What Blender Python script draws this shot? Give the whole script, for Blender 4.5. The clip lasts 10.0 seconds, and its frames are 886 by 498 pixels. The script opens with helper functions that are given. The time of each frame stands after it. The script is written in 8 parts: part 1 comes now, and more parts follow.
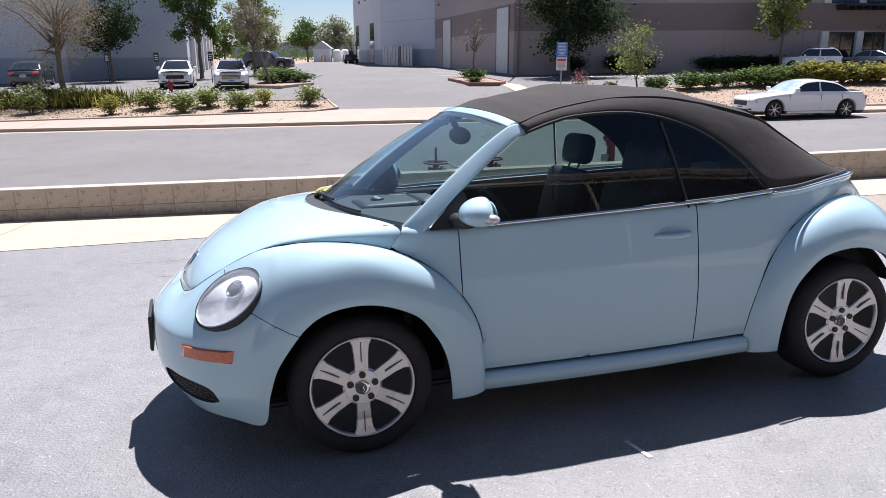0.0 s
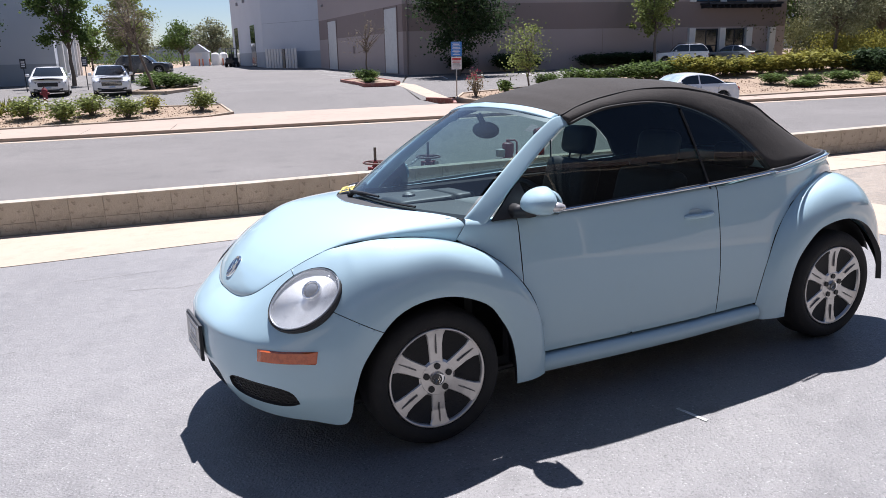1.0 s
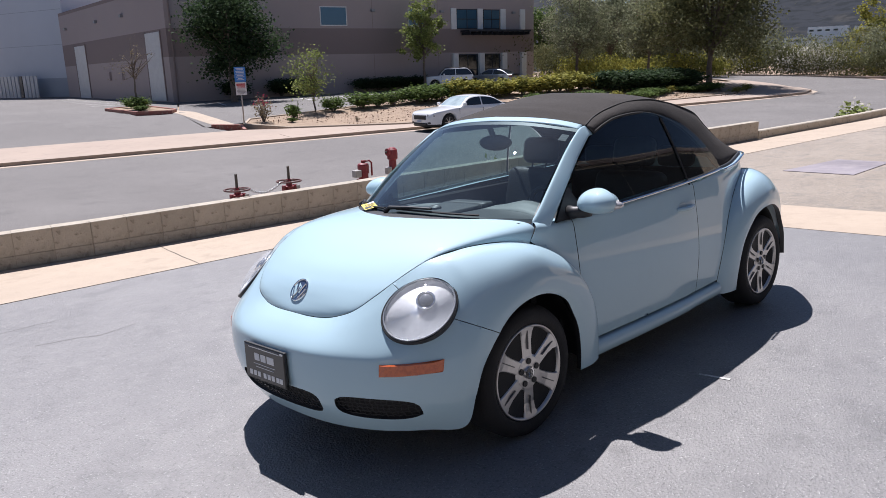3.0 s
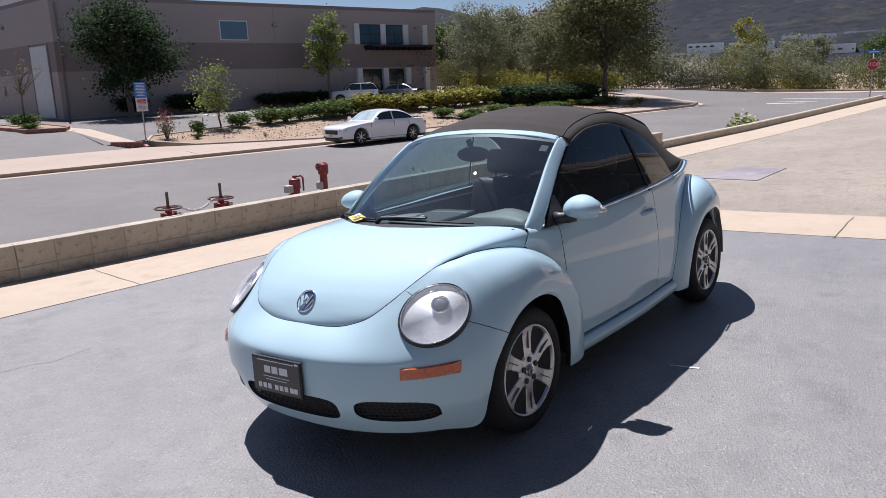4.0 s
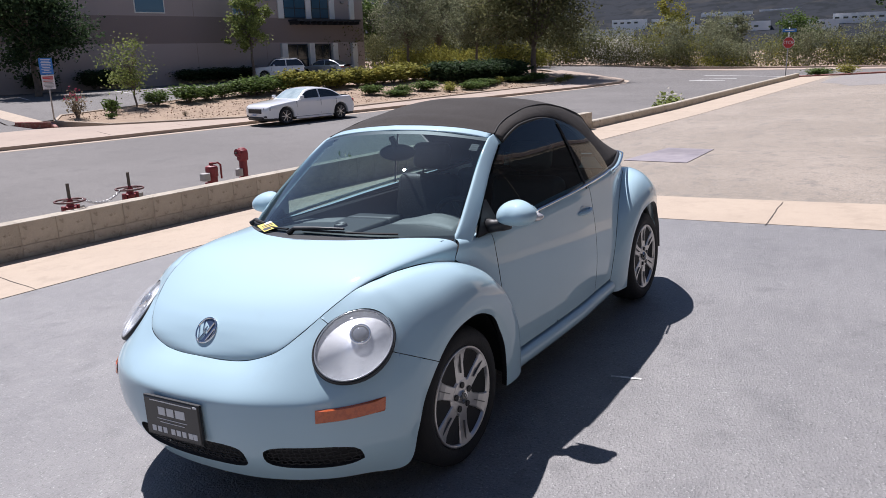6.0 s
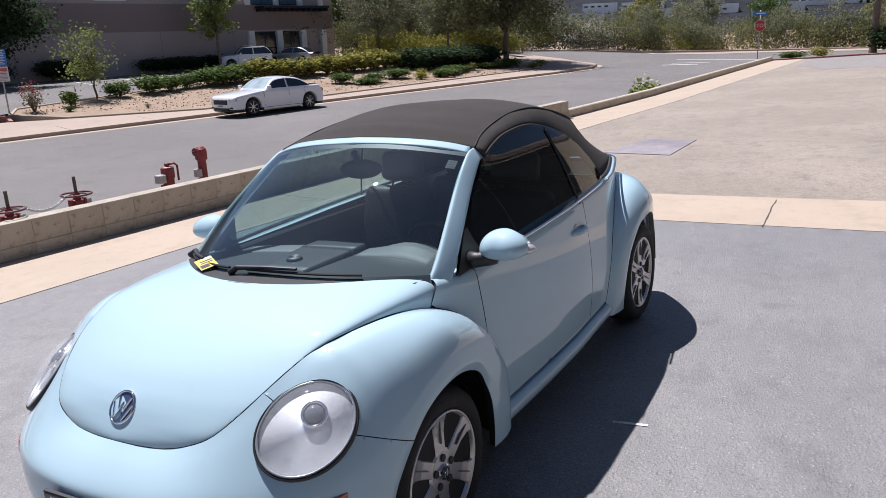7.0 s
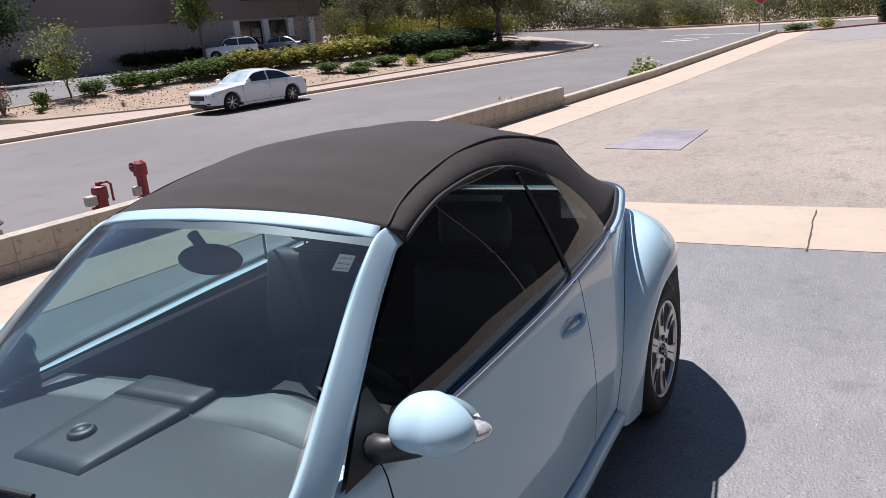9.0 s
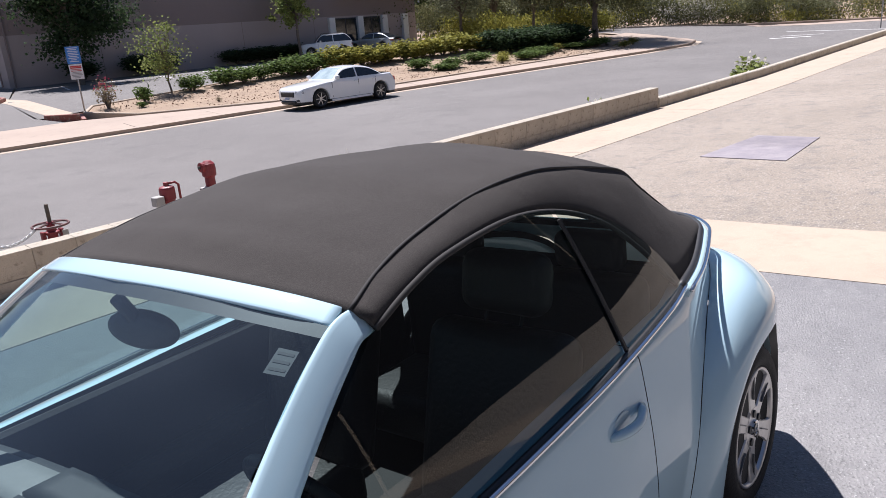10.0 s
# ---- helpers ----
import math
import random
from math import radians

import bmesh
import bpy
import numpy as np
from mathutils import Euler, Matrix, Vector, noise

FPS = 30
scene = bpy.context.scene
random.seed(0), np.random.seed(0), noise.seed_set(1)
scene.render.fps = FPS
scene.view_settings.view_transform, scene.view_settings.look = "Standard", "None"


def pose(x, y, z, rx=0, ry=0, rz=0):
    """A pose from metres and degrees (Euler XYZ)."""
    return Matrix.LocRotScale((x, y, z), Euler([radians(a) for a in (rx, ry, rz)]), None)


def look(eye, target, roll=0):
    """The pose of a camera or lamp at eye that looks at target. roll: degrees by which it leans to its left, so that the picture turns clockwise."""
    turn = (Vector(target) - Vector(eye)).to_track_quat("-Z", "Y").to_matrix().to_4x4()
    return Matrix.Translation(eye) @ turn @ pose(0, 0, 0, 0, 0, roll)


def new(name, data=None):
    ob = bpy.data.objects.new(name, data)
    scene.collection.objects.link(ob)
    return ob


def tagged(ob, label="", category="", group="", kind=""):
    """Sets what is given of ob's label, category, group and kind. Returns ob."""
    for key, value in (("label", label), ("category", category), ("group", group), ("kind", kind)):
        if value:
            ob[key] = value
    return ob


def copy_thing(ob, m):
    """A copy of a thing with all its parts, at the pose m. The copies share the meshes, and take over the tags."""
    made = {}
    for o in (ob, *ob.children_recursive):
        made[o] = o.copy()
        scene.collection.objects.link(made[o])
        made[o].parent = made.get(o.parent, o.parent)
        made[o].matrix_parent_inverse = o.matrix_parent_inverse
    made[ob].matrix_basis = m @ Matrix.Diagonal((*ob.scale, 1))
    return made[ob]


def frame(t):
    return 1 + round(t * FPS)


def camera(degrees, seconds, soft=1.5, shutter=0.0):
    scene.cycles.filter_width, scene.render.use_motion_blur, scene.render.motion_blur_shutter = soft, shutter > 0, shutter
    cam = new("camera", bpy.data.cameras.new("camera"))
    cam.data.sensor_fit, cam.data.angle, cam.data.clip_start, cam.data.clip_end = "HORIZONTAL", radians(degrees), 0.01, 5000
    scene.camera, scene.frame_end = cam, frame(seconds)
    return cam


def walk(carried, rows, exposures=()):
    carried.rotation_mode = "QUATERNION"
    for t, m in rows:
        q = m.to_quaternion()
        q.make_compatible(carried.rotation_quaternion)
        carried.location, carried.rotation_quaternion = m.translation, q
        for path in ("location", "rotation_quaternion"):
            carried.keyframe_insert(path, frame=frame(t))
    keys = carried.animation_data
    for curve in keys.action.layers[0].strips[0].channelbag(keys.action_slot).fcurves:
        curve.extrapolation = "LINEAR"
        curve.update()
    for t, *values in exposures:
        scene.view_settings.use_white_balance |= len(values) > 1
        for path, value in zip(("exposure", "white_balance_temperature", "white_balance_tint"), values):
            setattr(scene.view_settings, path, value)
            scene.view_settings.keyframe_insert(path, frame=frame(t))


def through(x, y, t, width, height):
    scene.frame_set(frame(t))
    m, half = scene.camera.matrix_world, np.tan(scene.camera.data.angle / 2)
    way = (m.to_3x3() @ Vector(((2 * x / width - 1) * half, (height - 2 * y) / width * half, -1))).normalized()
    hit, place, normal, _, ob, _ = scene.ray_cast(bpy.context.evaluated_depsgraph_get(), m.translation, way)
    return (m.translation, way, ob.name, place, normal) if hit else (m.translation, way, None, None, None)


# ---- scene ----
# The lot round the blue car falls towards the street; LOT turns its plane into the level world.
LOT = Vector((0.01346, -0.04415, 0.99893)).rotation_difference(Vector((0, 0, 1))).to_matrix().to_4x4()

cam = camera(62.7, 10.0, soft=0.85)
PATH = [
    (0, (-0.426, -3.68, 1.571), (0.092, -1.799, 1.13), -1.7),
    (0.5, (-0.786, -3.556, 1.581), (-0.134, -1.718, 1.136), -2.4),
    (1, (-1.173, -3.503, 1.58), (-0.372, -1.727, 1.129), -3.0),
    (1.5, (-1.527, -3.38, 1.591), (-0.564, -1.688, 1.135), -3.4),
    (2, (-1.851, -3.218, 1.614), (-0.749, -1.611, 1.163), -3.6),
    (3.5, (-2.647, -2.727, 1.628), (-1.226, -1.381, 1.215), -4.3),
    (4, (-2.839, -2.634, 1.656), (-1.331, -1.385, 1.249), -4.4),
    (4.5, (-2.953, -2.605, 1.684), (-1.391, -1.427, 1.268), -4.4),
    (5, (-2.893, -2.57, 1.685), (-1.304, -1.435, 1.249), -4.3),
    (5.5, (-2.699, -2.54, 1.71), (-1.104, -1.425, 1.249), -4.2),
    (7, (-1.967, -2.103, 1.808), (-0.338, -1.069, 1.283), -4.9),
    (7.5, (-1.639, -1.986, 1.84), (0.01, -0.988, 1.304), -5.4),
    (8, (-1.353, -1.803, 1.828), (0.303, -0.823, 1.284), -5.8),
    (8.5, (-0.991, -1.679, 1.826), (0.662, -0.703, 1.264), -6.7),
    (9, (-0.618, -1.623, 1.841), (0.996, -0.587, 1.275), -6.9),
    (9.5, (-0.299, -1.514, 1.83), (1.253, -0.383, 1.27), -6.9),
    (10, (-0.027, -1.483, 1.835), (1.448, -0.248, 1.288), -6.9),
]
walk(cam, [(t, LOT @ look(eye, target, roll)) for t, eye, target, roll in PATH], [(0.0, 0.97, 6080, 16), (2.0, 0.72, 6130, 16), (4.0, 0.52, 6150, 17), (8.0, 0.48, 6150, 17), (10.0, 0.76, 6150, 17)])

# ---- light ----
SUN = (LOT.to_3x3() @ Vector((0.21, 0.40, 0.96))).normalized()   # towards the sun
sun = new("sun", bpy.data.lights.new("sun", "SUN"))
sun.data.energy, sun.data.angle, sun.data.color = 5.0, radians(0.55), (1.0, 0.97, 0.93)
sun.matrix_world = look(SUN * 50, (0, 0, 0))
world = bpy.data.worlds.new("sky")
scene.world = world
world.use_nodes = True
_n, _l = world.node_tree.nodes, world.node_tree.links
_sky = _n.new("ShaderNodeTexSky")
_sky.sky_type, _sky.sun_disc = "NISHITA", False
_sky.sun_elevation, _sky.sun_rotation = math.asin(SUN.z), math.atan2(SUN.x, SUN.y)
_sky.air_density, _sky.dust_density, _sky.ozone_density = 0.8, 0.25, 1.8
_l.new(_sky.outputs[0], _n["Background"].inputs[0])
_n["Background"].inputs[1].default_value = 0.05

# ---- materials ----
def material(name, colour, rough=0.6, metal=0.0, spots=(), bump=(), coat=0.0, spec=0.5, vary=0.0, emit=None):
    """A surface: base colour, then spots of (scale, low, high, colour, amount) laid over it by noise, bumps of
    (scale, metres) and vary, by how much the brightness differs from piece to piece."""
    m = bpy.data.materials.new(name)
    m.use_nodes = True
    n, l = m.node_tree.nodes, m.node_tree.links
    b = n["Principled BSDF"]
    b.inputs["Roughness"].default_value, b.inputs["Metallic"].default_value = rough, metal
    b.inputs["Specular IOR Level"].default_value = spec
    b.inputs["Coat Weight"].default_value, b.inputs["Coat Roughness"].default_value = coat, 0.03
    place = n.new("ShaderNodeTexCoord").outputs["Object"]
    rgb = n.new("ShaderNodeRGB")
    rgb.outputs[0].default_value = (*colour, 1)
    out = rgb.outputs[0]
    for scale, low, high, tone, amount in spots:
        noi = n.new("ShaderNodeTexNoise")
        noi.inputs["Scale"].default_value, noi.inputs["Detail"].default_value = scale, 5
        noi.inputs["Roughness"].default_value = 0.62
        l.new(place, noi.inputs["Vector"])
        ran = n.new("ShaderNodeMapRange")
        ran.inputs["From Min"].default_value, ran.inputs["From Max"].default_value = low, high
        ran.inputs["To Max"].default_value = amount
        l.new(noi.outputs[0], ran.inputs["Value"])
        mix = n.new("ShaderNodeMix")
        mix.data_type = "RGBA"
        l.new(ran.outputs[0], mix.inputs["Factor"])
        l.new(out, mix.inputs["A"])
        mix.inputs["B"].default_value = (*tone, 1)
        out = mix.outputs["Result"]
    if vary:
        info = n.new("ShaderNodeObjectInfo")
        ran = n.new("ShaderNodeMapRange")
        ran.inputs["To Min"].default_value, ran.inputs["To Max"].default_value = 1 - vary, 1 + vary
        l.new(info.outputs["Random"], ran.inputs["Value"])
        hsv = n.new("ShaderNodeHueSaturation")
        l.new(ran.outputs[0], hsv.inputs["Value"])
        l.new(out, hsv.inputs["Color"])
        out = hsv.outputs[0]
    l.new(out, b.inputs["Base Color"])
    normal = None
    for scale, depth in bump:
        noi = n.new("ShaderNodeTexNoise")
        noi.inputs["Scale"].default_value, noi.inputs["Detail"].default_value = scale, 4
        l.new(place, noi.inputs["Vector"])
        bmp = n.new("ShaderNodeBump")
        bmp.inputs["Distance"].default_value = depth
        l.new(noi.outputs[0], bmp.inputs["Height"])
        if normal:
            l.new(normal, bmp.inputs["Normal"])
        normal = bmp.outputs[0]
    if normal:
        l.new(normal, b.inputs["Normal"])
    if emit:
        b.inputs["Emission Color"].default_value, b.inputs["Emission Strength"].default_value = (*colour, 1), emit
    return m


def glass(name, tint, rough=0.0, clear=0.6, ior=1.52, dust=0.0):
    """A thin pane: partly clear, tinted, with a mirror sheen by Fresnel and a thin film of dust, blued to add sky
    glare.
    """
    m = bpy.data.materials.new(name)
    m.use_nodes = True
    n, l = m.node_tree.nodes, m.node_tree.links
    out = n["Material Output"]
    n.remove(n["Principled BSDF"])
    see, gloss, face, mix = n.new("ShaderNodeBsdfTransparent"), n.new("ShaderNodeBsdfGlossy"), n.new("ShaderNodeLayerWeight"), n.new("ShaderNodeMixShader")
    power, fre = n.new("ShaderNodeMath"), n.new("ShaderNodeMath")
    see.inputs[0].default_value = (*[c * clear for c in tint], 1)
    gloss.inputs["Roughness"].default_value = rough
    head_on = ((ior - 1) / (ior + 1)) ** 2
    face.inputs["Blend"].default_value = 0.5
    power.operation, power.inputs[1].default_value = "POWER", 4.5
    fre.operation, fre.inputs[1].default_value, fre.inputs[2].default_value = "MULTIPLY_ADD", 1 - head_on, head_on
    l.new(face.outputs["Facing"], power.inputs[0])
    l.new(power.outputs[0], fre.inputs[0])
    l.new(fre.outputs[0], mix.inputs[0])
    l.new(see.outputs[0], mix.inputs[1])
    l.new(gloss.outputs[0], mix.inputs[2])
    film, over, cloud, amount = n.new("ShaderNodeBsdfDiffuse"), n.new("ShaderNodeMixShader"), n.new("ShaderNodeTexNoise"), n.new("ShaderNodeMath")
    # Dust film whose blue also paints in a haze of reflected sky.
    film.inputs[0].default_value = (0.45, 0.58, 0.72, 1)
    cloud.inputs["Scale"].default_value = 2.5
    amount.operation, amount.inputs[1].default_value = "MULTIPLY", dust * 2
    l.new(cloud.outputs[0], amount.inputs[0])
    l.new(amount.outputs[0], over.inputs[0])
    l.new(mix.outputs[0], over.inputs[1])
    l.new(film.outputs[0], over.inputs[2])
    l.new(over.outputs[0], out.inputs[0])
    return m


ASPHALT = material("asphalt_dark", (0.20, 0.193, 0.19), 0.5, spots=((0.45, 0.42, 0.66, (0.245, 0.236, 0.23), 0.8), (2.2, 0.5, 0.75, (0.155, 0.15, 0.149), 0.6), (7, 0.5, 0.68, (0.25, 0.241, 0.232), 0.6), (3.2, 0.56, 0.7, (0.14, 0.136, 0.134), 0.6), (75, 0.46, 0.36, (0.11, 0.107, 0.105), 0.7), (85, 0.60, 0.68, (0.5, 0.49, 0.475), 0.7)), bump=((85, 0.008), (9, 0.01)), spec=0.5)
ASPHALT_OLD = material("asphalt_weathered", (0.285, 0.24, 0.192), 0.9, spots=((0.35, 0.42, 0.64, (0.36, 0.303, 0.246), 0.9), (3.5, 0.52, 0.7, (0.19, 0.172, 0.152), 0.75), (14, 0.55, 0.7, (0.17, 0.155, 0.14), 0.6), (45, 0.48, 0.38, (0.15, 0.135, 0.12), 0.7), (60, 0.55, 0.66, (0.5, 0.455, 0.40), 0.8)), bump=((80, 0.012), (7, 0.016)))
ROAD = material("asphalt_street", (0.140, 0.129, 0.121), 0.88, spots=((0.2, 0.4, 0.66, (0.18, 0.167, 0.157), 0.9), (1.3, 0.52, 0.72, (0.106, 0.099, 0.094), 0.7), (14, 0.52, 0.66, (0.17, 0.158, 0.149), 0.6), (60, 0.5, 0.4, (0.08, 0.075, 0.07), 0.6), (90, 0.54, 0.66, (0.31, 0.295, 0.28), 0.7)), bump=((90, 0.006),))
CONCRETE = material("concrete_light", (0.43, 0.345, 0.262), 0.85, spots=((0.8, 0.42, 0.7, (0.375, 0.30, 0.228), 0.8), (6, 0.5, 0.75, (0.33, 0.262, 0.20), 0.5), (2.2, 0.56, 0.7, (0.30, 0.24, 0.18), 0.55), (140, 0.5, 0.7, (0.56, 0.48, 0.39), 0.5)), bump=((180, 0.002), (14, 0.003)))
PAVING = material("pavement_concrete", (0.38, 0.30, 0.24), 0.88, spots=((0.5, 0.4, 0.7, (0.33, 0.26, 0.21), 0.8), (8, 0.5, 0.72, (0.37, 0.30, 0.24), 0.4), (2.5, 0.55, 0.7, (0.27, 0.215, 0.175), 0.5)), bump=((150, 0.002),))
BLOCK = material("concrete_block", (0.45, 0.40, 0.33), 0.92, spots=((2.5, 0.42, 0.68, (0.33, 0.285, 0.22), 0.8), (28, 0.5, 0.68, (0.5, 0.44, 0.35), 0.6), (11, 0.58, 0.7, (0.17, 0.145, 0.11), 0.85), (60, 0.62, 0.7, (0.1, 0.085, 0.07), 0.8)), bump=((90, 0.008), (22, 0.008)), vary=0.07)
MORTAR = material("mortar", (0.34, 0.30, 0.24), 0.95, bump=((80, 0.003),))
SOIL = material("dry_soil", (0.33, 0.24, 0.165), 0.95, spots=((1.2, 0.4, 0.65, (0.24, 0.17, 0.12), 0.8), (25, 0.5, 0.7, (0.42, 0.32, 0.23), 0.7)), bump=((20, 0.02), (70, 0.01)))
STUCCO = material("stucco_brown", (0.40, 0.335, 0.32), 0.9, spots=((0.15, 0.4, 0.7, (0.36, 0.3, 0.285), 0.6), (40, 0.45, 0.7, (0.44, 0.365, 0.345), 0.4)), bump=((60, 0.004),))
STUCCO_DARK = material("stucco_dark_brown", (0.255, 0.20, 0.187), 0.9, spots=((0.15, 0.4, 0.7, (0.23, 0.18, 0.168), 0.6), (40, 0.45, 0.7, (0.285, 0.225, 0.21), 0.4)), bump=((60, 0.004),))
STUCCO_WHITE = material("stucco_pale_blue", (0.55, 0.58, 0.63), 0.9, spots=((0.2, 0.4, 0.7, (0.5, 0.53, 0.58), 0.6),), bump=((60, 0.003),))
STUCCO_GREY = material("stucco_grey_blue", (0.36, 0.39, 0.43), 0.9, spots=((0.2, 0.4, 0.7, (0.32, 0.35, 0.39), 0.6),), bump=((60, 0.003),))
WHITE = material("white_paint", (0.75, 0.74, 0.72), 0.6, spots=((3, 0.45, 0.7, (0.66, 0.65, 0.62), 0.5),))
LINE = material("road_paint", (0.7, 0.69, 0.66), 0.8, spots=((14, 0.5, 0.62, (0.3, 0.29, 0.28), 0.9),))
RED_KERB = material("red_kerb_paint", (0.27, 0.09, 0.07), 0.7, spots=((9, 0.5, 0.66, (0.35, 0.26, 0.2), 0.8),))
PAINT = material("pale_blue_car_paint", (0.445, 0.61, 0.68), 0.55, coat=1.0, spec=0.12, spots=((1.3, 0.4, 0.7, (0.425, 0.59, 0.66), 0.5), (7, 0.6, 0.78, (0.42, 0.56, 0.61), 0.4)))

# ---- helpers for meshes ----
def part(name, bm, mat, parent=None, label="", smooth=False):
    me = bpy.data.meshes.new(name)
    bmesh.ops.recalc_face_normals(bm, faces=bm.faces)
    bm.to_mesh(me)
    bm.free()
    for m in mat if isinstance(mat, (list, tuple)) else [mat]:
        me.materials.append(m)
    if smooth:
        for p in me.polygons:
            p.use_smooth = True
    ob = new(name, me)
    if parent:
        ob.parent = parent
    if label:
        ob["label"] = label
    return ob


def box(x0, x1, y0, y1, z0, z1, bevel=0.0, bm=None, seg=1):
    bm = bm or bmesh.new()
    got = bmesh.ops.create_cube(bm, size=1, matrix=Matrix.Translation(((x0 + x1) / 2, (y0 + y1) / 2, (z0 + z1) / 2)) @ Matrix.Diagonal((x1 - x0, y1 - y0, z1 - z0, 1)))
    if bevel:
        edges = {e for v in got["verts"] for e in v.link_edges}
        bmesh.ops.bevel(bm, geom=list(edges), offset=bevel, segments=seg, affect="EDGES", profile=0.5)
    return bm


def tube(bm, points, radius, sides=8, cap=True):
    """A round bar along points; radius is a number or one for each point."""
    points = [Vector(p) for p in points]
    radii = radius if isinstance(radius, (list, tuple)) else [radius] * len(points)
    rings, last = [], None
    for i, p in enumerate(points):
        way = (points[min(i + 1, len(points) - 1)] - points[max(i - 1, 0)]).normalized()
        side = last - way * last.dot(way) if last else way.orthogonal()
        side.normalize()
        last = side
        up = way.cross(side)
        rings.append([bm.verts.new(p + (side * math.cos(a) + up * math.sin(a)) * radii[i]) for a in (k * 2 * math.pi / sides for k in range(sides))])
    for a, b in zip(rings, rings[1:]):
        for k in range(sides):
            bm.faces.new((a[k], a[(k + 1) % sides], b[(k + 1) % sides], b[k]))
    if cap:
        bm.faces.new(rings[0][::-1])
        bm.faces.new(rings[-1])
    return bm


def lathe(bm, profile, sides=24, m=Matrix()):
    """Turns (radius, z) about z."""
    rings = [[bm.verts.new(m @ Vector((r * math.cos(a), r * math.sin(a), z))) for a in (k * 2 * math.pi / sides for k in range(sides))] for r, z in profile]
    for a, b in zip(rings, rings[1:]):
        for k in range(sides):
            bm.faces.new((a[k], a[(k + 1) % sides], b[(k + 1) % sides], b[k]))
    if profile[0][0] > 1e-4:
        bm.faces.new(rings[0][::-1])
    if profile[-1][0] > 1e-4:
        bm.faces.new(rings[-1])
    return bm


def prism(bm, outline, z0, z1):
    lo, hi = [bm.verts.new((x, y, z0)) for x, y in outline], [bm.verts.new((x, y, z1)) for x, y in outline]
    bm.faces.new(lo[::-1])
    bm.faces.new(hi)
    for k in range(len(lo)):
        j = (k + 1) % len(lo)
        bm.faces.new((lo[k], lo[j], hi[j], hi[k]))
    return bm


# ---- the lie of the land ----
STREET = Matrix.Translation((1.0, 24.3, 0)) @ pose(0, 0, 0, 0, 0, -14)    # u along the far kerb, v away from it
TO_STREET = STREET.inverted()


def lot_z(x, y):
    return 0.01348 * x - 0.0442 * y


def kerb_v(u):
    return 0.03 * u - 0.15


def rise(d):
    return float(np.interp(d, (0.3, 0.31, 4, 11, 30, 70), (0, 0.0, 0.12, 0.82, 1.02, 1.37)))


def street_z(x, y):
    """The height of the street, and of the land that climbs gently behind it."""
    p = TO_STREET @ Vector((x, y, 0))
    return -0.83 + 0.0135 * min(max(x, -40), 60) + rise(p.y - kerb_v(p.x))


def at(u, v, up=0.0):
    p = STREET @ Vector((u, v, 0))
    return Vector((p.x, p.y, street_z(p.x, p.y) + up))


def drape(name, outline, lift, mat, step=3.0, depth=0.0, fall=street_z, street=True, label="", category="", kind="structure", parent=None):
    """A sheet, or a slab depth thick, that follows the lie of the land inside an outline in street (u, v) or world (x, y) metres."""
    bm = bmesh.new()
    bm.faces.new([bm.verts.new((*((STREET @ Vector((a, b, 0))).xy if street else (a, b)), 0)) for a, b in outline])
    lo, hi = [min(v.co[k] for v in bm.verts) for k in (0, 1)], [max(v.co[k] for v in bm.verts) for k in (0, 1)]
    for k in (0, 1):
        c = lo[k] + step
        while c < hi[k]:
            at_co, way = Vector(), Vector()
            at_co[k], way[k] = c, 1
            bmesh.ops.bisect_plane(bm, geom=bm.verts[:] + bm.edges[:] + bm.faces[:], plane_co=at_co, plane_no=way, dist=1e-4)
            c += step
    for v in bm.verts:
        v.co.z = fall(v.co.x, v.co.y) + lift
    if depth:
        got = bmesh.ops.extrude_face_region(bm, geom=bm.faces[:])
        for v in got["geom"]:
            if isinstance(v, bmesh.types.BMVert):
                v.co.z -= depth
    ob = part(name, bm, mat, parent)
    return tagged(ob, label, category, kind=kind) if not parent else ob


def run(name, points, width, height, mat, fall=street_z, sink=0.3, parent=None, lift=0.0, street=True):
    """A kerb or rail of a box section along points of the plan, its top height above the land."""
    pts = [(STREET @ Vector((u, v, 0))).xy if street else Vector((u, v)) for u, v in points]
    bm, rings = bmesh.new(), []
    for i, p in enumerate(pts):
        way = (pts[min(i + 1, len(pts) - 1)] - pts[max(i - 1, 0)]).normalized()
        side = Vector((-way.y, way.x)) * width / 2
        z = fall(p.x, p.y) + lift
        b = min(0.02, width * 0.2)
        s2 = side * (1 - 2 * b / width)
        rings.append([bm.verts.new(c) for c in ((*(p - side), z - sink), (*(p - side), z + height - b), (*(p - s2), z + height), (*(p + s2), z + height), (*(p + side), z + height - b), (*(p + side), z - sink))])
    for a, b in zip(rings, rings[1:]):
        for k in range(6):
            bm.faces.new((a[k], a[(k + 1) % 6], b[(k + 1) % 6], b[k]))
    bm.faces.new(rings[0][::-1])
    bm.faces.new(rings[-1])
    return part(name, bm, mat, parent)


def curve(xs, vs):
    """A smooth function through a few knots (monotone-ish cubic)."""
    xs, vs = np.array(xs, float), np.array(vs, float)
    d = np.gradient(vs, xs)

    def f(x):
        x = np.clip(x, xs[0], xs[-1])
        k = np.clip(np.searchsorted(xs, x) - 1, 0, len(xs) - 2)
        h = xs[k + 1] - xs[k]
        t = (x - xs[k]) / h
        return (2 * t**3 - 3 * t**2 + 1) * vs[k] + (t**3 - 2 * t**2 + t) * h * d[k] + (3 * t**2 - 2 * t**3) * vs[k + 1] + (t**3 - t**2) * h * d[k + 1]
    return f




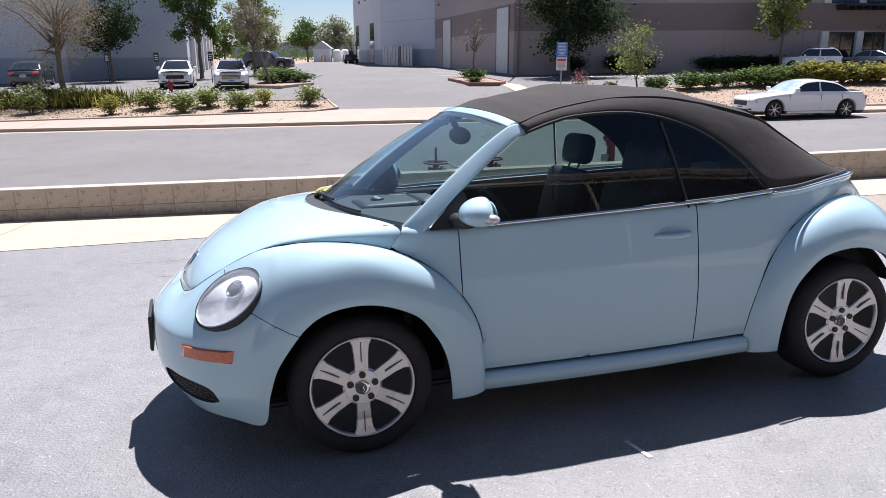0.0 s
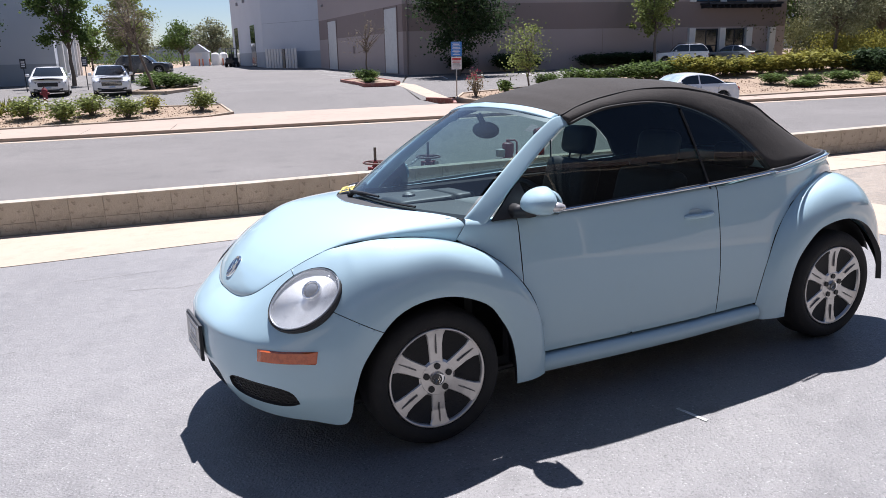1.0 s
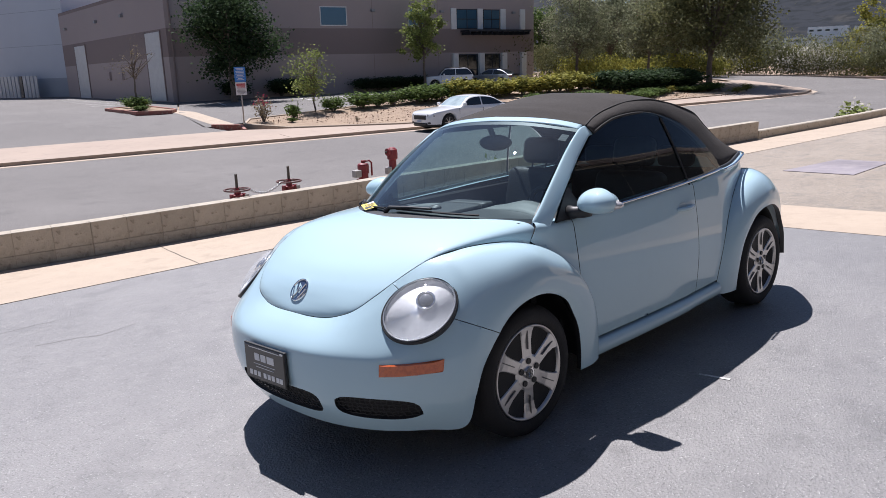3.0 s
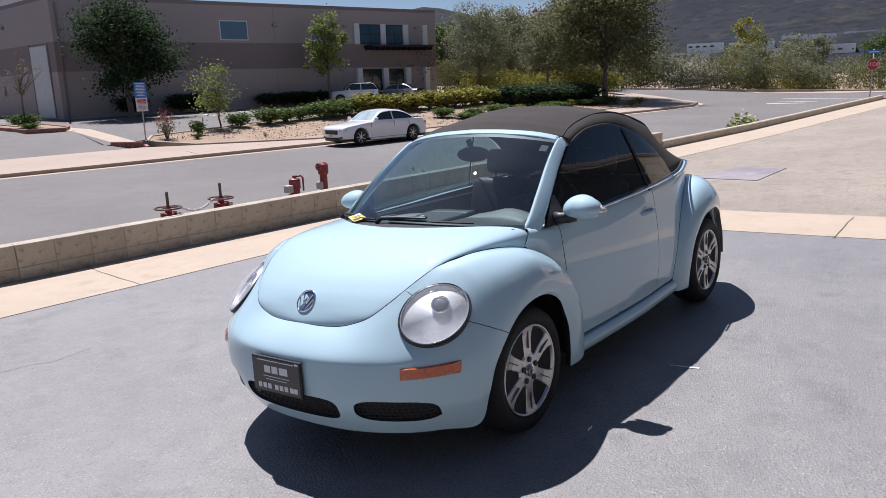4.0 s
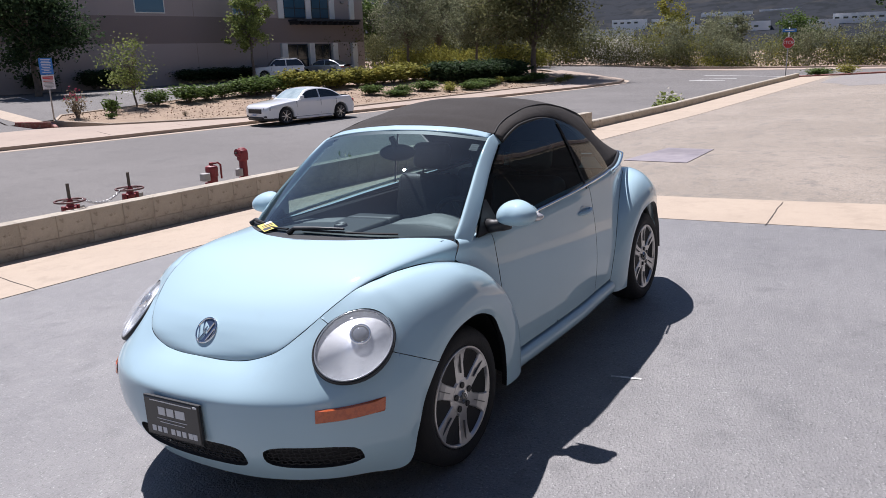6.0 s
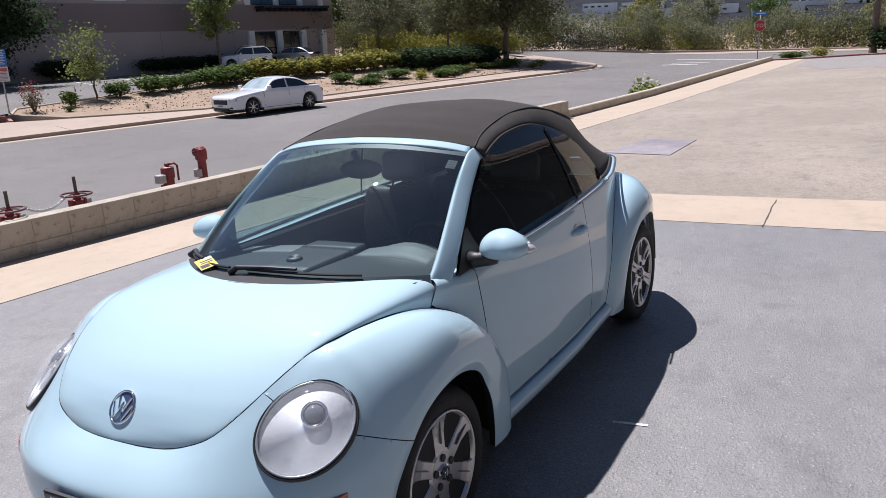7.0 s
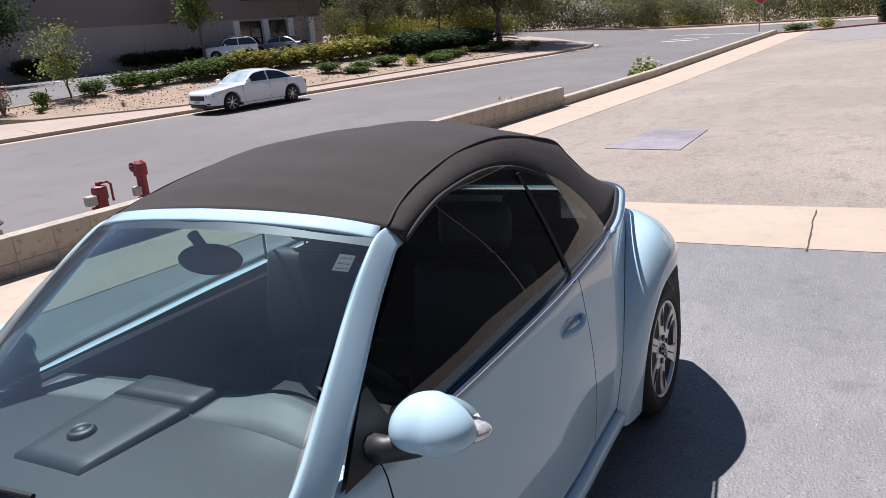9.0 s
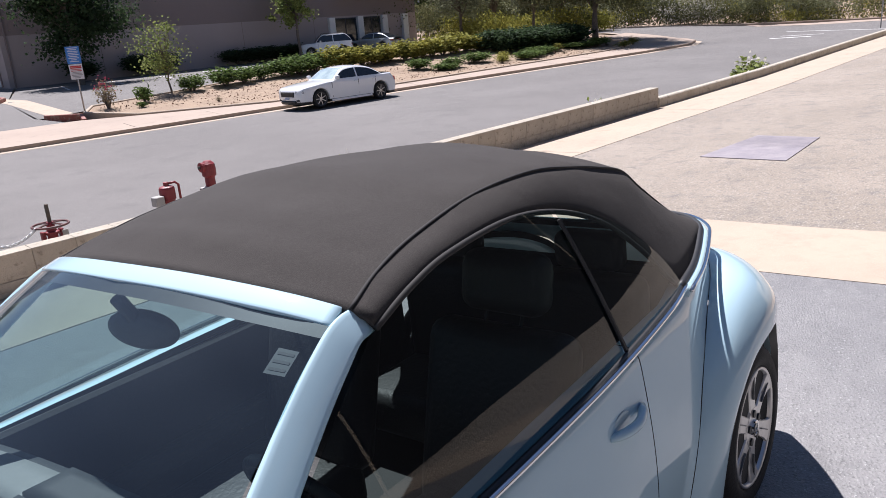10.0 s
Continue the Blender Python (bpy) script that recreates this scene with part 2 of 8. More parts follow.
# ---- ground ----
def ground_height(x, y):
    edge = 6.2 - 0.1 * x if x < 15 else 4.6 - 0.045 * (x - 15)
    k = min(max((edge + 0.5 - y) / 0.6, 0), 1) * min(max((44 - x) / 5, 0), 1)
    far = max(0, math.hypot(x - 20, y - 10) - 90)
    return street_z(x, y) * (1 - k) + lot_z(x, y) * k - 0.10 - 0.012 * min(far, 120)


bm = bmesh.new()
xs = [-900, -400, -250, -150, -100, -70, -50, -40] + [-32 + 2 * i for i in range(60)] + [95, 120, 160, 230, 350, 600, 1200]
ys = [-900, -400, -250, -150, -100, -70, -50, -40, -30, -24, -18, -12, -8, -5, -2] + [0.6 * i for i in range(60)] + [38 + 2 * i for i in range(30)] + [110, 140, 200, 300, 600, 1200]
grid = [[bm.verts.new((x, y, ground_height(x, y))) for y in ys] for x in xs]
for a, b in zip(grid, grid[1:]):
    for k in range(len(ys) - 1):
        bm.faces.new((a[k], b[k], b[k + 1], a[k + 1]))
ground = tagged(part("ground", bm, SOIL, smooth=True), "dry brown earth reaching to the horizon", "ground", kind="structure")


def lot_sheet(name, outline, lift, mat, label, category):
    return drape(name, outline, lift, mat, 6.0, 0.05, lot_z, False, label, category)


# The lot, with its two concrete gutters and an iron cover.
BAND = [(-30, 6.62), (0, 4.52), (3, 4.28), (12, 3.45), (18, 2.85), (33, 1.95), (37.5, 1.7)]
BASE = [(-30, 9.2), (-3.6, 6.85), (0.33, 6.1), (3.1, 5.78), (14.6, 4.55), (20, 4.05), (30, 3.6), (37.6, 3.2)]
lot_sheet("lot_asphalt", [(-30, -25), (4.75, -25), (5.12, -0.6), (5.25, 4.06)] + [(x, y) for x, y in BAND[::-1] if x < 5], 0.0, ASPHALT, "dark grey worn asphalt of the parking lot", "asphalt")
drape("lot_asphalt_old", [(5.95, -25), (36, -25), (36.6, -8), (37.0, -2.5), (37.5, -0.6), (37.3, 1.2), (37.5, 1.7), (33, 1.95), (18, 2.85), (12, 3.45), (6.65, 3.94), (6.35, 0)], 0.0, ASPHALT_OLD, 6.0, 1.1, lot_z, False, "pale weathered tan-grey asphalt beyond the gutter", "asphalt")
cross_gutter = lot_sheet("cross_gutter", [(4.75, -25), (5.95, -25), (6.35, 0), (6.65, 3.94), (5.25, 4.06), (5.12, -0.6)], 0.004, CONCRETE, "pale concrete gutter band across the lot", "gutter")
wall_gutter = lot_sheet("wall_gutter", BAND + BASE[::-1], 0.006, CONCRETE, "pale concrete gutter strip along the low wall", "gutter")
GREY_PATCH = material("asphalt_grey", (0.245, 0.222, 0.205), 0.85, spots=((0.5, 0.42, 0.66, (0.25, 0.235, 0.228), 0.8), (3.5, 0.52, 0.7, (0.175, 0.167, 0.163), 0.7), (60, 0.55, 0.66, (0.36, 0.345, 0.33), 0.7)), bump=((80, 0.01),))
lot_sheet("asphalt_patch", [(31.5, 1.5), (34, 1.5), (37.1, 1.15), (37.3, -0.6), (36.8, -2.5), (36.4, -8), (25, -8), (26.5, -4.6), (26, -2.9), (28.5, -1.2), (28.4, 0.2), (30.4, 0.8)], 0.004, GREY_PATCH, "greyer newer asphalt at the end of the lot", "asphalt")
drape("lot_bed", [(37.6, 3.3), (39.6, 3.0), (40.2, -8), (36.7, -8), (37.1, -2.5), (37.6, -0.6), (37.4, 1.2), (37.6, 1.7)], -0.02, SOIL, 1.0, 0.6, lot_z, False, "strip of dry soil behind the red kerb", "planting bed")
JOINT = material("dark_joint", (0.07, 0.06, 0.05), 0.95)


def lot_line(name, a, b, width, mat, parent=None, lift=0.009, wander=0.0):
    n = max(2, int((Vector(b) - Vector(a)).length / 0.12))
    bm, last = bmesh.new(), None
    side = (Vector(b) - Vector(a)).normalized()
    side = Vector((-side.y, side.x))
    for k in range(n + 1):
        p = Vector(a).lerp(Vector(b), k / n) + side * wander * (noise.noise((a[0] * 3 + k * 0.37, a[1], 0)) + 0.4 * noise.noise((k * 1.1, a[0], 5)))
        w = width * (0.6 + 0.5 * abs(noise.noise((k * 0.9, b[0], 2)))) if wander else width
        row = [bm.verts.new((*(p + side * s * w / 2), lot_z(*(p + side * s * w / 2)) + lift)) for s in (-1, 1)]
        if last:
            bm.faces.new((*last, *row[::-1]))
        last = row
    return part(name, bm, mat, parent)


for a, b in (((0.79, 4.44), (0.98, 6.0)), ((-3.35, 4.78), (-3.0, 6.75)), ((5.3, 4.05), (5.6, 5.5)), ((9.6, 3.66), (9.8, 5.05)), ((14.0, 3.23), (14.2, 4.6)), ((19.0, 2.78), (19.1, 4.1)), ((26, 2.37), (26, 3.75))):
    lot_line("joint", a, b, 0.012, JOINT, wall_gutter, 0.0085, 0.01)
for a, b in (((5.05, -1.13), (6.22, -1.1)), ((4.93, -5.4), (6.1, -5.4)), ((4.9, -9.8), (6.05, -9.8)), ((5.2, 3.0), (6.5, 3.05))):
    lot_line("joint", a, b, 0.016, JOINT, cross_gutter, 0.0065, 0.02)
for a, b, w in (((-3.0, 2.6), (-2.3, 2.75), 0.006), ((-1.2, 2.9), (-0.5, 2.8), 0.006), ((-4.2, 1.3), (-3.6, 1.5), 0.006), ((-2.9, 0.6), (-2.5, 0.9), 0.005), ((-2.6, -0.9), (-2.3, -0.5), 0.005), ((-2.2, 1.7), (-1.9, 1.78), 0.006), ((-1.6, 3.6), (-0.9, 3.5), 0.006)):
    tagged(lot_line("asphalt_crack", a, b, w, JOINT, None, 0.003, 0.09), "thin dark crack in the asphalt", "crack", kind="structure")
tagged(lot_line("paint_tick", (1.118, -1.034), (1.145, -1.197), 0.02, LINE, None, 0.004), "short white paint mark on the asphalt", "paint mark", kind="structure")
IRON = material("purple_grey_iron", (0.255, 0.23, 0.245), 0.7, 0.1, spots=((5, 0.4, 0.7, (0.36, 0.32, 0.32), 0.8), (40, 0.5, 0.6, (0.2, 0.17, 0.2), 0.5)), bump=((40, 0.004),))
cover = tagged(drape("utility_cover", [(9.35, 1.85), (10.95, 1.58), (10.72, 0.72), (9.12, 0.75)], 0.010, IRON, 6, 0.02, lot_z, False), "weathered purple-grey steel utility cover in the asphalt", "cover", kind="structure")
for f in [0.5] + [0.56 + 0.035 * k for k in range(12)]:
    lot_line("seam", (9.35 + 1.6 * f, 1.85 - 0.27 * f), (9.12 + 1.6 * f, 0.75 - 0.03 * f), 0.009, IRON, cover, 0.014)

# The street, its far pavement and the land beyond.
FAR = [(u, kerb_v(u)) for u in range(-60, 41, 5)] + [(45.1, 1.65), (47.5, 2.9), (48.8, 4.6), (49.6, 7.5), (49.4, 12), (47, 26)]
drape("road", FAR + [(52, 30), (54.5, 14), (61.4, 8), (70.6, 3.6), (73.3, -5), (72, -28), (58, -26), (52, -10), (43, -11.6), (33, -12.9), (17.9, -15.65), (3.7, -17.75), (-26.5, -22.2), (-60, -25)], 0.0, ROAD, label="grey asphalt street with faint tyre marks", category="road")
drape("driveway", [(2.0, 4.1), (11.1, 4.3), (10.0, 6.5), (9.8, 11), (12, 24), (7.5, 47), (2, 60), (-8, 120), (-14, 120), (-9, 50), (-2.4, 16), (1.3, 6.9)], 0.012, ROAD, label="grey asphalt driveway between the buildings", category="driveway")
drape("parking_lot_west", [(-45, 7.4), (1.2, 6.8), (-2.4, 16), (-9, 50), (-45, 60)], 0.008, ROAD, label="asphalt parking lot before the white building", category="parking lot")
drape("parking_lot_east", [(10.1, 6.3), (17.2, 8.6), (22, 10.6), (38, 12), (38, 23), (12, 23), (9.8, 11)], 0.008, ROAD, label="asphalt parking lot before the brown building", category="parking lot")
walk_in = [(-60, kerb_v(-60) + 2.2), (-11, 1.95), (-2.6, 3.0), (1.0, 3.6), (2.0, 4.15), (11.1, 4.35), (13, 3.6), (17.6, 1.75), (23.8, 1.85), (31.6, 2.6), (40, 3.4), (43.5, 4.6), (45.3, 6.3), (45.6, 9)]
pavement = drape("pavement", FAR[:-2] + [(49.5, 10)] + walk_in[::-1], 0.13, PAVING, 2.5, 0.16, label="pale concrete pavement and driveway apron along the street", category="pavement")
run("gutter_strip", [(u, v - 0.22) for u, v in FAR], 0.42, 0.012, CONCRETE, sink=0.02, parent=pavement)
for u in range(-30, 44, 3):
    if not 1 < u < 12:
        run("joint", [(u, kerb_v(u) + 0.1), (u, kerb_v(u) + 1.7)], 0.02, 0.133, JOINT, sink=-0.12, parent=pavement)


def planter(name, outline, lift, label, kerb=None, mat=SOIL):
    ob = drape(name, outline, lift, mat, 2.0, label=label, category="planting bed")
    run("kerb", outline + outline[:1], 0.14, lift + 0.05, kerb or CONCRETE, parent=ob)
    return ob


planter("planting_bed_west", [(-45, 0.5), (-11, 2.0), (-2.6, 3.05), (0.9, 3.65), (1.8, 4.4), (1.15, 6.5), (-7.7, 7.1), (-45, 7.4)], 0.14, "brown mulched planting bed beside the pavement")
planter("planting_bed_east", [(11.6, 5.6), (13.1, 3.75), (17.7, 1.9), (23.8, 2.0), (31.6, 2.75), (40, 3.55), (43.4, 4.75), (45.1, 6.4), (45.2, 9.4), (40, 12.5), (30, 11.5), (22, 10.3), (17.2, 8.4), (12.2, 6.9)], 0.14, "sandy planting bed with shrubs beside the street")
planter("kerb_island", [(7.1, 17.2), (8.0, 11.6), (9.5, 11.2), (9.9, 12.4), (9.2, 18.5)], 0.12, "planted traffic island with a red painted kerb", RED_KERB)
run("red_kerb", [(10.3, 6.15), (11.45, 5.55), (11.3, 4.4)], 0.16, 0.16, RED_KERB, parent=pavement)
planter("kerb_island", [(-2.0, 11.9), (-0.7, 15.0), (-1.2, 17), (-3.6, 18), (-4.0, 13.0)], 0.12, "planted parking island with a pale kerb")


def stripe(points, width=0.1, lift=0.018, mat=LINE, name="parking_line"):
    bm = bmesh.new()
    (a, b), n = [Vector(p) for p in points], 6
    side = (b - a).normalized()
    side = Vector((-side.y, side.x)) * width / 2
    rows = [[bm.verts.new(at(*(a.lerp(b, k / n) + s * side), lift)) for s in (-1, 1)] for k in range(n + 1)]
    for p, q in zip(rows, rows[1:]):
        bm.faces.new((*p, *q[::-1]))
    tagged(part(name, bm, mat), "white painted line on the asphalt", "road marking", kind="structure")


for k in range(9):
    stripe([(13.2 + 2.6 * k, 15.5), (13.6 + 2.6 * k, 19.5)])
for k in range(6):
    stripe([(6.9 - 0.25 * k, 24 + 3.0 * k), (9.6 - 0.3 * k, 24.3 + 3.0 * k)], 0.16)
stripe([(11.0, 6.6), (8.5, 20)], 0.9, 0.014, CONCRETE, "swale")
stripe([(48.6, -1.4), (49.6, -3.4)], 0.5, 0.016, name="stop_marking")
stripe([(50.6, -1.0), (51.6, -3.2)], 0.3, 0.016, name="stop_marking")
stripe([(55.5, 1.2), (53.9, -7.8)], 0.3, 0.016, name="stop_line")

# ---- buildings ----
def outline(points):
    return [(STREET @ Vector((u, v, 0))).xy for u, v in points]


def house(name, points, courses, label):
    """A flat-roofed block: courses of (name, z0, z1, material) stacked on one plan."""
    ob = tagged(new(name), label, "building")
    for nm, z0, z1, mat in courses:
        part(nm, prism(bmesh.new(), outline(points), z0, z1), mat, ob)
    return ob


def on_wall(a, b, parent, name, s0, s1, z0, z1, depth, mat, out=0.004, label=""):
    """A slab on the wall from a to b (street metres), s metres along it, standing out of its face by out + depth."""
    p, q = [STREET @ Vector((*w, 0)) for w in (a, b)]
    way = (q - p).normalized()
    m = Matrix.Translation(p) @ Matrix.Rotation(math.atan2(way.y, way.x), 4, "Z")
    bm = box(s0, s1, -out - depth, -out, z0, z1, min(0.01, depth / 3))
    bmesh.ops.transform(bm, matrix=m, verts=bm.verts)
    return part(name, bm, mat, parent, label)


BLUE_GLASS = material("blue_tinted_glazing", (0.035, 0.10, 0.17), 0.06, spots=((0.4, 0.4, 0.7, (0.05, 0.13, 0.21), 0.6),), spec=0.8)
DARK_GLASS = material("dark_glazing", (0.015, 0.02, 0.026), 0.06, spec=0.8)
STEEL_DOOR = material("white_steel_door", (0.62, 0.61, 0.6), 0.5, spots=((2, 0.4, 0.7, (0.52, 0.51, 0.5), 0.6),))
DARK_STEEL = material("dark_steel", (0.03, 0.035, 0.045), 0.5, 0.3)
GREY_METAL = material("grey_metal", (0.3, 0.3, 0.31), 0.45, 0.6)

C0, C1, M0 = (11.7, 23.2), (40.4, 23.2), (6.9, 47.0)
brown = house("brown_building", [C0, C1, (40.4, 50), (12, 52), M0], (("wall_base", -0.6, 3.23, STUCCO), ("wall_band", 3.23, 5.0, STUCCO_DARK), ("wall_top", 5.0, 7.45, STUCCO), ("parapet", 7.45, 7.7, STUCCO_DARK)), "two-storey brown tilt-up concrete building in shade")


def window(a, b, parent, s0, s1, z0, z1, glass_mat, bars=(2, 1), rim=WHITE):
    w = on_wall(a, b, parent, "window", s0, s1, z0, z1, 0.03, rim)
    on_wall(a, b, w, "pane", s0 + 0.07, s1 - 0.07, z0 + 0.07, z1 - 0.07, 0.012, glass_mat, 0.035)
    for k in range(1, bars[0]):
        x = s0 + (s1 - s0) * k / bars[0]
        on_wall(a, b, w, "mullion", x - 0.03, x + 0.03, z0 + 0.07, z1 - 0.07, 0.02, rim, 0.048)
    for k in range(1, bars[1]):
        z = z0 + (z1 - z0) * k / bars[1]
        on_wall(a, b, w, "transom", s0 + 0.07, s1 - 0.07, z - 0.03, z + 0.03, 0.02, rim, 0.048)
    return w


def s_of(u):
    return u - C0[0]


window(C0, C1, brown, s_of(22.02), s_of(24.04), 5.16, 6.48, BLUE_GLASS, (1, 1))
window(C0, C1, brown, s_of(28.9), s_of(30.33), 5.15, 6.42, BLUE_GLASS, (1, 1))
for u0, u1 in ((33.05, 34.95), (35.5, 37.05)):
    window(C0, C1, brown, s_of(u0), s_of(u1), 4.97, 6.45, BLUE_GLASS, (2, 2), DARK_STEEL)
    window(C0, C1, brown, s_of(u0), s_of(u1), 0.75, 3.1, DARK_GLASS, (2, 2), DARK_STEEL)
for u in (32.55, 34.95, 37.1, 39.0):
    on_wall(C0, C1, brown, "pier", s_of(u), s_of(u) + 0.48, 4.95, 6.5, 0.12, WHITE)
    on_wall(C0, C1, brown, "pier", s_of(u), s_of(u) + 0.48, 0.4, 3.15, 0.3, WHITE)
canopy = on_wall(C0, C1, brown, "canopy", s_of(33.4), s_of(39.2), 4.72, 4.86, 1.3, DARK_STEEL)
for k in range(12):
    on_wall(C0, C1, canopy, "canopy_bar", s_of(33.5) + 0.5 * k, s_of(33.5) + 0.5 * k + 0.06, 4.5, 4.72, 1.3, DARK_STEEL)
for u in (16.9, 22.0 + 4.0, 31.4):
    on_wall(C0, C1, brown, "panel_joint", s_of(u), s_of(u) + 0.03, 0, 7.4, 0.003, STUCCO_DARK)
for u in (17.8, 25.9, 31.6, 38.2):
    on_wall(C0, C1, brown, "wall_lamp", s_of(u), s_of(u) + 0.3, 6.15, 6.32, 0.18, GREY_METAL)
on_wall(C0, C1, brown, "drain_pipe", 0.25, 0.34, 0.4, 7.3, 0.09, STUCCO_DARK)
WL = math.hypot(M0[0] - C0[0], M0[1] - C0[1])


def shutter(a, b, parent, s0, s1, z0, z1):
    d = on_wall(a, b, parent, "roller_door", s0, s1, z0, z1, 0.03, STEEL_DOOR, label="white ribbed roller door")
    n = int((z1 - z0) / 0.28)
    for k in range(n):
        z = z0 + (z1 - z0) * (k + 0.5) / n
        on_wall(a, b, d, "slat", s0 + 0.03, s1 - 0.03, z - 0.11, z + 0.11, 0.015, STEEL_DOOR, 0.034)
    for s in (s0 - 0.12, s1):
        on_wall(a, b, d, "door_post", s, s + 0.12, z0, z1 + 0.1, 0.06, STUCCO_DARK)


shutter(M0, C0, brown, WL - 3.8, WL - 1.1, 0.45, 4.85)
shutter(M0, C0, brown, WL - 20.6, WL - 17.6, 0.5, 4.75)
for s in (WL - 8, WL - 14, WL - 22.5):
    on_wall(M0, C0, brown, "wall_lamp", s, s + 0.35, 6.2, 6.4, 0.2, GREY_METAL)
for s in (WL - 9.5, WL - 12.4):
    on_wall(M0, C0, brown, "meter_box", s, s + 0.5, 1.9, 2.5, 0.15, STUCCO)

W0, W1, W2 = (7.3, 48.0), (1.1, 57.0), (-4.0, 82)
white = house("white_building", [W0, (20, 62), (10, 100), W2, W1], (("wall_base", -0.5, 2.3, STUCCO_GREY), ("wall_top", 2.3, 14, STUCCO_WHITE)), "tall pale blue-grey warehouse in shade")
L2 = math.hypot(W1[0] - W2[0], W1[1] - W2[1])
# Flat dark slabs stand in for the shade inside the open doorways.
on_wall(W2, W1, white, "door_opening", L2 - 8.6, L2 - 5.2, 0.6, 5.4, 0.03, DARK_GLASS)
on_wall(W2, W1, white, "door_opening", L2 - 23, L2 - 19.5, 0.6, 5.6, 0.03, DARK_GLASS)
for s in (L2 - 3, L2 - 12, L2 - 18):
    on_wall(W2, W1, white, "wall_lamp", s, s + 0.5, 8.2, 8.6, 0.25, GREY_METAL)
for k in range(3):
    on_wall(W1, W0, white, "panel_line", 0.05, 10.8, 5.2 + 3 * k, 5.24 + 3 * k, 0.003, STUCCO_GREY)
bins = tagged(new("bin_enclosure"), "pale ribbed metal bin enclosure against the warehouse", "enclosure")
for k in range(11):
    p = at(1.5 + 0.3 * k, 54.6 - 0.43 * k)
    bm = box(-0.2, 0.2, -0.04, 0.04, 0, 1.95, 0.01)
    bmesh.ops.transform(bm, matrix=Matrix.Translation(p) @ Matrix.Rotation(math.radians(-14 - 55), 4, "Z"), verts=bm.verts)
    part("panel" if k != 6 else "gate", bm, STEEL_DOOR if k != 6 else DARK_GLASS, bins)

west = house("west_building", [(-60, 17), (-18.6, 24.5), (-17.8, 29), (-12.6, 31.5), (-19, 62), (-60, 70)], (("wall_base", -0.8, 1.6, STUCCO_GREY), ("wall_top", 1.6, 11, STUCCO_WHITE)), "long pale grey warehouse behind parked cars")
for k in range(6):
    on_wall((-12.6, 31.5), (-19, 62), west, "pilaster", 3 + 4.6 * k, 3.8 + 4.6 * k, 0.2, 10.8, 0.35, WHITE)
on_wall((-18.6, 24.5), (-17.8, 29), west, "panel_joint", 2.2, 2.3, 0, 10.9, 0.01, STUCCO_GREY)

BEIGE = material("stucco_beige", (0.55, 0.46, 0.35), 0.9, spots=((0.3, 0.4, 0.7, (0.5, 0.42, 0.32), 0.6),))
# Near-black sheet colour for the unlit inside of the bays; the wall stays solid.
BAY_SHADE = material("bay_shade", (0.012, 0.012, 0.014), 0.8)
SA, SB, SC, SD = [tuple((TO_STREET @ Vector((x, y, 0))).xy) for x, y in ((80, -9.5), (-26, -9.5), (-26, -24), (80, -24))]
south = house("south_building", [SA, SB, SC, SD], (("wall_base", -1.0, 6.6, BEIGE),), "plain beige stucco workshop, dark panels for the shade in its open bays")
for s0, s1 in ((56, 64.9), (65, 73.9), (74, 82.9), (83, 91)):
    on_wall(SA, SB, south, "bay_opening", s0, s1, -0.2, 6.0, 0.03, BAY_SHADE)
on_wall(SA, SB, south, "trim", 0, 106, 6.2, 6.5, 0.06, STUCCO_DARK)

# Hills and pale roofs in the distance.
# The blue-grey tones carry the haze of distance; no volume is used.
HILL = material("hill_scrub_haze", (0.026, 0.029, 0.035), 0.95, spots=((0.004, 0.42, 0.62, (0.018, 0.021, 0.027), 0.9), (0.016, 0.52, 0.64, (0.05, 0.047, 0.043), 0.7), (0.05, 0.48, 0.6, (0.012, 0.015, 0.017), 0.7)), spec=0.1)
RIDGE = curve((0, 25, 40, 50, 60, 68, 76, 90, 105, 125, 150), (0.8, 2.2, 4.2, 5.0, 4.7, 5.5, 6.4, 7.2, 6.6, 4.5, 1.5))
bm = bmesh.new()
rows = []
for az in np.linspace(0, 150, 121):
    a = math.radians(az)
    line = []
    for k, (far, f) in enumerate(((820, -0.02), (950, 0.06), (1150, 0.22), (1400, 0.47), (1650, 0.72), (1900, 0.93), (2100, 1.0), (2500, 0.6))):
        h = math.tan(math.radians(float(RIDGE(az)))) * 2100
        h = f * h * (1 + 0.16 * noise.noise((az * 0.11, k * 0.7, 3)) + 0.07 * noise.noise((az * 0.45, k * 1.3, 8)))
        line.append(bm.verts.new((math.sin(a) * far, math.cos(a) * far, h)))
    rows.append(line)
for a, b in zip(rows, rows[1:]):
    for k in range(7):
        bm.faces.new((a[k], b[k], b[k + 1], a[k + 1]))
tagged(part("hills", bm, HILL, smooth=True), "scrub-covered hills beyond the valley, bluish haze painted into their colour", "hills", kind="structure")
PALE = material("far_pale_wall", (0.8, 0.8, 0.8), 0.8)
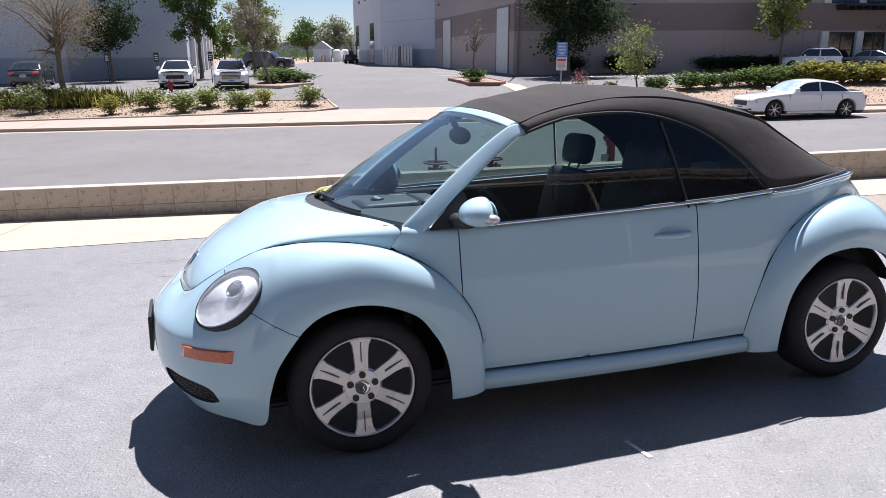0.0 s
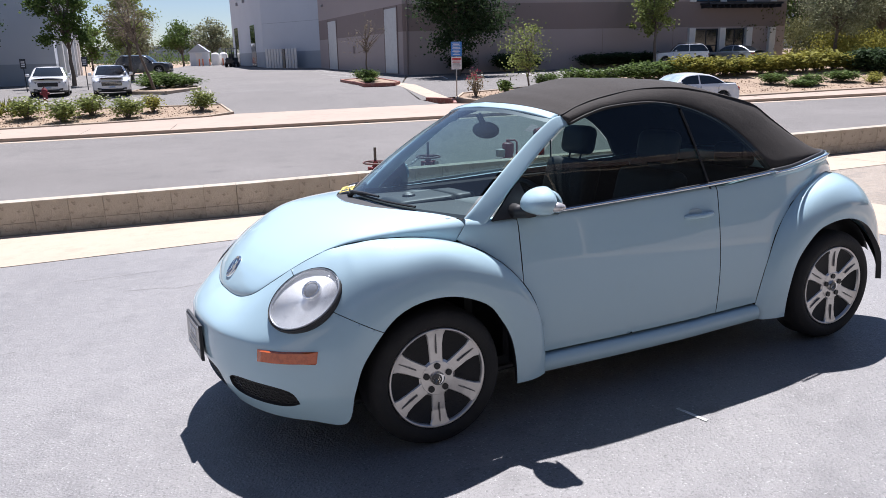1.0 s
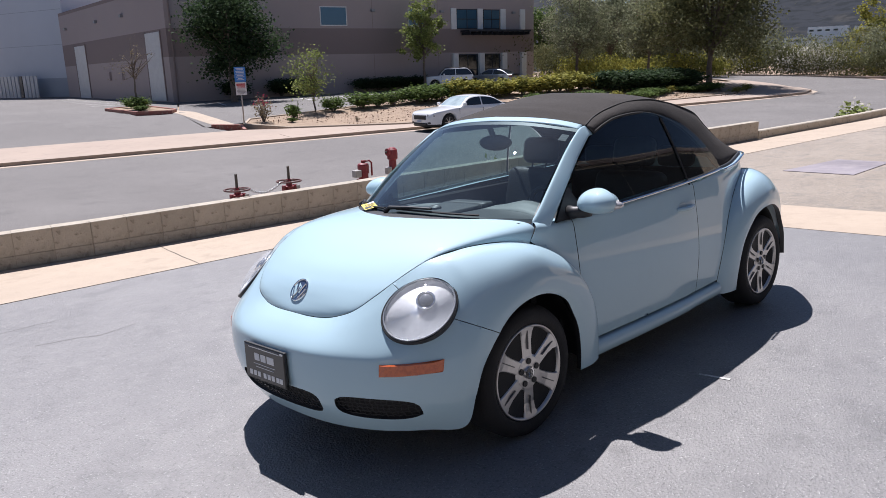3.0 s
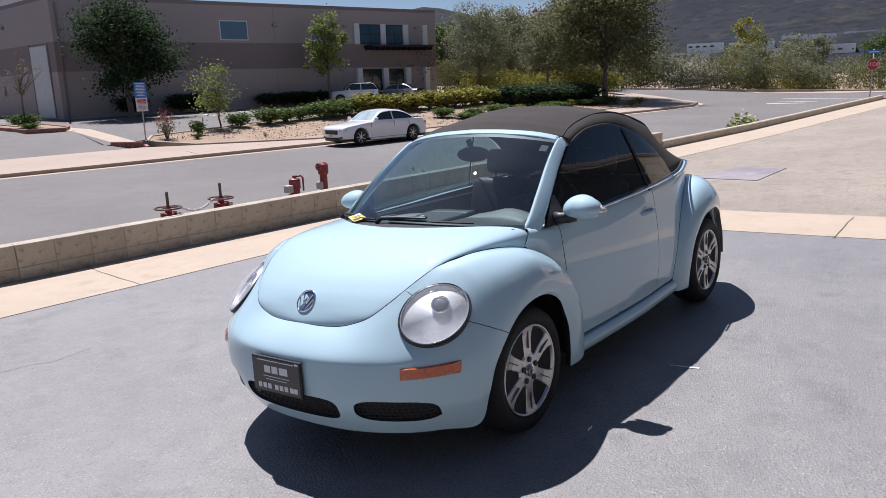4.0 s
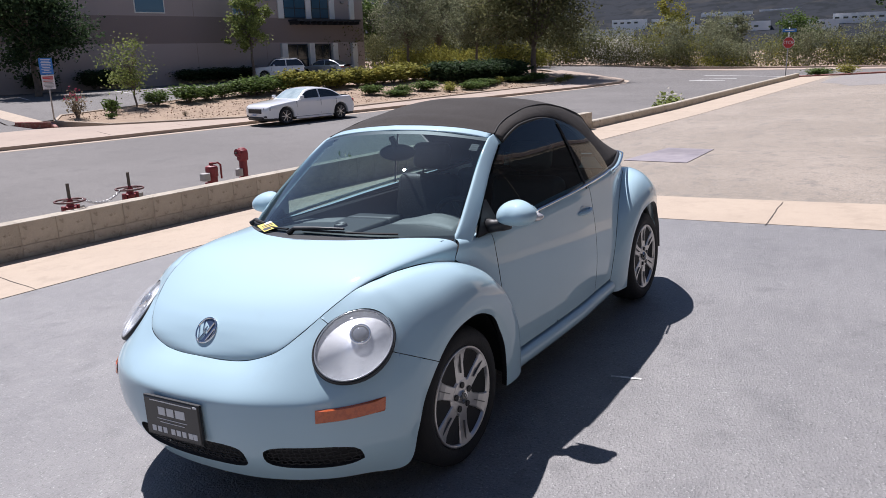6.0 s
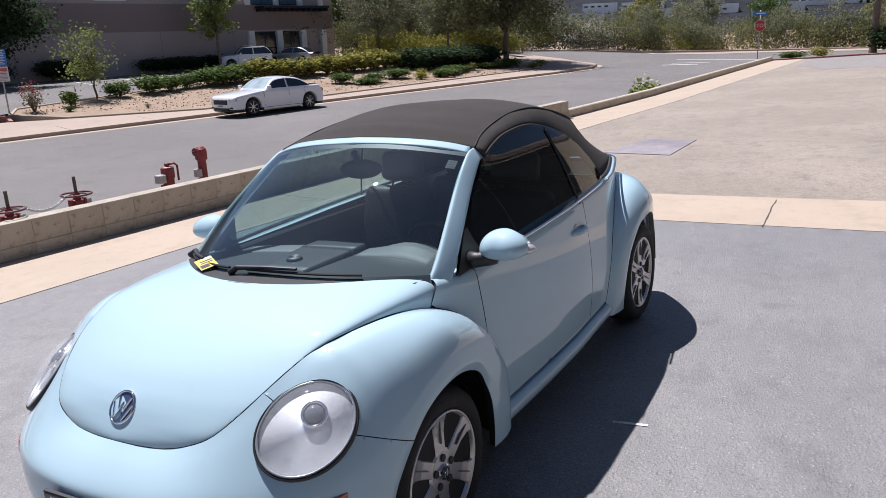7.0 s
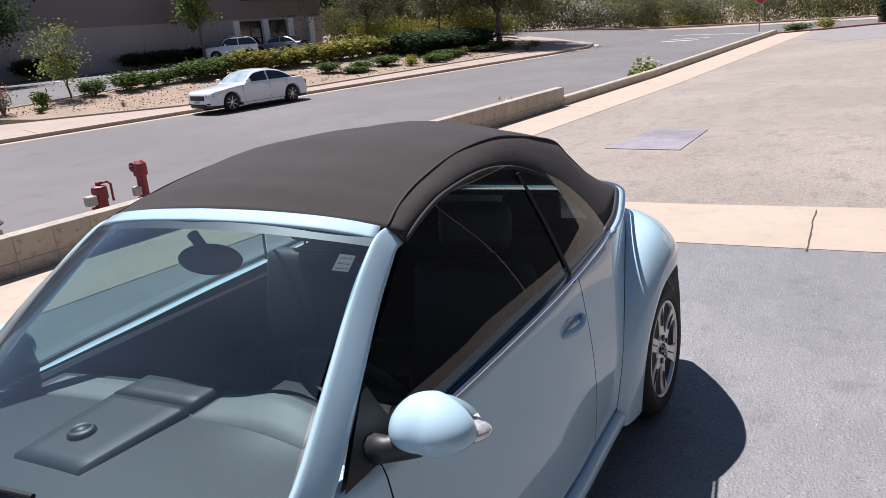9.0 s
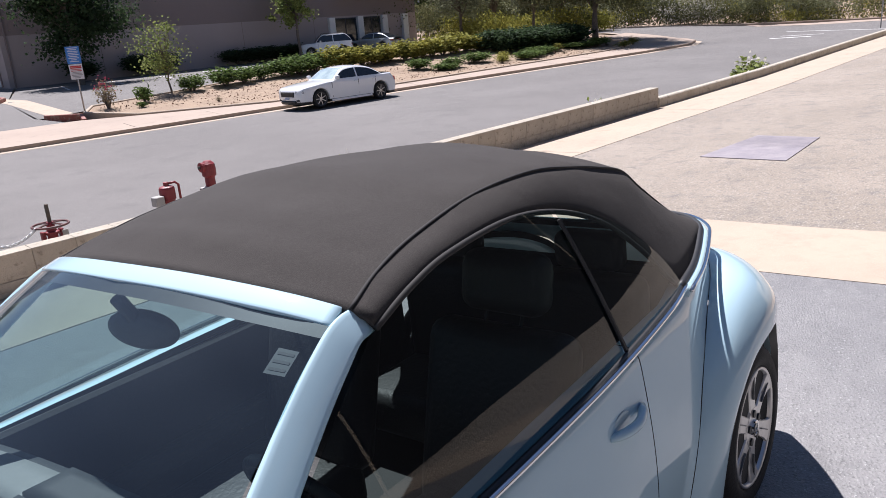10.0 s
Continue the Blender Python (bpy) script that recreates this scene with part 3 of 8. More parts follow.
for az0, az1, far, z0, z1, dark in ((69.4, 71.9, 1060, 33, 44, 1), (72.2, 75.2, 1060, 31, 43, 1), (72.7, 76.1, 985, 20, 31, 1), (76.4, 80.2, 985, 19, 33, 1), (75.6, 79.0, 1120, 42, 51, 0), (79.4, 83.2, 1120, 41, 52, 1), (84, 88, 1000, 26, 38, 1), (68.0, 71.0, 985, 21, 30, 1), (81.0, 84.4, 960, 20, 31, 1)):
    ob = tagged(new("far_warehouse"), "long low pale warehouse on the valley floor", "building", "far warehouses")
    p, q = [Vector((math.sin(math.radians(a)) * far, math.cos(math.radians(a)) * far, 0)) for a in (az0, az1)]
    way = q - p
    m = Matrix.Translation(p) @ Matrix.Rotation(math.atan2(way.y, way.x), 4, "Z")
    bm = box(0, way.length, 0, 30, z0 - 16, z1)
    bmesh.ops.transform(bm, matrix=m, verts=bm.verts)
    part("wall", bm, PALE, ob)
    for k in range(int(way.length / 9) - 1) if dark else ():
        bm = box(2 + 9 * k, 7 + 9 * k, -0.4, -0.1, (z0 + z1) / 2, (z0 + z1) / 2 + 2.2)
        bmesh.ops.transform(bm, matrix=m, verts=bm.verts)
        part("window", bm, DARK_GLASS, ob)

# ---- the blue convertible: shapes ----
def spline(knots, n):
    """n points of a Catmull-Rom curve through knots."""
    p = np.array(knots, float)
    p = np.vstack([2 * p[0] - p[1], p, 2 * p[-1] - p[-2]])
    out = []
    for s in np.linspace(0, len(knots) - 1, n):
        k = min(int(s), len(knots) - 2)
        t = s - k
        a, b, c, d = p[k:k + 4]
        out.append(0.5 * (2 * b + (c - a) * t + (2 * a - 5 * b + 4 * c - d) * t * t + (3 * b - a - 3 * c + d) * t**3))
    return np.array(out)


def smax(a, b, k):
    h = np.clip(0.5 + 0.5 * (a - b) / k, 0, 1)
    return a * h + b * (1 - h) + k * h * (1 - h)


def smin(a, b, k):
    return -smax(-a, -b, k)


def surface(fun, lo, hi, step):
    """The skin fun = 0 as points and quads: one point for each cell that the skin crosses, drawn onto the skin."""
    n = [int(math.ceil((b - a) / step)) + 1 for a, b in zip(lo, hi)]
    ax = [lo[k] + step * np.arange(n[k]) for k in range(3)]
    val = fun(*np.meshgrid(*ax, indexing="ij"))
    inside = val < 0
    total, count = np.zeros((n[0] - 1, n[1] - 1, n[2] - 1, 3)), np.zeros((n[0] - 1, n[1] - 1, n[2] - 1))
    corners = [(i, j, k) for i in (0, 1) for j in (0, 1) for k in (0, 1)]

    def corner(a, c):
        return a[c[0]:n[0] - 1 + c[0], c[1]:n[1] - 1 + c[1], c[2]:n[2] - 1 + c[2]]
    for a in corners:
        for k in range(3):
            if a[k] == 0:
                b = tuple(1 if m == k else a[m] for m in range(3))
                va, vb = corner(val, a), corner(val, b)
                cross = (va < 0) != (vb < 0)
                t = np.where(cross, va / np.where(cross, va - vb, 1), 0)
                for m in range(3):
                    total[..., m] += cross * (a[m] + (t if m == k else 0))
                count += cross
    cells = np.argwhere(count > 0)
    where = -np.ones(count.shape, int)
    where[tuple(cells.T)] = np.arange(len(cells))
    pts = np.array(lo) + step * (cells + total[tuple(cells.T)] / count[tuple(cells.T)][:, None])
    for _ in range(6):
        f, h = fun(*pts.T), 1e-4
        g = np.stack([(fun(*(pts + h * e).T) - fun(*(pts - h * e).T)) / (2 * h) for e in np.eye(3)], 1)
        go = -f[:, None] * g / np.maximum((g * g).sum(1, keepdims=True), 1e-3)
        far = np.linalg.norm(go, axis=1, keepdims=True)
        pts = pts + go * np.minimum(1, 0.5 * step / np.maximum(far, 1e-9))
    quads = []
    for k in range(3):
        i, j = [m for m in range(3) if m != k]
        a = [slice(None)] * 3
        b = [slice(None)] * 3
        a[k], b[k] = slice(0, -1), slice(1, None)
        for c in np.argwhere(inside[tuple(a)] != inside[tuple(b)]):
            if c[i] < 1 or c[j] < 1 or c[i] > n[i] - 2 or c[j] > n[j] - 2:
                continue
            e, g = np.zeros(3, int), np.zeros(3, int)
            e[i], g[j] = 1, 1
            q = [where[tuple(c - e - g)], where[tuple(c - g)], where[tuple(c)], where[tuple(c - e)]]
            quads.append(q if inside[tuple(c)] == (k != 1) else q[::-1])
    return pts, quads


def skin(pts, quads):
    me = bpy.data.meshes.new("skin")
    me.from_pydata(pts.tolist(), [], [[int(i) for i in q] for q in quads])
    bm = bmesh.new()
    bm.from_mesh(me)
    bpy.data.meshes.remove(me)
    return bm


def cut(bm, fun):
    """Splits the faces of bm along fun = 0."""
    val = dict(zip(bm.verts, fun(*np.array([v.co[:] for v in bm.verts]).T)))
    made = [v for v, f in val.items() if abs(f) < 1e-5]
    for e in list(bm.edges):
        a, b = e.verts
        fa, fb = val[a], val[b]
        if fa * fb < 0 and min(abs(fa), abs(fb)) > 1e-5:
            _, v = bmesh.utils.edge_split(e, a, fa / (fa - fb))
            val[v] = 0.0
            made.append(v)
    bmesh.ops.connect_verts(bm, verts=made, check_degenerate=True)
    return bm


def keep(bm, test):
    """A copy of bm with only those faces for whose centres test(x, y, z) holds."""
    out = bm.copy()
    mids = np.array([f.calc_center_median()[:] for f in out.faces])
    ok = test(*mids.T)
    bmesh.ops.delete(out, geom=[f for f, k in zip(list(out.faces), ok) if not k], context="FACES")
    return out


def shell(name, bm, mat, parent, label="", depth=0.022, gap=0.0025, dark=True):
    """A panel: its rim drawn in by a hair, so that a gap shows, and folded inwards; the fold is blackened as gap shade.
    """
    bm.normal_update()
    rim = [e for e in bm.edges if len(e.link_faces) == 1]
    verts = {v for e in rim for v in e.verts}
    move = {}
    for v in verts:
        near = [e.other_vert(v).co for e in v.link_edges if len(e.link_faces) == 2]
        mid = sum((f.calc_center_median() for f in v.link_faces), Vector()) / len(v.link_faces)
        way = mid - v.co
        if way.length > 1e-6:
            move[v] = way.normalized() * gap
    normals = {v: sum((f.normal * f.calc_area() for e in v.link_edges for f in e.other_vert(v).link_faces), Vector()).normalized() for v in verts}
    for v, d in move.items():
        v.co += d
    for e in rim:
        e.smooth = False
    plain = set(bm.faces)
    got = bmesh.ops.extrude_edge_only(bm, edges=rim)
    for f in bm.faces:
        f.material_index = 0 if f in plain else 1
    fresh = [g for g in got["geom"] if isinstance(g, bmesh.types.BMVert)]
    old = {}
    for v in fresh:
        for e in v.link_edges:
            o = e.other_vert(v)
            if o in normals:
                old[v] = o
    for v in fresh:
        v.co -= normals[old[v]] * depth
    me = bpy.data.meshes.new(name)
    bm.to_mesh(me)
    bm.free()
    me.materials.append(mat)
    # Black on the folded rim paints in the shade deep in the gap.
    me.materials.append(TRIM_BLACK if dark else mat)
    for p in me.polygons:
        p.use_smooth = True
    ob = new(name, me)
    ob.parent = parent
    if label:
        ob["label"] = label
    return ob


def mirrored(bm):
    out = bm.copy()
    for v in out.verts:
        v.co.y = -v.co.y
    bmesh.ops.reverse_faces(out, faces=out.faces)
    return out


# Section curves of the car, in metres: x backwards from the front axle, y across, z up from the ground.
DOOR_W = curve((0.15, 0.22, 0.30, 0.40, 0.52, 0.65, 0.75, 0.86, 0.95, 1.05), (0.70, 0.722, 0.74, 0.753, 0.762, 0.76, 0.752, 0.738, 0.724, 0.70))
TAPER = curve((0.0, 0.45, 0.7, 1.1, 1.5, 1.65, 1.9, 2.0, 2.116, 2.292, 2.509, 2.726, 2.9, 3.1, 3.3), (0.96, 0.975, 0.985, 1.0, 1.0, 0.99, 0.977, 0.972, 0.955, 0.913, 0.838, 0.70, 0.55, 0.38, 0.2))
TAIL_X = curve((0.1, 0.3, 0.5, 0.7, 0.85, 1.0), (3.10, 3.22, 3.24, 3.18, 3.08, 2.98))
TOP_Z = curve((-0.3, -0.11, 0.05, 0.2, 0.4, 0.8, 1.2, 1.6, 2.0, 2.4, 2.66, 2.9, 3.1, 3.25), (1.0, 1.012, 1.014, 1.006, 0.972, 0.968, 0.98, 0.988, 1.0, 1.025, 1.035, 0.95, 0.78, 0.55))
CROWN = curve((-0.3, 0.1, 0.3, 0.5), (0.08, 0.08, 0.05, 0.0))
FLANK_SEAM = curve((0.2, 0.37, 0.53, 0.67, 0.785, 0.851, 0.887, 0.91, 1.1), (0.562, 0.56, 0.535, 0.46, 0.35, 0.25, 0.164, 0.1, -0.3))
TAIL_LOW = curve((0.1, 0.205, 0.33, 0.528, 0.728, 0.857, 1.0), (1.944, 1.945, 1.955, 2.006, 2.116, 2.292, 2.6))
TAIL_SEAM = curve((2.0, 2.116, 2.292, 2.509, 2.726, 2.9, 3.03, 3.1, 3.25), (0.52, 0.728, 0.857, 0.924, 0.931, 0.88, 0.78, 0.62, 0.2))


def tub(x, y, z):
    """The flanks, cowl and tail between the wings."""
    a = np.abs(y)
    k = np.clip((x - 0.05) / 0.45, 0, 1)
    k = k * k * (3 - 2 * k)
    side = (a - (0.69 * (1 - k) + DOOR_W(z) * k) * TAPER(x)) * 0.97
    top = z - TOP_Z(x) + CROWN(x) * a * a
    return smax(smax(smax(side, x - TAIL_X(z), 0.08), top, 0.035), 0.19 - z, 0.02)


def flank(x, y, z):
    """Positive behind the front wing's rear joint."""
    return x - np.maximum(FLANK_SEAM(z), np.where(z > 0.87, 0.164 + 0.72 * (z - 0.887), -1))


def tail_flank(x, y, z):
    """Positive above and ahead of the rear wing's joint."""
    return np.where(x < 2.2, TAIL_LOW(z) - x, z - TAIL_SEAM(x))


def sheet(columns, nu, nw, rounds):
    """A smooth skin through section curves: nu points along them, nw across; the rim stays, the rest is relaxed."""
    run_ = np.array([spline(c, nu) for c in columns])
    grid = np.array([spline(run_[:, k], nw) for k in range(nu)])
    for _ in range(rounds):
        mid = 0.25 * (grid[:-2, 1:-1] + grid[2:, 1:-1] + grid[1:-1, :-2] + grid[1:-1, 2:])
        grid[1:-1, 1:-1] = 0.5 * grid[1:-1, 1:-1] + 0.5 * mid
    return grid


def woven(grid, out_way):
    """The mesh of a grid of points, its faces turned towards out_way on the whole."""
    bm = bmesh.new()
    vs = [[bm.verts.new(p) for p in line] for line in grid]
    for a, b in zip(vs, vs[1:]):
        for k in range(len(a) - 1):
            bm.faces.new((a[k], b[k], b[k + 1], a[k + 1]))
    bm.normal_update()
    if sum(f.normal.dot(Vector(out_way)) for f in bm.faces) < 0:
        bmesh.ops.reverse_faces(bm, faces=bm.faces)
    return bm


# Nose and front wing: lines that run from the middle of the nose round the wheel to the foot of the wing.
# The first is the joint with the bonnet and the door pillar, the last the lower edge and the lip of the arch.
NOSE_JOINT = [(-0.745, 0, 0.675), (-0.735, -0.13, 0.672), (-0.715, -0.245, 0.68), (-0.675, -0.365, 0.715), (-0.60, -0.44, 0.776), (-0.50, -0.497, 0.845), (-0.39, -0.541, 0.899), (-0.34, -0.56, 0.912), (-0.29, -0.58, 0.922), (-0.17, -0.62, 0.934), (0.03, -0.648, 0.918), (0.20, -0.68, 0.872), (0.35, -0.722, 0.785), (0.46, -0.747, 0.67), (0.535, -0.754, 0.53), (0.56, -0.755, 0.37), (0.562, -0.75, 0.225)]
NOSE_A = [(-0.812, 0, 0.632), (-0.802, -0.14, 0.631), (-0.777, -0.28, 0.635), (-0.725, -0.41, 0.658), (-0.635, -0.50, 0.716), (-0.53, -0.57, 0.775), (-0.40, -0.61, 0.862), (-0.345, -0.635, 0.888), (-0.29, -0.66, 0.905), (-0.17, -0.70, 0.925), (0.03, -0.725, 0.918), (0.205, -0.74, 0.862), (0.355, -0.763, 0.765), (0.46, -0.776, 0.645), (0.53, -0.777, 0.51), (0.553, -0.775, 0.36), (0.553, -0.77, 0.22)]
NOSE_B = [(-0.872, 0, 0.578), (-0.862, -0.15, 0.578), (-0.835, -0.303, 0.58), (-0.78, -0.452, 0.585), (-0.702, -0.58, 0.592), (-0.595, -0.67, 0.63), (-0.425, -0.70, 0.775), (-0.36, -0.728, 0.805), (-0.30, -0.755, 0.83), (-0.175, -0.79, 0.86), (0.03, -0.80, 0.875), (0.21, -0.80, 0.805), (0.36, -0.80, 0.705), (0.452, -0.80, 0.595), (0.515, -0.795, 0.48), (0.535, -0.788, 0.345), (0.535, -0.782, 0.215)]
NOSE_C = [(-0.885, 0, 0.535), (-0.876, -0.155, 0.535), (-0.85, -0.31, 0.535), (-0.795, -0.465, 0.535), (-0.714, -0.603, 0.535), (-0.612, -0.705, 0.535), (-0.455, -0.768, 0.64), (-0.385, -0.79, 0.675), (-0.32, -0.815, 0.70), (-0.18, -0.84, 0.765), (0.03, -0.84, 0.80), (0.222, -0.828, 0.73), (0.358, -0.815, 0.63), (0.44, -0.808, 0.54), (0.49, -0.80, 0.44), (0.505, -0.793, 0.325), (0.505, -0.786, 0.208)]
NOSE_D = [(-0.888, 0, 0.43), (-0.88, -0.155, 0.43), (-0.854, -0.315, 0.43), (-0.797, -0.47, 0.43), (-0.717, -0.608, 0.43), (-0.613, -0.71, 0.43), (-0.47, -0.795, 0.50), (-0.40, -0.818, 0.55), (-0.335, -0.832, 0.60), (-0.182, -0.853, 0.715), (0.03, -0.851, 0.75), (0.226, -0.831, 0.68), (0.355, -0.815, 0.58), (0.42, -0.807, 0.49), (0.455, -0.80, 0.405), (0.47, -0.793, 0.30), (0.47, -0.786, 0.203)]
NOSE_E = [(-0.868, 0, 0.32), (-0.86, -0.15, 0.32), (-0.835, -0.31, 0.32), (-0.777, -0.465, 0.32), (-0.70, -0.60, 0.32), (-0.60, -0.70, 0.32), (-0.462, -0.795, 0.36), (-0.402, -0.82, 0.44), (-0.335, -0.833, 0.54), (-0.182, -0.855, 0.69), (0.03, -0.853, 0.722), (0.228, -0.828, 0.655), (0.35, -0.812, 0.545), (0.40, -0.803, 0.46), (0.42, -0.797, 0.38), (0.43, -0.788, 0.285), (0.43, -0.782, 0.20)]
NOSE_LIP = [(-0.80, 0, 0.205), (-0.795, -0.14, 0.205), (-0.77, -0.29, 0.205), (-0.715, -0.44, 0.205), (-0.64, -0.565, 0.205), (-0.545, -0.665, 0.205), (-0.42, -0.768, 0.205), (-0.385, -0.81, 0.35), (-0.33, -0.826, 0.49), (-0.18, -0.853, 0.662), (0.024, -0.848, 0.698), (0.226, -0.818, 0.627), (0.318, -0.80, 0.52), (0.36, -0.795, 0.44), (0.382, -0.788, 0.36), (0.393, -0.782, 0.275), (0.397, -0.774, 0.197)]


def flank_y(x, z):
    """How far out the flank lies."""
    k = min(max((x - 0.05) / 0.45, 0), 1)
    k = k * k * (3 - 2 * k)
    return float((0.69 * (1 - k) + DOOR_W(z) * k) * TAPER(x))


NOSE_JOINT[11:] = [(x, -flank_y(x, z), z) for x, y, z in NOSE_JOINT[11:]]
NOSE_GRID = sheet([[(x, -y, z) for x, y, z in c[:0:-1]] + c for c in (NOSE_JOINT, NOSE_A, NOSE_B, NOSE_C, NOSE_D, NOSE_E, NOSE_LIP)], 289, 43, 7)

# Rear wing, in the same way, from its foot ahead of the wheel over the top to the tail.
REAR_JOINT = [(1.945, -0.728, 0.205), (1.955, -0.73, 0.33), (2.006, -0.733, 0.528), (2.116, -0.717, 0.728), (2.292, -0.674, 0.857), (2.509, -0.61, 0.924), (2.726, -0.505, 0.931), (2.90, -0.40, 0.88), (3.03, -0.32, 0.78), (3.10, -0.28, 0.62)]
REAR_A = [(1.975, -0.748, 0.204), (1.985, -0.752, 0.33), (2.03, -0.76, 0.53), (2.13, -0.755, 0.725), (2.30, -0.72, 0.86), (2.512, -0.675, 0.932), (2.735, -0.59, 0.928), (2.93, -0.50, 0.86), (3.07, -0.43, 0.74), (3.15, -0.40, 0.56)]
REAR_B = [(2.01, -0.76, 0.203), (2.02, -0.768, 0.33), (2.06, -0.782, 0.53), (2.15, -0.79, 0.70), (2.31, -0.775, 0.83), (2.515, -0.755, 0.90), (2.745, -0.69, 0.878), (2.945, -0.61, 0.79), (3.085, -0.54, 0.65), (3.155, -0.52, 0.46)]
REAR_C = [(2.05, -0.768, 0.202), (2.06, -0.778, 0.33), (2.095, -0.797, 0.525), (2.175, -0.812, 0.665), (2.32, -0.815, 0.77), (2.52, -0.815, 0.82), (2.75, -0.765, 0.788), (2.94, -0.69, 0.68), (3.07, -0.63, 0.53), (3.12, -0.62, 0.36)]
REAR_D = [(2.09, -0.772, 0.201), (2.10, -0.783, 0.33), (2.135, -0.804, 0.515), (2.205, -0.82, 0.635), (2.325, -0.826, 0.73), (2.52, -0.828, 0.765), (2.745, -0.785, 0.715), (2.92, -0.725, 0.59), (3.03, -0.68, 0.44), (3.07, -0.675, 0.29)]
REAR_LIP = [(2.121, -0.772, 0.2), (2.13, -0.783, 0.33), (2.165, -0.80, 0.505), (2.235, -0.813, 0.615), (2.335, -0.822, 0.692), (2.522, -0.823, 0.714), (2.73, -0.783, 0.65), (2.87, -0.752, 0.54), (2.96, -0.735, 0.43), (2.985, -0.73, 0.27)]
REAR_JOINT[:7] = [(x, -flank_y(x, z), z) for x, y, z in REAR_JOINT[:7]]
REAR_GRID = sheet([REAR_JOINT, REAR_A, REAR_B, REAR_C, REAR_D, REAR_LIP], 91, 36, 14)


def bonnet_grid():
    """Sections from one joint to the other over a crown that grows squarer towards the windscreen."""
    joint = spline(NOSE_JOINT, 321)
    lines = []
    for at_, top_x, mid_x, mid_z, square in ((0, None, -0.745, 0.675, 2.0), (0.6, None, -0.7435, 0.681, 2.0), (1.1, None, -0.740, 0.689, 2.0), (1.7, None, -0.733, 0.701, 2.0), (2.4, None, -0.722, 0.717, 2.05), (3.1, None, -0.703, 0.743, 2.1), (3.8, None, -0.677, 0.776, 2.15), (4.5, None, -0.636, 0.815, 2.2), (5.4, None, -0.556, 0.871, 2.35), (6.8, None, -0.42, 0.936, 2.6), (8.6, None, -0.29, 0.978, 3.0), (9.7, None, -0.19, 1.0, 3.6), (10.79, 0.262, -0.113, 1.013, 4.4)):
        e = joint[int(round(at_ * 20))]
        line = []
        for a in np.linspace(0, 1, 23):
            q, up = math.sin(a * math.pi / 2)**(2 / square), max(math.cos(a * math.pi / 2), 0)**(2 / square)
            x = mid_x + ((top_x or e[0]) - mid_x) * q**2.05 + (e[0] - (top_x or e[0])) * (1 - up)**1.5
            line.append((x, e[1] * q, e[2] + (mid_z - e[2]) * up))
        lines.append([(x, -y, z) for x, y, z in line[:0:-1]] + line)
    return sheet(lines, 89, 97, 3)


LAMP_AT, LAMP_WAY = np.array((-0.512, -0.632, 0.726)), Vector((-0.57, -0.454, 0.684)).normalized()
LAMP_LONG, LAMP_SHORT = 0.166, 0.132


def lamp_hole(x, y, z):
    """Negative inside the oval seat of a headlamp."""
    q = np.stack([x, -np.abs(y), z], -1) - LAMP_AT
    way = np.array(LAMP_WAY)
    d = (q * way).sum(-1)
    major = np.array((0.82, -0.37, 0.44))
    major = major - way * (major @ way)
    major /= np.linalg.norm(major)
    p = (q * major).sum(-1)
    s2 = np.maximum((q * q).sum(-1) - d * d - p * p, 0)
    return np.where(np.abs(d) < 0.12, (np.sqrt((p / LAMP_LONG)**2 + s2 / LAMP_SHORT**2 + 1e-12) - 1) * 0.15, 1.0)


def bumper_joint(x, y, z):
    """Negative on the bumper: ahead of a line from the bonnet to the lamp, and below one from the lamp to the arch."""
    return np.where(np.abs(y) < 0.62, (x + 0.528) * 0.8, z - 0.70 + 0.538 * (x + 0.45))


def fog(x, y, z):
    """Negative inside the three lower air openings."""
    a = np.abs(y)
    one = ((np.abs(a - 0.542) / 0.158)**3.2 + (np.abs(z - 0.338 + 0.03 * (a - 0.5)) / 0.052)**3.2 + 1e-12)**(1 / 3.2) - 1
    two = ((a / 0.305)**8 + (np.abs(z - 0.33) / 0.055)**3.5 + 1e-12)**(1 / 4) - 1
    return np.where(x < -0.4, np.minimum(one * 0.1, two * 0.1), 1.0)


def rear_of_hood(x, y, z):
    return x - (-0.115 + 0.72 * np.abs(y)**2.05)


DOOR_FRONT = curve((0.2, 0.6, 0.75, 0.862, 1.048), (0.468, 0.468, 0.466, 0.465, 0.464))


def door_front(x, y, z):
    return x - DOOR_FRONT(z)


def glass_foot(y):
    """Where the windscreen meets the cowl."""
    return -0.03 + 0.255 * (np.abs(y) / 0.64)**2.3

# ---- the blue convertible ----
TRIM_BLACK = material("black_plastic", (0.018, 0.018, 0.019), 0.5, spots=((60, 0.45, 0.7, (0.03, 0.03, 0.03), 0.6),))
RUBBER = material("tyre_rubber", (0.013, 0.013, 0.014), 0.8, spots=((5, 0.45, 0.7, (0.026, 0.025, 0.023), 0.7),), bump=((90, 0.002),))
ALLOY = material("machined_alloy", (0.62, 0.60, 0.58), 0.33, 0.85, spots=((7, 0.45, 0.75, (0.45, 0.43, 0.41), 0.5), (60, 0.5, 0.7, (0.5, 0.48, 0.46), 0.4)))
ALLOY_DARK = material("painted_alloy", (0.16, 0.16, 0.165), 0.5, 0.6, spots=((20, 0.45, 0.7, (0.09, 0.085, 0.08), 0.7),))
CHROME = material("chrome", (0.8, 0.8, 0.8), 0.08, 1.0)
STEEL = material("brake_steel", (0.2, 0.19, 0.18), 0.45, 0.9)
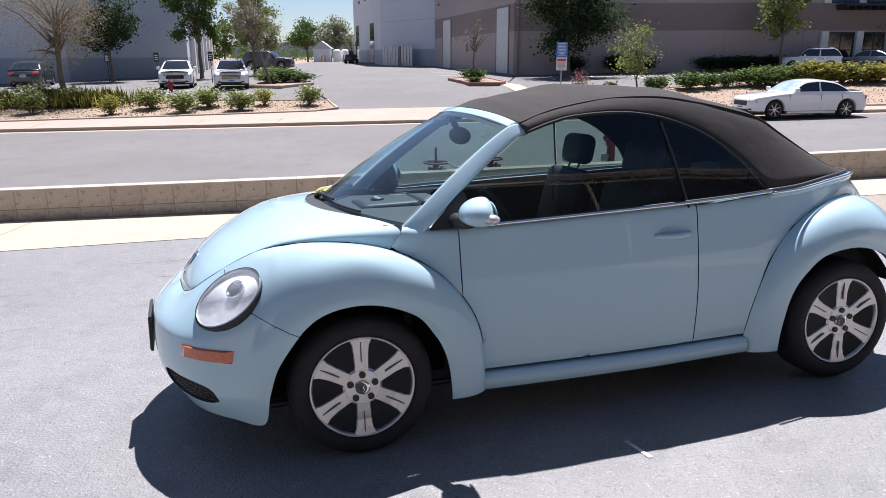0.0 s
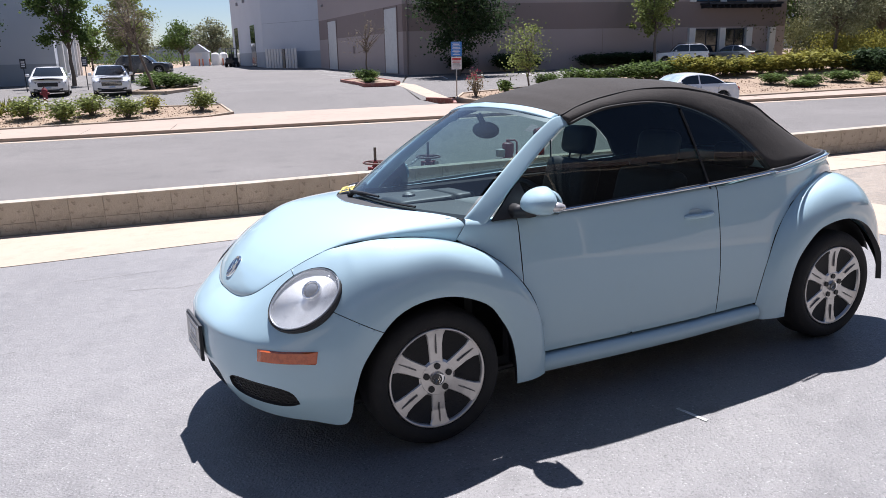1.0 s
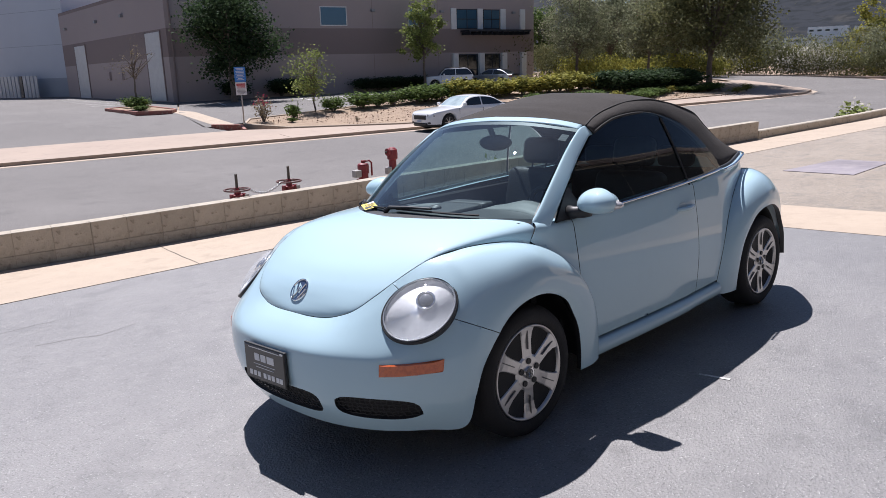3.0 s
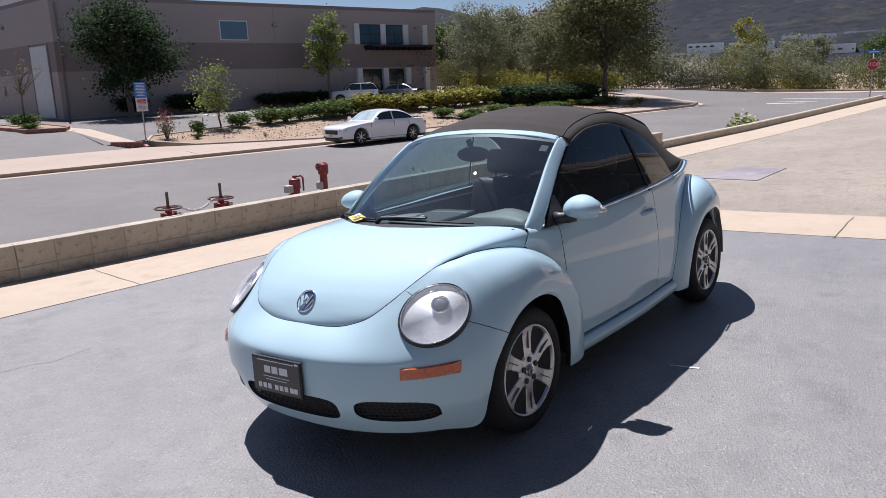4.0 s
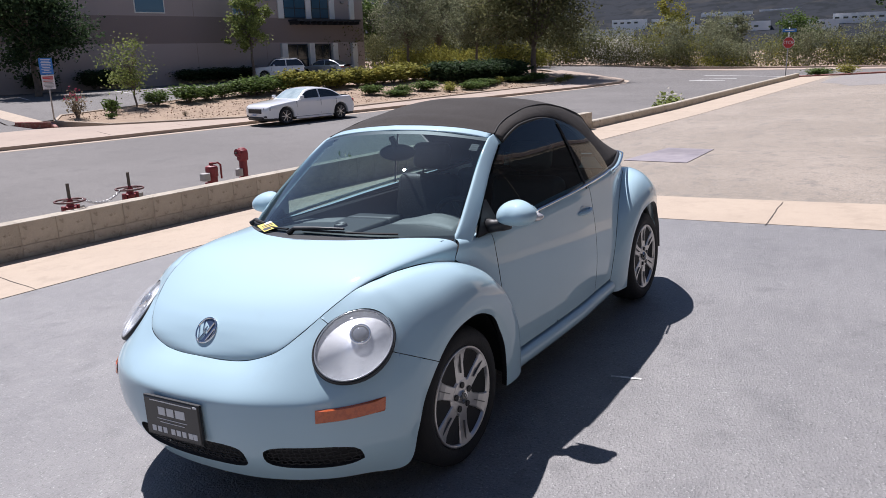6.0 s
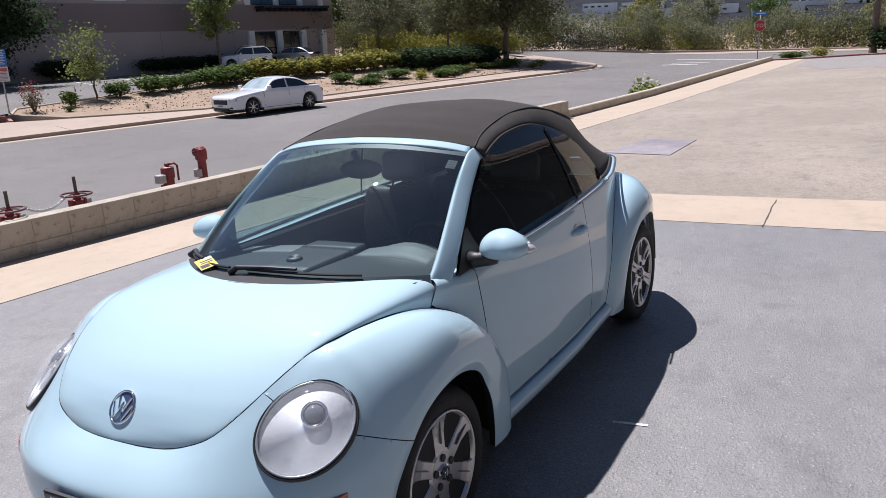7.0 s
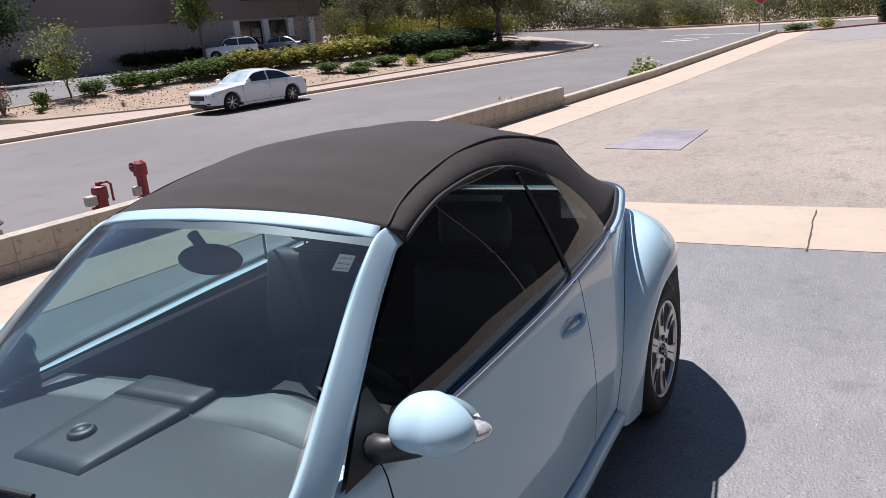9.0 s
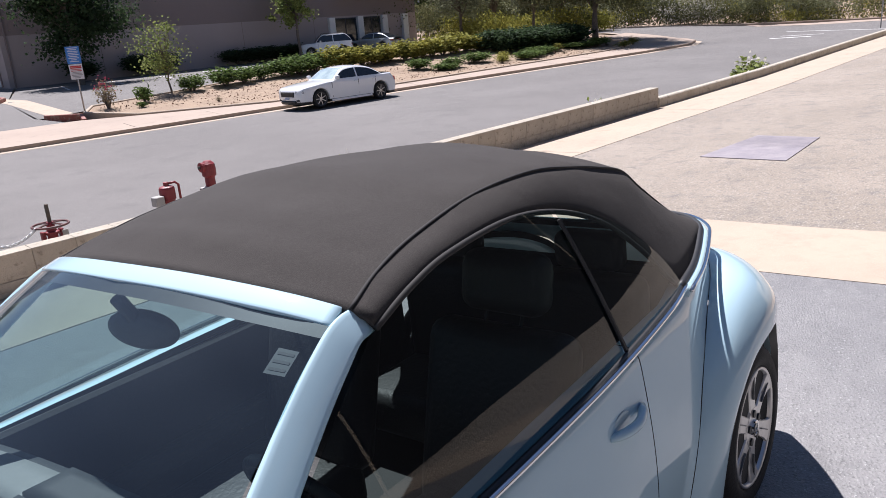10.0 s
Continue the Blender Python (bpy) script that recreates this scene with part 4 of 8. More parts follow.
CANVAS = material("black_canvas", (0.042, 0.037, 0.034), 0.92, spots=((2.0, 0.4, 0.7, (0.056, 0.05, 0.046), 0.8), (320, 0.45, 0.65, (0.075, 0.068, 0.062), 0.55)), bump=((500, 0.0012), (3.5, 0.012)), spec=0.25)
CANVAS_EDGE = material("canvas_piping", (0.022, 0.02, 0.019), 0.8)
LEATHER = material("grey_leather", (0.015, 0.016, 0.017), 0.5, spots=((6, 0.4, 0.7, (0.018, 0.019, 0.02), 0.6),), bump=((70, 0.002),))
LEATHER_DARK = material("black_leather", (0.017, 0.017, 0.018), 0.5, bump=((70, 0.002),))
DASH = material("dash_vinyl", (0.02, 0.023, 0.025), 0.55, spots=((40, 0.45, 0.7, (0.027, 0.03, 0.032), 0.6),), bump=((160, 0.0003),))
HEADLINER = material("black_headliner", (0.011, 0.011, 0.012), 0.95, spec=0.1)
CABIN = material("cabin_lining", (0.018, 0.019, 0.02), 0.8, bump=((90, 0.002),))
AMBER = material("amber_lens", (0.62, 0.13, 0.03), 0.15, coat=1.0, spots=((60, 0.45, 0.6, (0.45, 0.075, 0.02), 0.7),))
REFLECTOR = material("lamp_reflector", (0.93, 0.95, 0.98), 0.3, 0.5, spots=((9, 0.48, 0.62, (0.55, 0.57, 0.63), 0.7),), bump=((14, 0.004),))
BLUE_BADGE = material("badge_blue", (0.04, 0.06, 0.12), 0.3, coat=1.0)
LAMP_BEZEL = material("lamp_bezel", (0.45, 0.47, 0.49), 0.3, 0.5, coat=0.6)
PROJECTOR_GLASS = material("projector_glass", (0.10, 0.11, 0.13), 0.04, spec=0.8)
PLATE_BLACK = material("plate_black", (0.012, 0.012, 0.013), 0.3, coat=0.5)
PLATE_WHITE = material("plate_white_print", (0.7, 0.7, 0.7), 0.5)
YELLOW = material("yellow_paper", (0.66, 0.52, 0.10), 0.7)
MESH_DARK = material("grille_mesh", (0.012, 0.012, 0.012), 0.6)
WINDSCREEN = glass("windscreen_glass", (0.74, 0.94, 0.96), clear=0.80, ior=1.95, dust=0.025)
TINTED = glass("tinted_glass", (0.78, 0.95, 0.93), clear=0.6, dust=0.004)
LENS = material("hazy_lamp_lens", (0.86, 0.89, 0.93), 0.06)
LENS.node_tree.nodes["Principled BSDF"].inputs["Alpha"].default_value = 0.13

car = tagged(new("convertible_car"), "pale blue small convertible car with raised black canvas top", "car")

body = skin(*surface(tub, (-0.2, -0.93, 0.14), (3.3, 0.93, 1.12), 0.024))
for f in (flank, tail_flank, rear_of_hood, door_front, lambda x, y, z: x - 1.65, lambda x, y, z: z - 0.299,
          lambda x, y, z: np.abs(y) - 0.645 + 0.18 * np.maximum(x - 1.95, 0), lambda x, y, z: np.abs(y) - 0.62, lambda x, y, z: x - 2.62, lambda x, y, z: x - 0.42, lambda x, y, z: x - glass_foot(y) - 0.03):
    cut(body, f)


def outer(x, y, z):
    return (flank(x, y, z) > 0) & (tail_flank(x, y, z) > 0) & ((rear_of_hood(x, y, z) > 0) | (z < 0.87) | (np.abs(y) > 0.62))


def is_door(x, y, z):
    return outer(x, y, z) & (door_front(x, y, z) > 0) & (x < 1.65) & (z > 0.299) & (np.abs(y) > 0.645)


def is_cabin(x, y, z):
    return (z > 0.9) & (x > 0.42) & (x < 2.62) & (np.abs(y) < 0.645 - 0.18 * np.maximum(x - 1.95, 0))


def is_cowl(x, y, z):
    return (z > 0.9) & (x <= 0.42) & (rear_of_hood(x, y, z) > 0) & (np.abs(y) < 0.62)


def is_cowl_strip(x, y, z):
    return is_cowl(x, y, z) & (x < glass_foot(y) + 0.03)


for lo in (True, False):
    near = (lambda y: y < 0) if lo else (lambda y: y > 0)
    shell("door", keep(body, lambda x, y, z: is_door(x, y, z) & near(y)), PAINT, car, gap=0.0035)
is_rest = lambda x, y, z: outer(x, y, z) & ~is_door(x, y, z) & ~is_cabin(x, y, z) & ~is_cowl(x, y, z) & (z > 0.299)
for s in (-1, 1):
    shell("pillar_panel", keep(body, lambda x, y, z: is_rest(x, y, z) & (x < 1.0) & (y * s > 0)), PAINT, car, gap=0.002)
    rows = []
    for x in np.linspace(0.555, 1.955, 24):
        t = TAPER(x) + 0.006
        rows.append([(x, s * t * y, z) for y, z in ((0.68, 0.29), (0.738, 0.287), (0.755, 0.28), (0.766, 0.262), (0.767, 0.238), (0.757, 0.212), (0.738, 0.2), (0.66, 0.198))])
    shell("sill", woven(rows, (0, s, 0)), PAINT, car, "dusty pale blue sill panel")
shell("rear_body", keep(body, lambda x, y, z: is_rest(x, y, z) & (x > 1.5)), PAINT, car, gap=0.002)
shell("cowl", keep(body, is_cowl_strip), TRIM_BLACK, car, "black plastic cowl below the windscreen", gap=0.0005)
body.free()

bonnet = woven(bonnet_grid(), (0, 0, 1))
bmesh.ops.remove_doubles(bonnet, verts=bonnet.verts, dist=0.0008)
shell("bonnet", bonnet, PAINT, car, "smooth pale blue domed bonnet", gap=0.0035)
nose = woven(NOSE_GRID, (-1, 0, 0.4))
for f in (bumper_joint, fog, lamp_hole):
    cut(nose, f)
good = lambda x, y, z: (lamp_hole(x, y, z) > 0) & (fog(x, y, z) > 0)
is_bumper = lambda x, y, z: (bumper_joint(x, y, z) < 0) & (x < -0.2)
shell("front_bumper", keep(nose, lambda x, y, z: good(x, y, z) & is_bumper(x, y, z)), PAINT, car, gap=0.0012)
for near in ((lambda y: y < 0), (lambda y: y > 0)):
    shell("front_wing", keep(nose, lambda x, y, z: good(x, y, z) & ~is_bumper(x, y, z) & near(y)), PAINT, car, depth=0.03, gap=0.0022)
nose.free()
wing_skin = woven(REAR_GRID, (0, -1, 0.4))
shell("rear_wing", mirrored(wing_skin), PAINT, car, depth=0.03, gap=0.0022)
shell("rear_wing", wing_skin, PAINT, car, depth=0.03, gap=0.0022)

# Dark wheel housings and floor.
for mid in (-0.005, 2.508):
    for s in (-1, 1):
        bm = bmesh.new()
        rings = [[bm.verts.new((mid + r * math.cos(a), s * y, 0.318 + r * math.sin(a))) for a in np.linspace(-0.12 if mid < 1 else 0.35, math.pi + 0.12, 28)] for r, y in ((0.405, 0.755 if mid < 1 else 0.70), (0.43, 0.7 if mid < 1 else 0.66), (0.43, 0.5), (0.05, 0.48))]
        for a, b in zip(rings, rings[1:]):
            for k in range(27):
                bm.faces.new((a[k], a[k + 1], b[k + 1], b[k]))
        part("wheel_housing", bm, TRIM_BLACK, car, smooth=True)
part("underbody", box(-0.5, 3.0, -0.6, 0.6, 0.19, 0.24, 0.02), TRIM_BLACK, car)


# Wheels.
def wheel(parent, x, s):
    hub = new("wheel")
    hub.parent = parent
    hub.matrix_basis = Matrix.Translation((x, s * (0.778 if x < 1 else 0.768), 0.316)) @ Matrix.Rotation(math.pi / 2 if s < 0 else -math.pi / 2, 4, "X")
    bm = lathe(bmesh.new(), [(0.226, -0.19), (0.24, -0.2), (0.272, -0.205), (0.302, -0.193), (0.3155, -0.165), (0.3165, -0.1), (0.3155, -0.035), (0.303, -0.006), (0.275, 0.012), (0.245, 0.009), (0.231, -0.002), (0.227, -0.012)], 56)
    part("tyre", bm, RUBBER, hub, smooth=True)
    bm = lathe(bmesh.new(), [(0.2275, -0.02), (0.229, 0.002), (0.224, 0.006), (0.217, 0.0), (0.212, -0.02), (0.206, -0.15), (0.22, -0.19)], 56)
    part("rim", bm, ALLOY, hub, smooth=True)
    bm = lathe(bmesh.new(), [(0.02, -0.055), (0.15, -0.055), (0.152, -0.07), (0.02, -0.07)], 40)
    part("brake_disc", bm, STEEL, hub)
    part("caliper", box(-0.155, -0.09, -0.09, 0.07, -0.085, -0.04, 0.012), ALLOY_DARK, hub)
    bm = lathe(bmesh.new(), [(0.0, -0.035), (0.083, -0.035), (0.086, -0.012), (0.076, -0.004), (0.0, -0.002)], 36)
    part("hub_plate", bm, ALLOY, hub, smooth=False)
    for k in range(6):
        turn = Matrix.Rotation(k * math.pi / 3 + math.pi / 6, 4, "Z")
        bm = bmesh.new()
        side = []
        for r, w, z in ((0.05, 0.034, -0.004), (0.09, 0.031, -0.006), (0.15, 0.034, -0.008), (0.19, 0.039, -0.004), (0.219, 0.052, 0.002)):
            side.append([bm.verts.new(turn @ Vector(c)) for c in ((r, -w, z - 0.03), (r, -w, z - 0.005), (r, -w + 0.004, z), (r, w - 0.004, z), (r, w, z - 0.005), (r, w, z - 0.03))])
        for a, b in zip(side, side[1:]):
            for j in range(5):
                bm.faces.new((a[j], b[j], b[j + 1], a[j + 1]))
        bm.faces.new(side[0])
        bm.faces.new(side[-1][::-1])
        spoke = part("spoke", bm, ALLOY, hub)
        part("groove", box(0.115, 0.205, -0.0022, 0.0022, -0.012, 0.0005, bm=None), ALLOY_DARK, spoke).matrix_basis = turn
    for k in range(5):
        a = k * 2 * math.pi / 5 + math.pi / 2
        m = Matrix.Translation((0.056 * math.cos(a), 0.056 * math.sin(a), 0))
        part("lug_nut", lathe(bmesh.new(), [(0.0, -0.006), (0.0145, -0.006), (0.0145, 0.0025), (0.0, 0.003)], 12, m), TRIM_BLACK, hub)
    cap = part("centre_cap", lathe(bmesh.new(), [(0.03, -0.004), (0.03, 0.006), (0.024, 0.009), (0.0, 0.009)], 24), CHROME, hub)
    part("cap_badge", lathe(bmesh.new(), [(0.025, 0.007), (0.025, 0.0098), (0.0, 0.0098)], 20), PLATE_BLACK, cap)
    bm = bmesh.new()
    for p in (((-0.014, 0.012), (-0.006, -0.004), (0, 0.006), (0.006, -0.004), (0.014, 0.012)), ((-0.017, 0.002), (-0.008, -0.016), (0, -0.003), (0.008, -0.016), (0.017, 0.002))):
        tube(bm, [(a, b, 0.0105) for a, b in p], 0.0016, 5)
    part("cap_mark", bm, CHROME, cap)
    return hub


for x in (0.0, 2.508):
    for s in (-1, 1):
        wheel(car, x, s)


# Glasshouse: frame, panes and canvas top.
def both(bm):
    """bm and its mirror image across the car."""
    return bm, mirrored(bm)


_front = NOSE_GRID.reshape(-1, 3)
_front = _front[(_front[:, 0] < -0.38) & (_front[:, 2] < 0.68)]


def skin_x(y, z):
    """Where the front of the body lies, by distance from the middle and height."""
    d = (np.abs(_front[:, 1]) - abs(y))**2 + (_front[:, 2] - z)**2
    k = np.argsort(d)[:6]
    w = 1 / (d[k] + 1e-5)
    return float((_front[k, 0] * w).sum() / w.sum())


def strip(path, half, thick, out_way, thin=1.0):
    """A flat bar with softened edges along a path, its broad face turned towards out_way."""
    bm, rings = bmesh.new(), []
    pts = [Vector(p) for p in path]
    for i, p in enumerate(pts):
        way = (pts[min(i + 1, len(pts) - 1)] - pts[max(i - 1, 0)]).normalized()
        out = Vector(out_way) - way * Vector(out_way).dot(way)
        out.normalize()
        side = way.cross(out)
        wide = half[0] + (half[1] - half[0]) * i / (len(pts) - 1)
        deep = thick * (1 + (thin - 1) * (i / (len(pts) - 1))**2)
        rings.append([bm.verts.new(p + side * wide * math.copysign(abs(math.cos(a)) ** 0.45, math.cos(a)) + out * deep * math.copysign(abs(math.sin(a)) ** 0.4, math.sin(a))) for a in (j * math.pi / 8 for j in range(16))])
    for a, b in zip(rings, rings[1:]):
        for j in range(16):
            bm.faces.new((a[j], a[(j + 1) % 16], b[(j + 1) % 16], b[j]))
    bm.faces.new(rings[0][::-1])
    bm.faces.new(rings[-1])
    return bm


for bm in both(strip(spline([(0.19, -0.635, 0.885), (0.285, -0.654, 0.968), (0.45, -0.626, 1.112), (0.628, -0.583, 1.25), (0.74, -0.562, 1.328), (0.79, -0.555, 1.356), (0.838, -0.553, 1.362)], 24), (0.048, 0.029), 0.015, (-0.2, -0.85, 0.5), 0.45)):
    part("windscreen_pillar", bm, PAINT, car, smooth=True)
header = spline([(0.79, -0.532, 1.377), (0.762, -0.46, 1.398), (0.735, -0.36, 1.416), (0.71, -0.2, 1.431), (0.694, 0, 1.439)], 16)
part("windscreen_header", strip([tuple(p) for p in header] + [(x, -y, z) for x, y, z in header[-2::-1]], (0.026, 0.026), 0.009, (-0.4, 0, 0.9)), PAINT, car, smooth=True)


def screen(name, lift, mat, rows=(0.0, 1.0), across=(-1, 1), label=""):
    """The curved windscreen, or a patch of it, between two heights and two places across."""
    bm = bmesh.new()
    grid = []
    for y in np.linspace(*across, 25):
        lo = Vector((glass_foot(y * 0.64), y * 0.64, 1.012 - 0.035 * y * y))
        hi = Vector((0.672 + 0.092 * abs(y)**2.1, y * 0.545, 1.432 - 0.058 * abs(y)**2.2))
        grid.append([bm.verts.new(lo.lerp(hi, s) + Vector((-0.6, 0, 0.8)) * (0.024 * math.sin(math.pi * s) + lift)) for s in np.linspace(*rows, 9)])
    for a, b in zip(grid, grid[1:]):
        for k in range(8):
            bm.faces.new((a[k], b[k], b[k + 1], a[k + 1]))
    return part(name, bm, mat, car, label, smooth=True)


pane = screen("windscreen", 0.0, WINDSCREEN, label="clear curved windscreen with dust specks")
pane.visible_shadow = False
screen("windscreen_band", -0.002, TRIM_BLACK, rows=(-0.02, 0.03))
screen("windscreen_band", -0.002, TRIM_BLACK, rows=(0.96, 1.0))
PAPER = material("sticker_paper", (0.05, 0.058, 0.062), 0.7)
sticker = screen("sticker", -0.003, PAPER, (0.835, 0.91), (-0.945, -0.878), "small pale printed sticker inside the windscreen")
INK = material("sticker_print", (0.03, 0.034, 0.038), 0.7)
for s0 in (0.846, 0.868, 0.892):
    screen("print_bar", -0.0022, INK, (s0, s0 + 0.008), (-0.938, -0.886)).parent = sticker

ROOF_EDGE = [(0.836, -0.578, 1.35), (0.96, -0.566, 1.388), (1.099, -0.558, 1.414), (1.353, -0.545, 1.418), (1.585, -0.545, 1.376), (1.793, -0.565, 1.289), (1.971, -0.60, 1.153), (2.105, -0.655, 1.005), (2.3, -0.628, 1.014), (2.54, -0.568, 1.036), (2.66, -0.53, 1.044), (2.78, -0.43, 1.042)]
ROOF_SEAM = [(0.812, -0.545, 1.388), (0.93, -0.515, 1.425), (1.072, -0.497, 1.456), (1.312, -0.478, 1.484), (1.581, -0.47, 1.481), (1.80, -0.467, 1.446), (1.98, -0.458, 1.408), (2.175, -0.44, 1.356), (2.33, -0.43, 1.268), (2.50, -0.432, 1.164), (2.64, -0.425, 1.09), (2.80, -0.37, 1.04)]
ROOF_TOP = [(0.716, 0, 1.452), (0.86, 0, 1.493), (1.01, 0, 1.523), (1.25, 0, 1.55), (1.52, 0, 1.548), (1.78, 0, 1.516), (1.98, 0, 1.475), (2.19, 0, 1.418), (2.36, 0, 1.30), (2.55, 0, 1.18), (2.72, 0, 1.09), (2.88, 0, 1.02)]
N = 64
edge, ridge, crest = spline(ROOF_EDGE, N), spline(ROOF_SEAM, N), spline(ROOF_TOP, N)
bm = bmesh.new()
hoops = []
for i in range(N):
    e, s, c = Vector(edge[i]), Vector(ridge[i]), Vector(crest[i])
    half = [e.lerp(s, t) + Vector((0, -1, 0.35)).normalized() * 0.012 * math.sin(math.pi * t) for t in (0, 0.2, 0.4, 0.6, 0.8)]
    for t in np.linspace(0, 1, 11):
        up = math.sin(t * math.pi / 2)**0.82
        p = Vector((s.x + (c.x - s.x) * up, s.y * (1 - t), s.z + (c.z - s.z) * up))
        sag = 0.014 * (abs(math.cos(math.pi * (i / N * 5.2 - 0.35)))**7 - 0.25) * (0.25 + 0.75 * t) * min(1, i / 6)
        half.append(p + Vector((0, 0, sag)))
    hoops.append([bm.verts.new(p) for p in half] + [bm.verts.new((p.x, -p.y, p.z)) for p in half[-2::-1]])
for a, b in zip(hoops, hoops[1:]):
    for k in range(len(a) - 1):
        bm.faces.new((a[k], b[k], b[k + 1], a[k + 1]))
top = part("canvas_top", bm, [CANVAS, HEADLINER], car, "raised black canvas folding top", smooth=True)
mod = top.modifiers.new("thickness", "SOLIDIFY")
mod.thickness, mod.offset, mod.material_offset = 0.012, -1, 1
for s in (1, -1):
    part("piping", tube(bmesh.new(), [(x, s * y, z + 0.001) for x, y, z in ridge], 0.0042, 6), CANVAS_EDGE, top, smooth=True)
    part("window_seal", tube(bmesh.new(), [(x, s * y, z - 0.002) for x, y, z in edge[:int(N * 0.64)]], 0.0075, 8), CANVAS_EDGE, top, smooth=True)

GLASS_TOP = curve((0.34, 0.45, 0.6, 0.72, 0.836, 0.96, 1.099, 1.353, 1.585, 1.793, 1.971, 2.04, 2.1), (0.968, 1.075, 1.19, 1.275, 1.35, 1.391, 1.417, 1.421, 1.379, 1.292, 1.156, 1.085, 1.0))


def glass_y(z, x=1.2):
    return -0.702 + 0.36 * (z - 0.985) + 0.022 * min(max((1.0 - x) / 0.65, 0), 1)**1.5 + 0.026 * max((x - 1.6) / 0.5, 0)**2


def side_pane(name, x0, x1, lean0=0.0, lean1=0.0):
    """A pane between two edges; each edge leans forward by so much at a height of 0.4 m."""
    bm = bmesh.new()
    rows = []
    for s in np.linspace(0, 1, 26):
        xb, xt = x0 + (x1 - x0) * s, x0 - lean0 + (x1 - lean1 - x0 + lean0) * s
        zt = float(GLASS_TOP(xt))
        zt = max(float(GLASS_TOP(xb + (xt - xb) * max(zt - 0.97, 0) / 0.4)), 0.972)
        rows.append([bm.verts.new((xb + (xt - xb) * (z - 0.965) / 0.4, glass_y(z, xb) - 0.012 * math.sin(math.pi * (z - 0.98) / 0.5), z)) for z in np.linspace(0.965, zt, 8)])
    for a, b in zip(rows, rows[1:]):
        for k in range(7):
            bm.faces.new((a[k], b[k], b[k + 1], a[k + 1]))
    for m in both(bm):
        ob = part(name, m, TINTED, car, "dark tinted side glass", smooth=True)
        ob.visible_shadow = False
    bm.free()


side_pane("door_window", 0.36, 1.60, 0.0, 0.085)
side_pane("quarter_window", 1.615, 2.095, 0.085, 0.0)
for bm in both(tube(bmesh.new(), [(1.608 - 0.085 * (z - 0.965) / 0.4, glass_y(z) - 0.005 - 0.012 * math.sin(math.pi * (z - 0.98) / 0.5), z) for z in np.linspace(0.968, 1.372, 10)], 0.006, 6)):
    part("window_post", bm, TRIM_BLACK, car)
BELT = spline([(0.40, -0.692, 0.958), (0.674, -0.712, 0.966), (1.086, -0.724, 0.978), (1.494, -0.722, 0.988), (1.896, -0.70, 1.0), (2.1, -0.672, 1.006)], 40)
for bm in both(tube(bmesh.new(), [(x, y - 0.005, z + 0.002) for x, y, z in BELT[3:]], 0.008, 8)):
    part("belt_trim", bm, CHROME, car, "bright metal strip below the window", smooth=True)
for bm in both(tube(bmesh.new(), [(x, y + 0.009, z + 0.004) for x, y, z in BELT], 0.009, 6)):
    part("belt_seal", bm, TRIM_BLACK, car, smooth=True)
sail = bmesh.new()
for s in (0, 1):
    pts = [(0.336, 0.957), (0.555, 0.965), (0.512, 1.11), (0.49, 1.105)]
    vs = [sail.verts.new((x, glass_y(z, x) - 0.010 + 0.012 * s, z)) for x, z in pts]
    sail.faces.new(vs if s else vs[::-1])
for m in both(sail):
    part("mirror_sail", m, TRIM_BLACK, car)
tail_rim = spline([(2.08, -0.674, 1.004), (2.3, -0.638, 1.012), (2.54, -0.575, 1.035), (2.68, -0.52, 1.042), (2.82, -0.40, 1.036), (2.92, -0.2, 1.02), (2.95, 0, 1.012)], 28)
around = [tuple(p) for p in tail_rim] + [(x, -y, z) for x, y, z in tail_rim[-2::-1]]
part("deck_rim", tube(bmesh.new(), [(x, y * 1.0, z - 0.018) for x, y, z in around], 0.019, 10), PAINT, car, smooth=True)
part("deck_seal", tube(bmesh.new(), [(2.0 + (x - 2.0) * 0.985, y * 0.985, z + 0.003) for x, y, z in around], 0.013, 8), TRIM_BLACK, car, smooth=True)
part("deck_trim", tube(bmesh.new(), [(2.0 + (x - 2.0) * 1.012, y * 1.04, z - 0.001) for x, y, z in around], 0.007, 8), CHROME, car, "bright metal strip round the folding top", smooth=True)

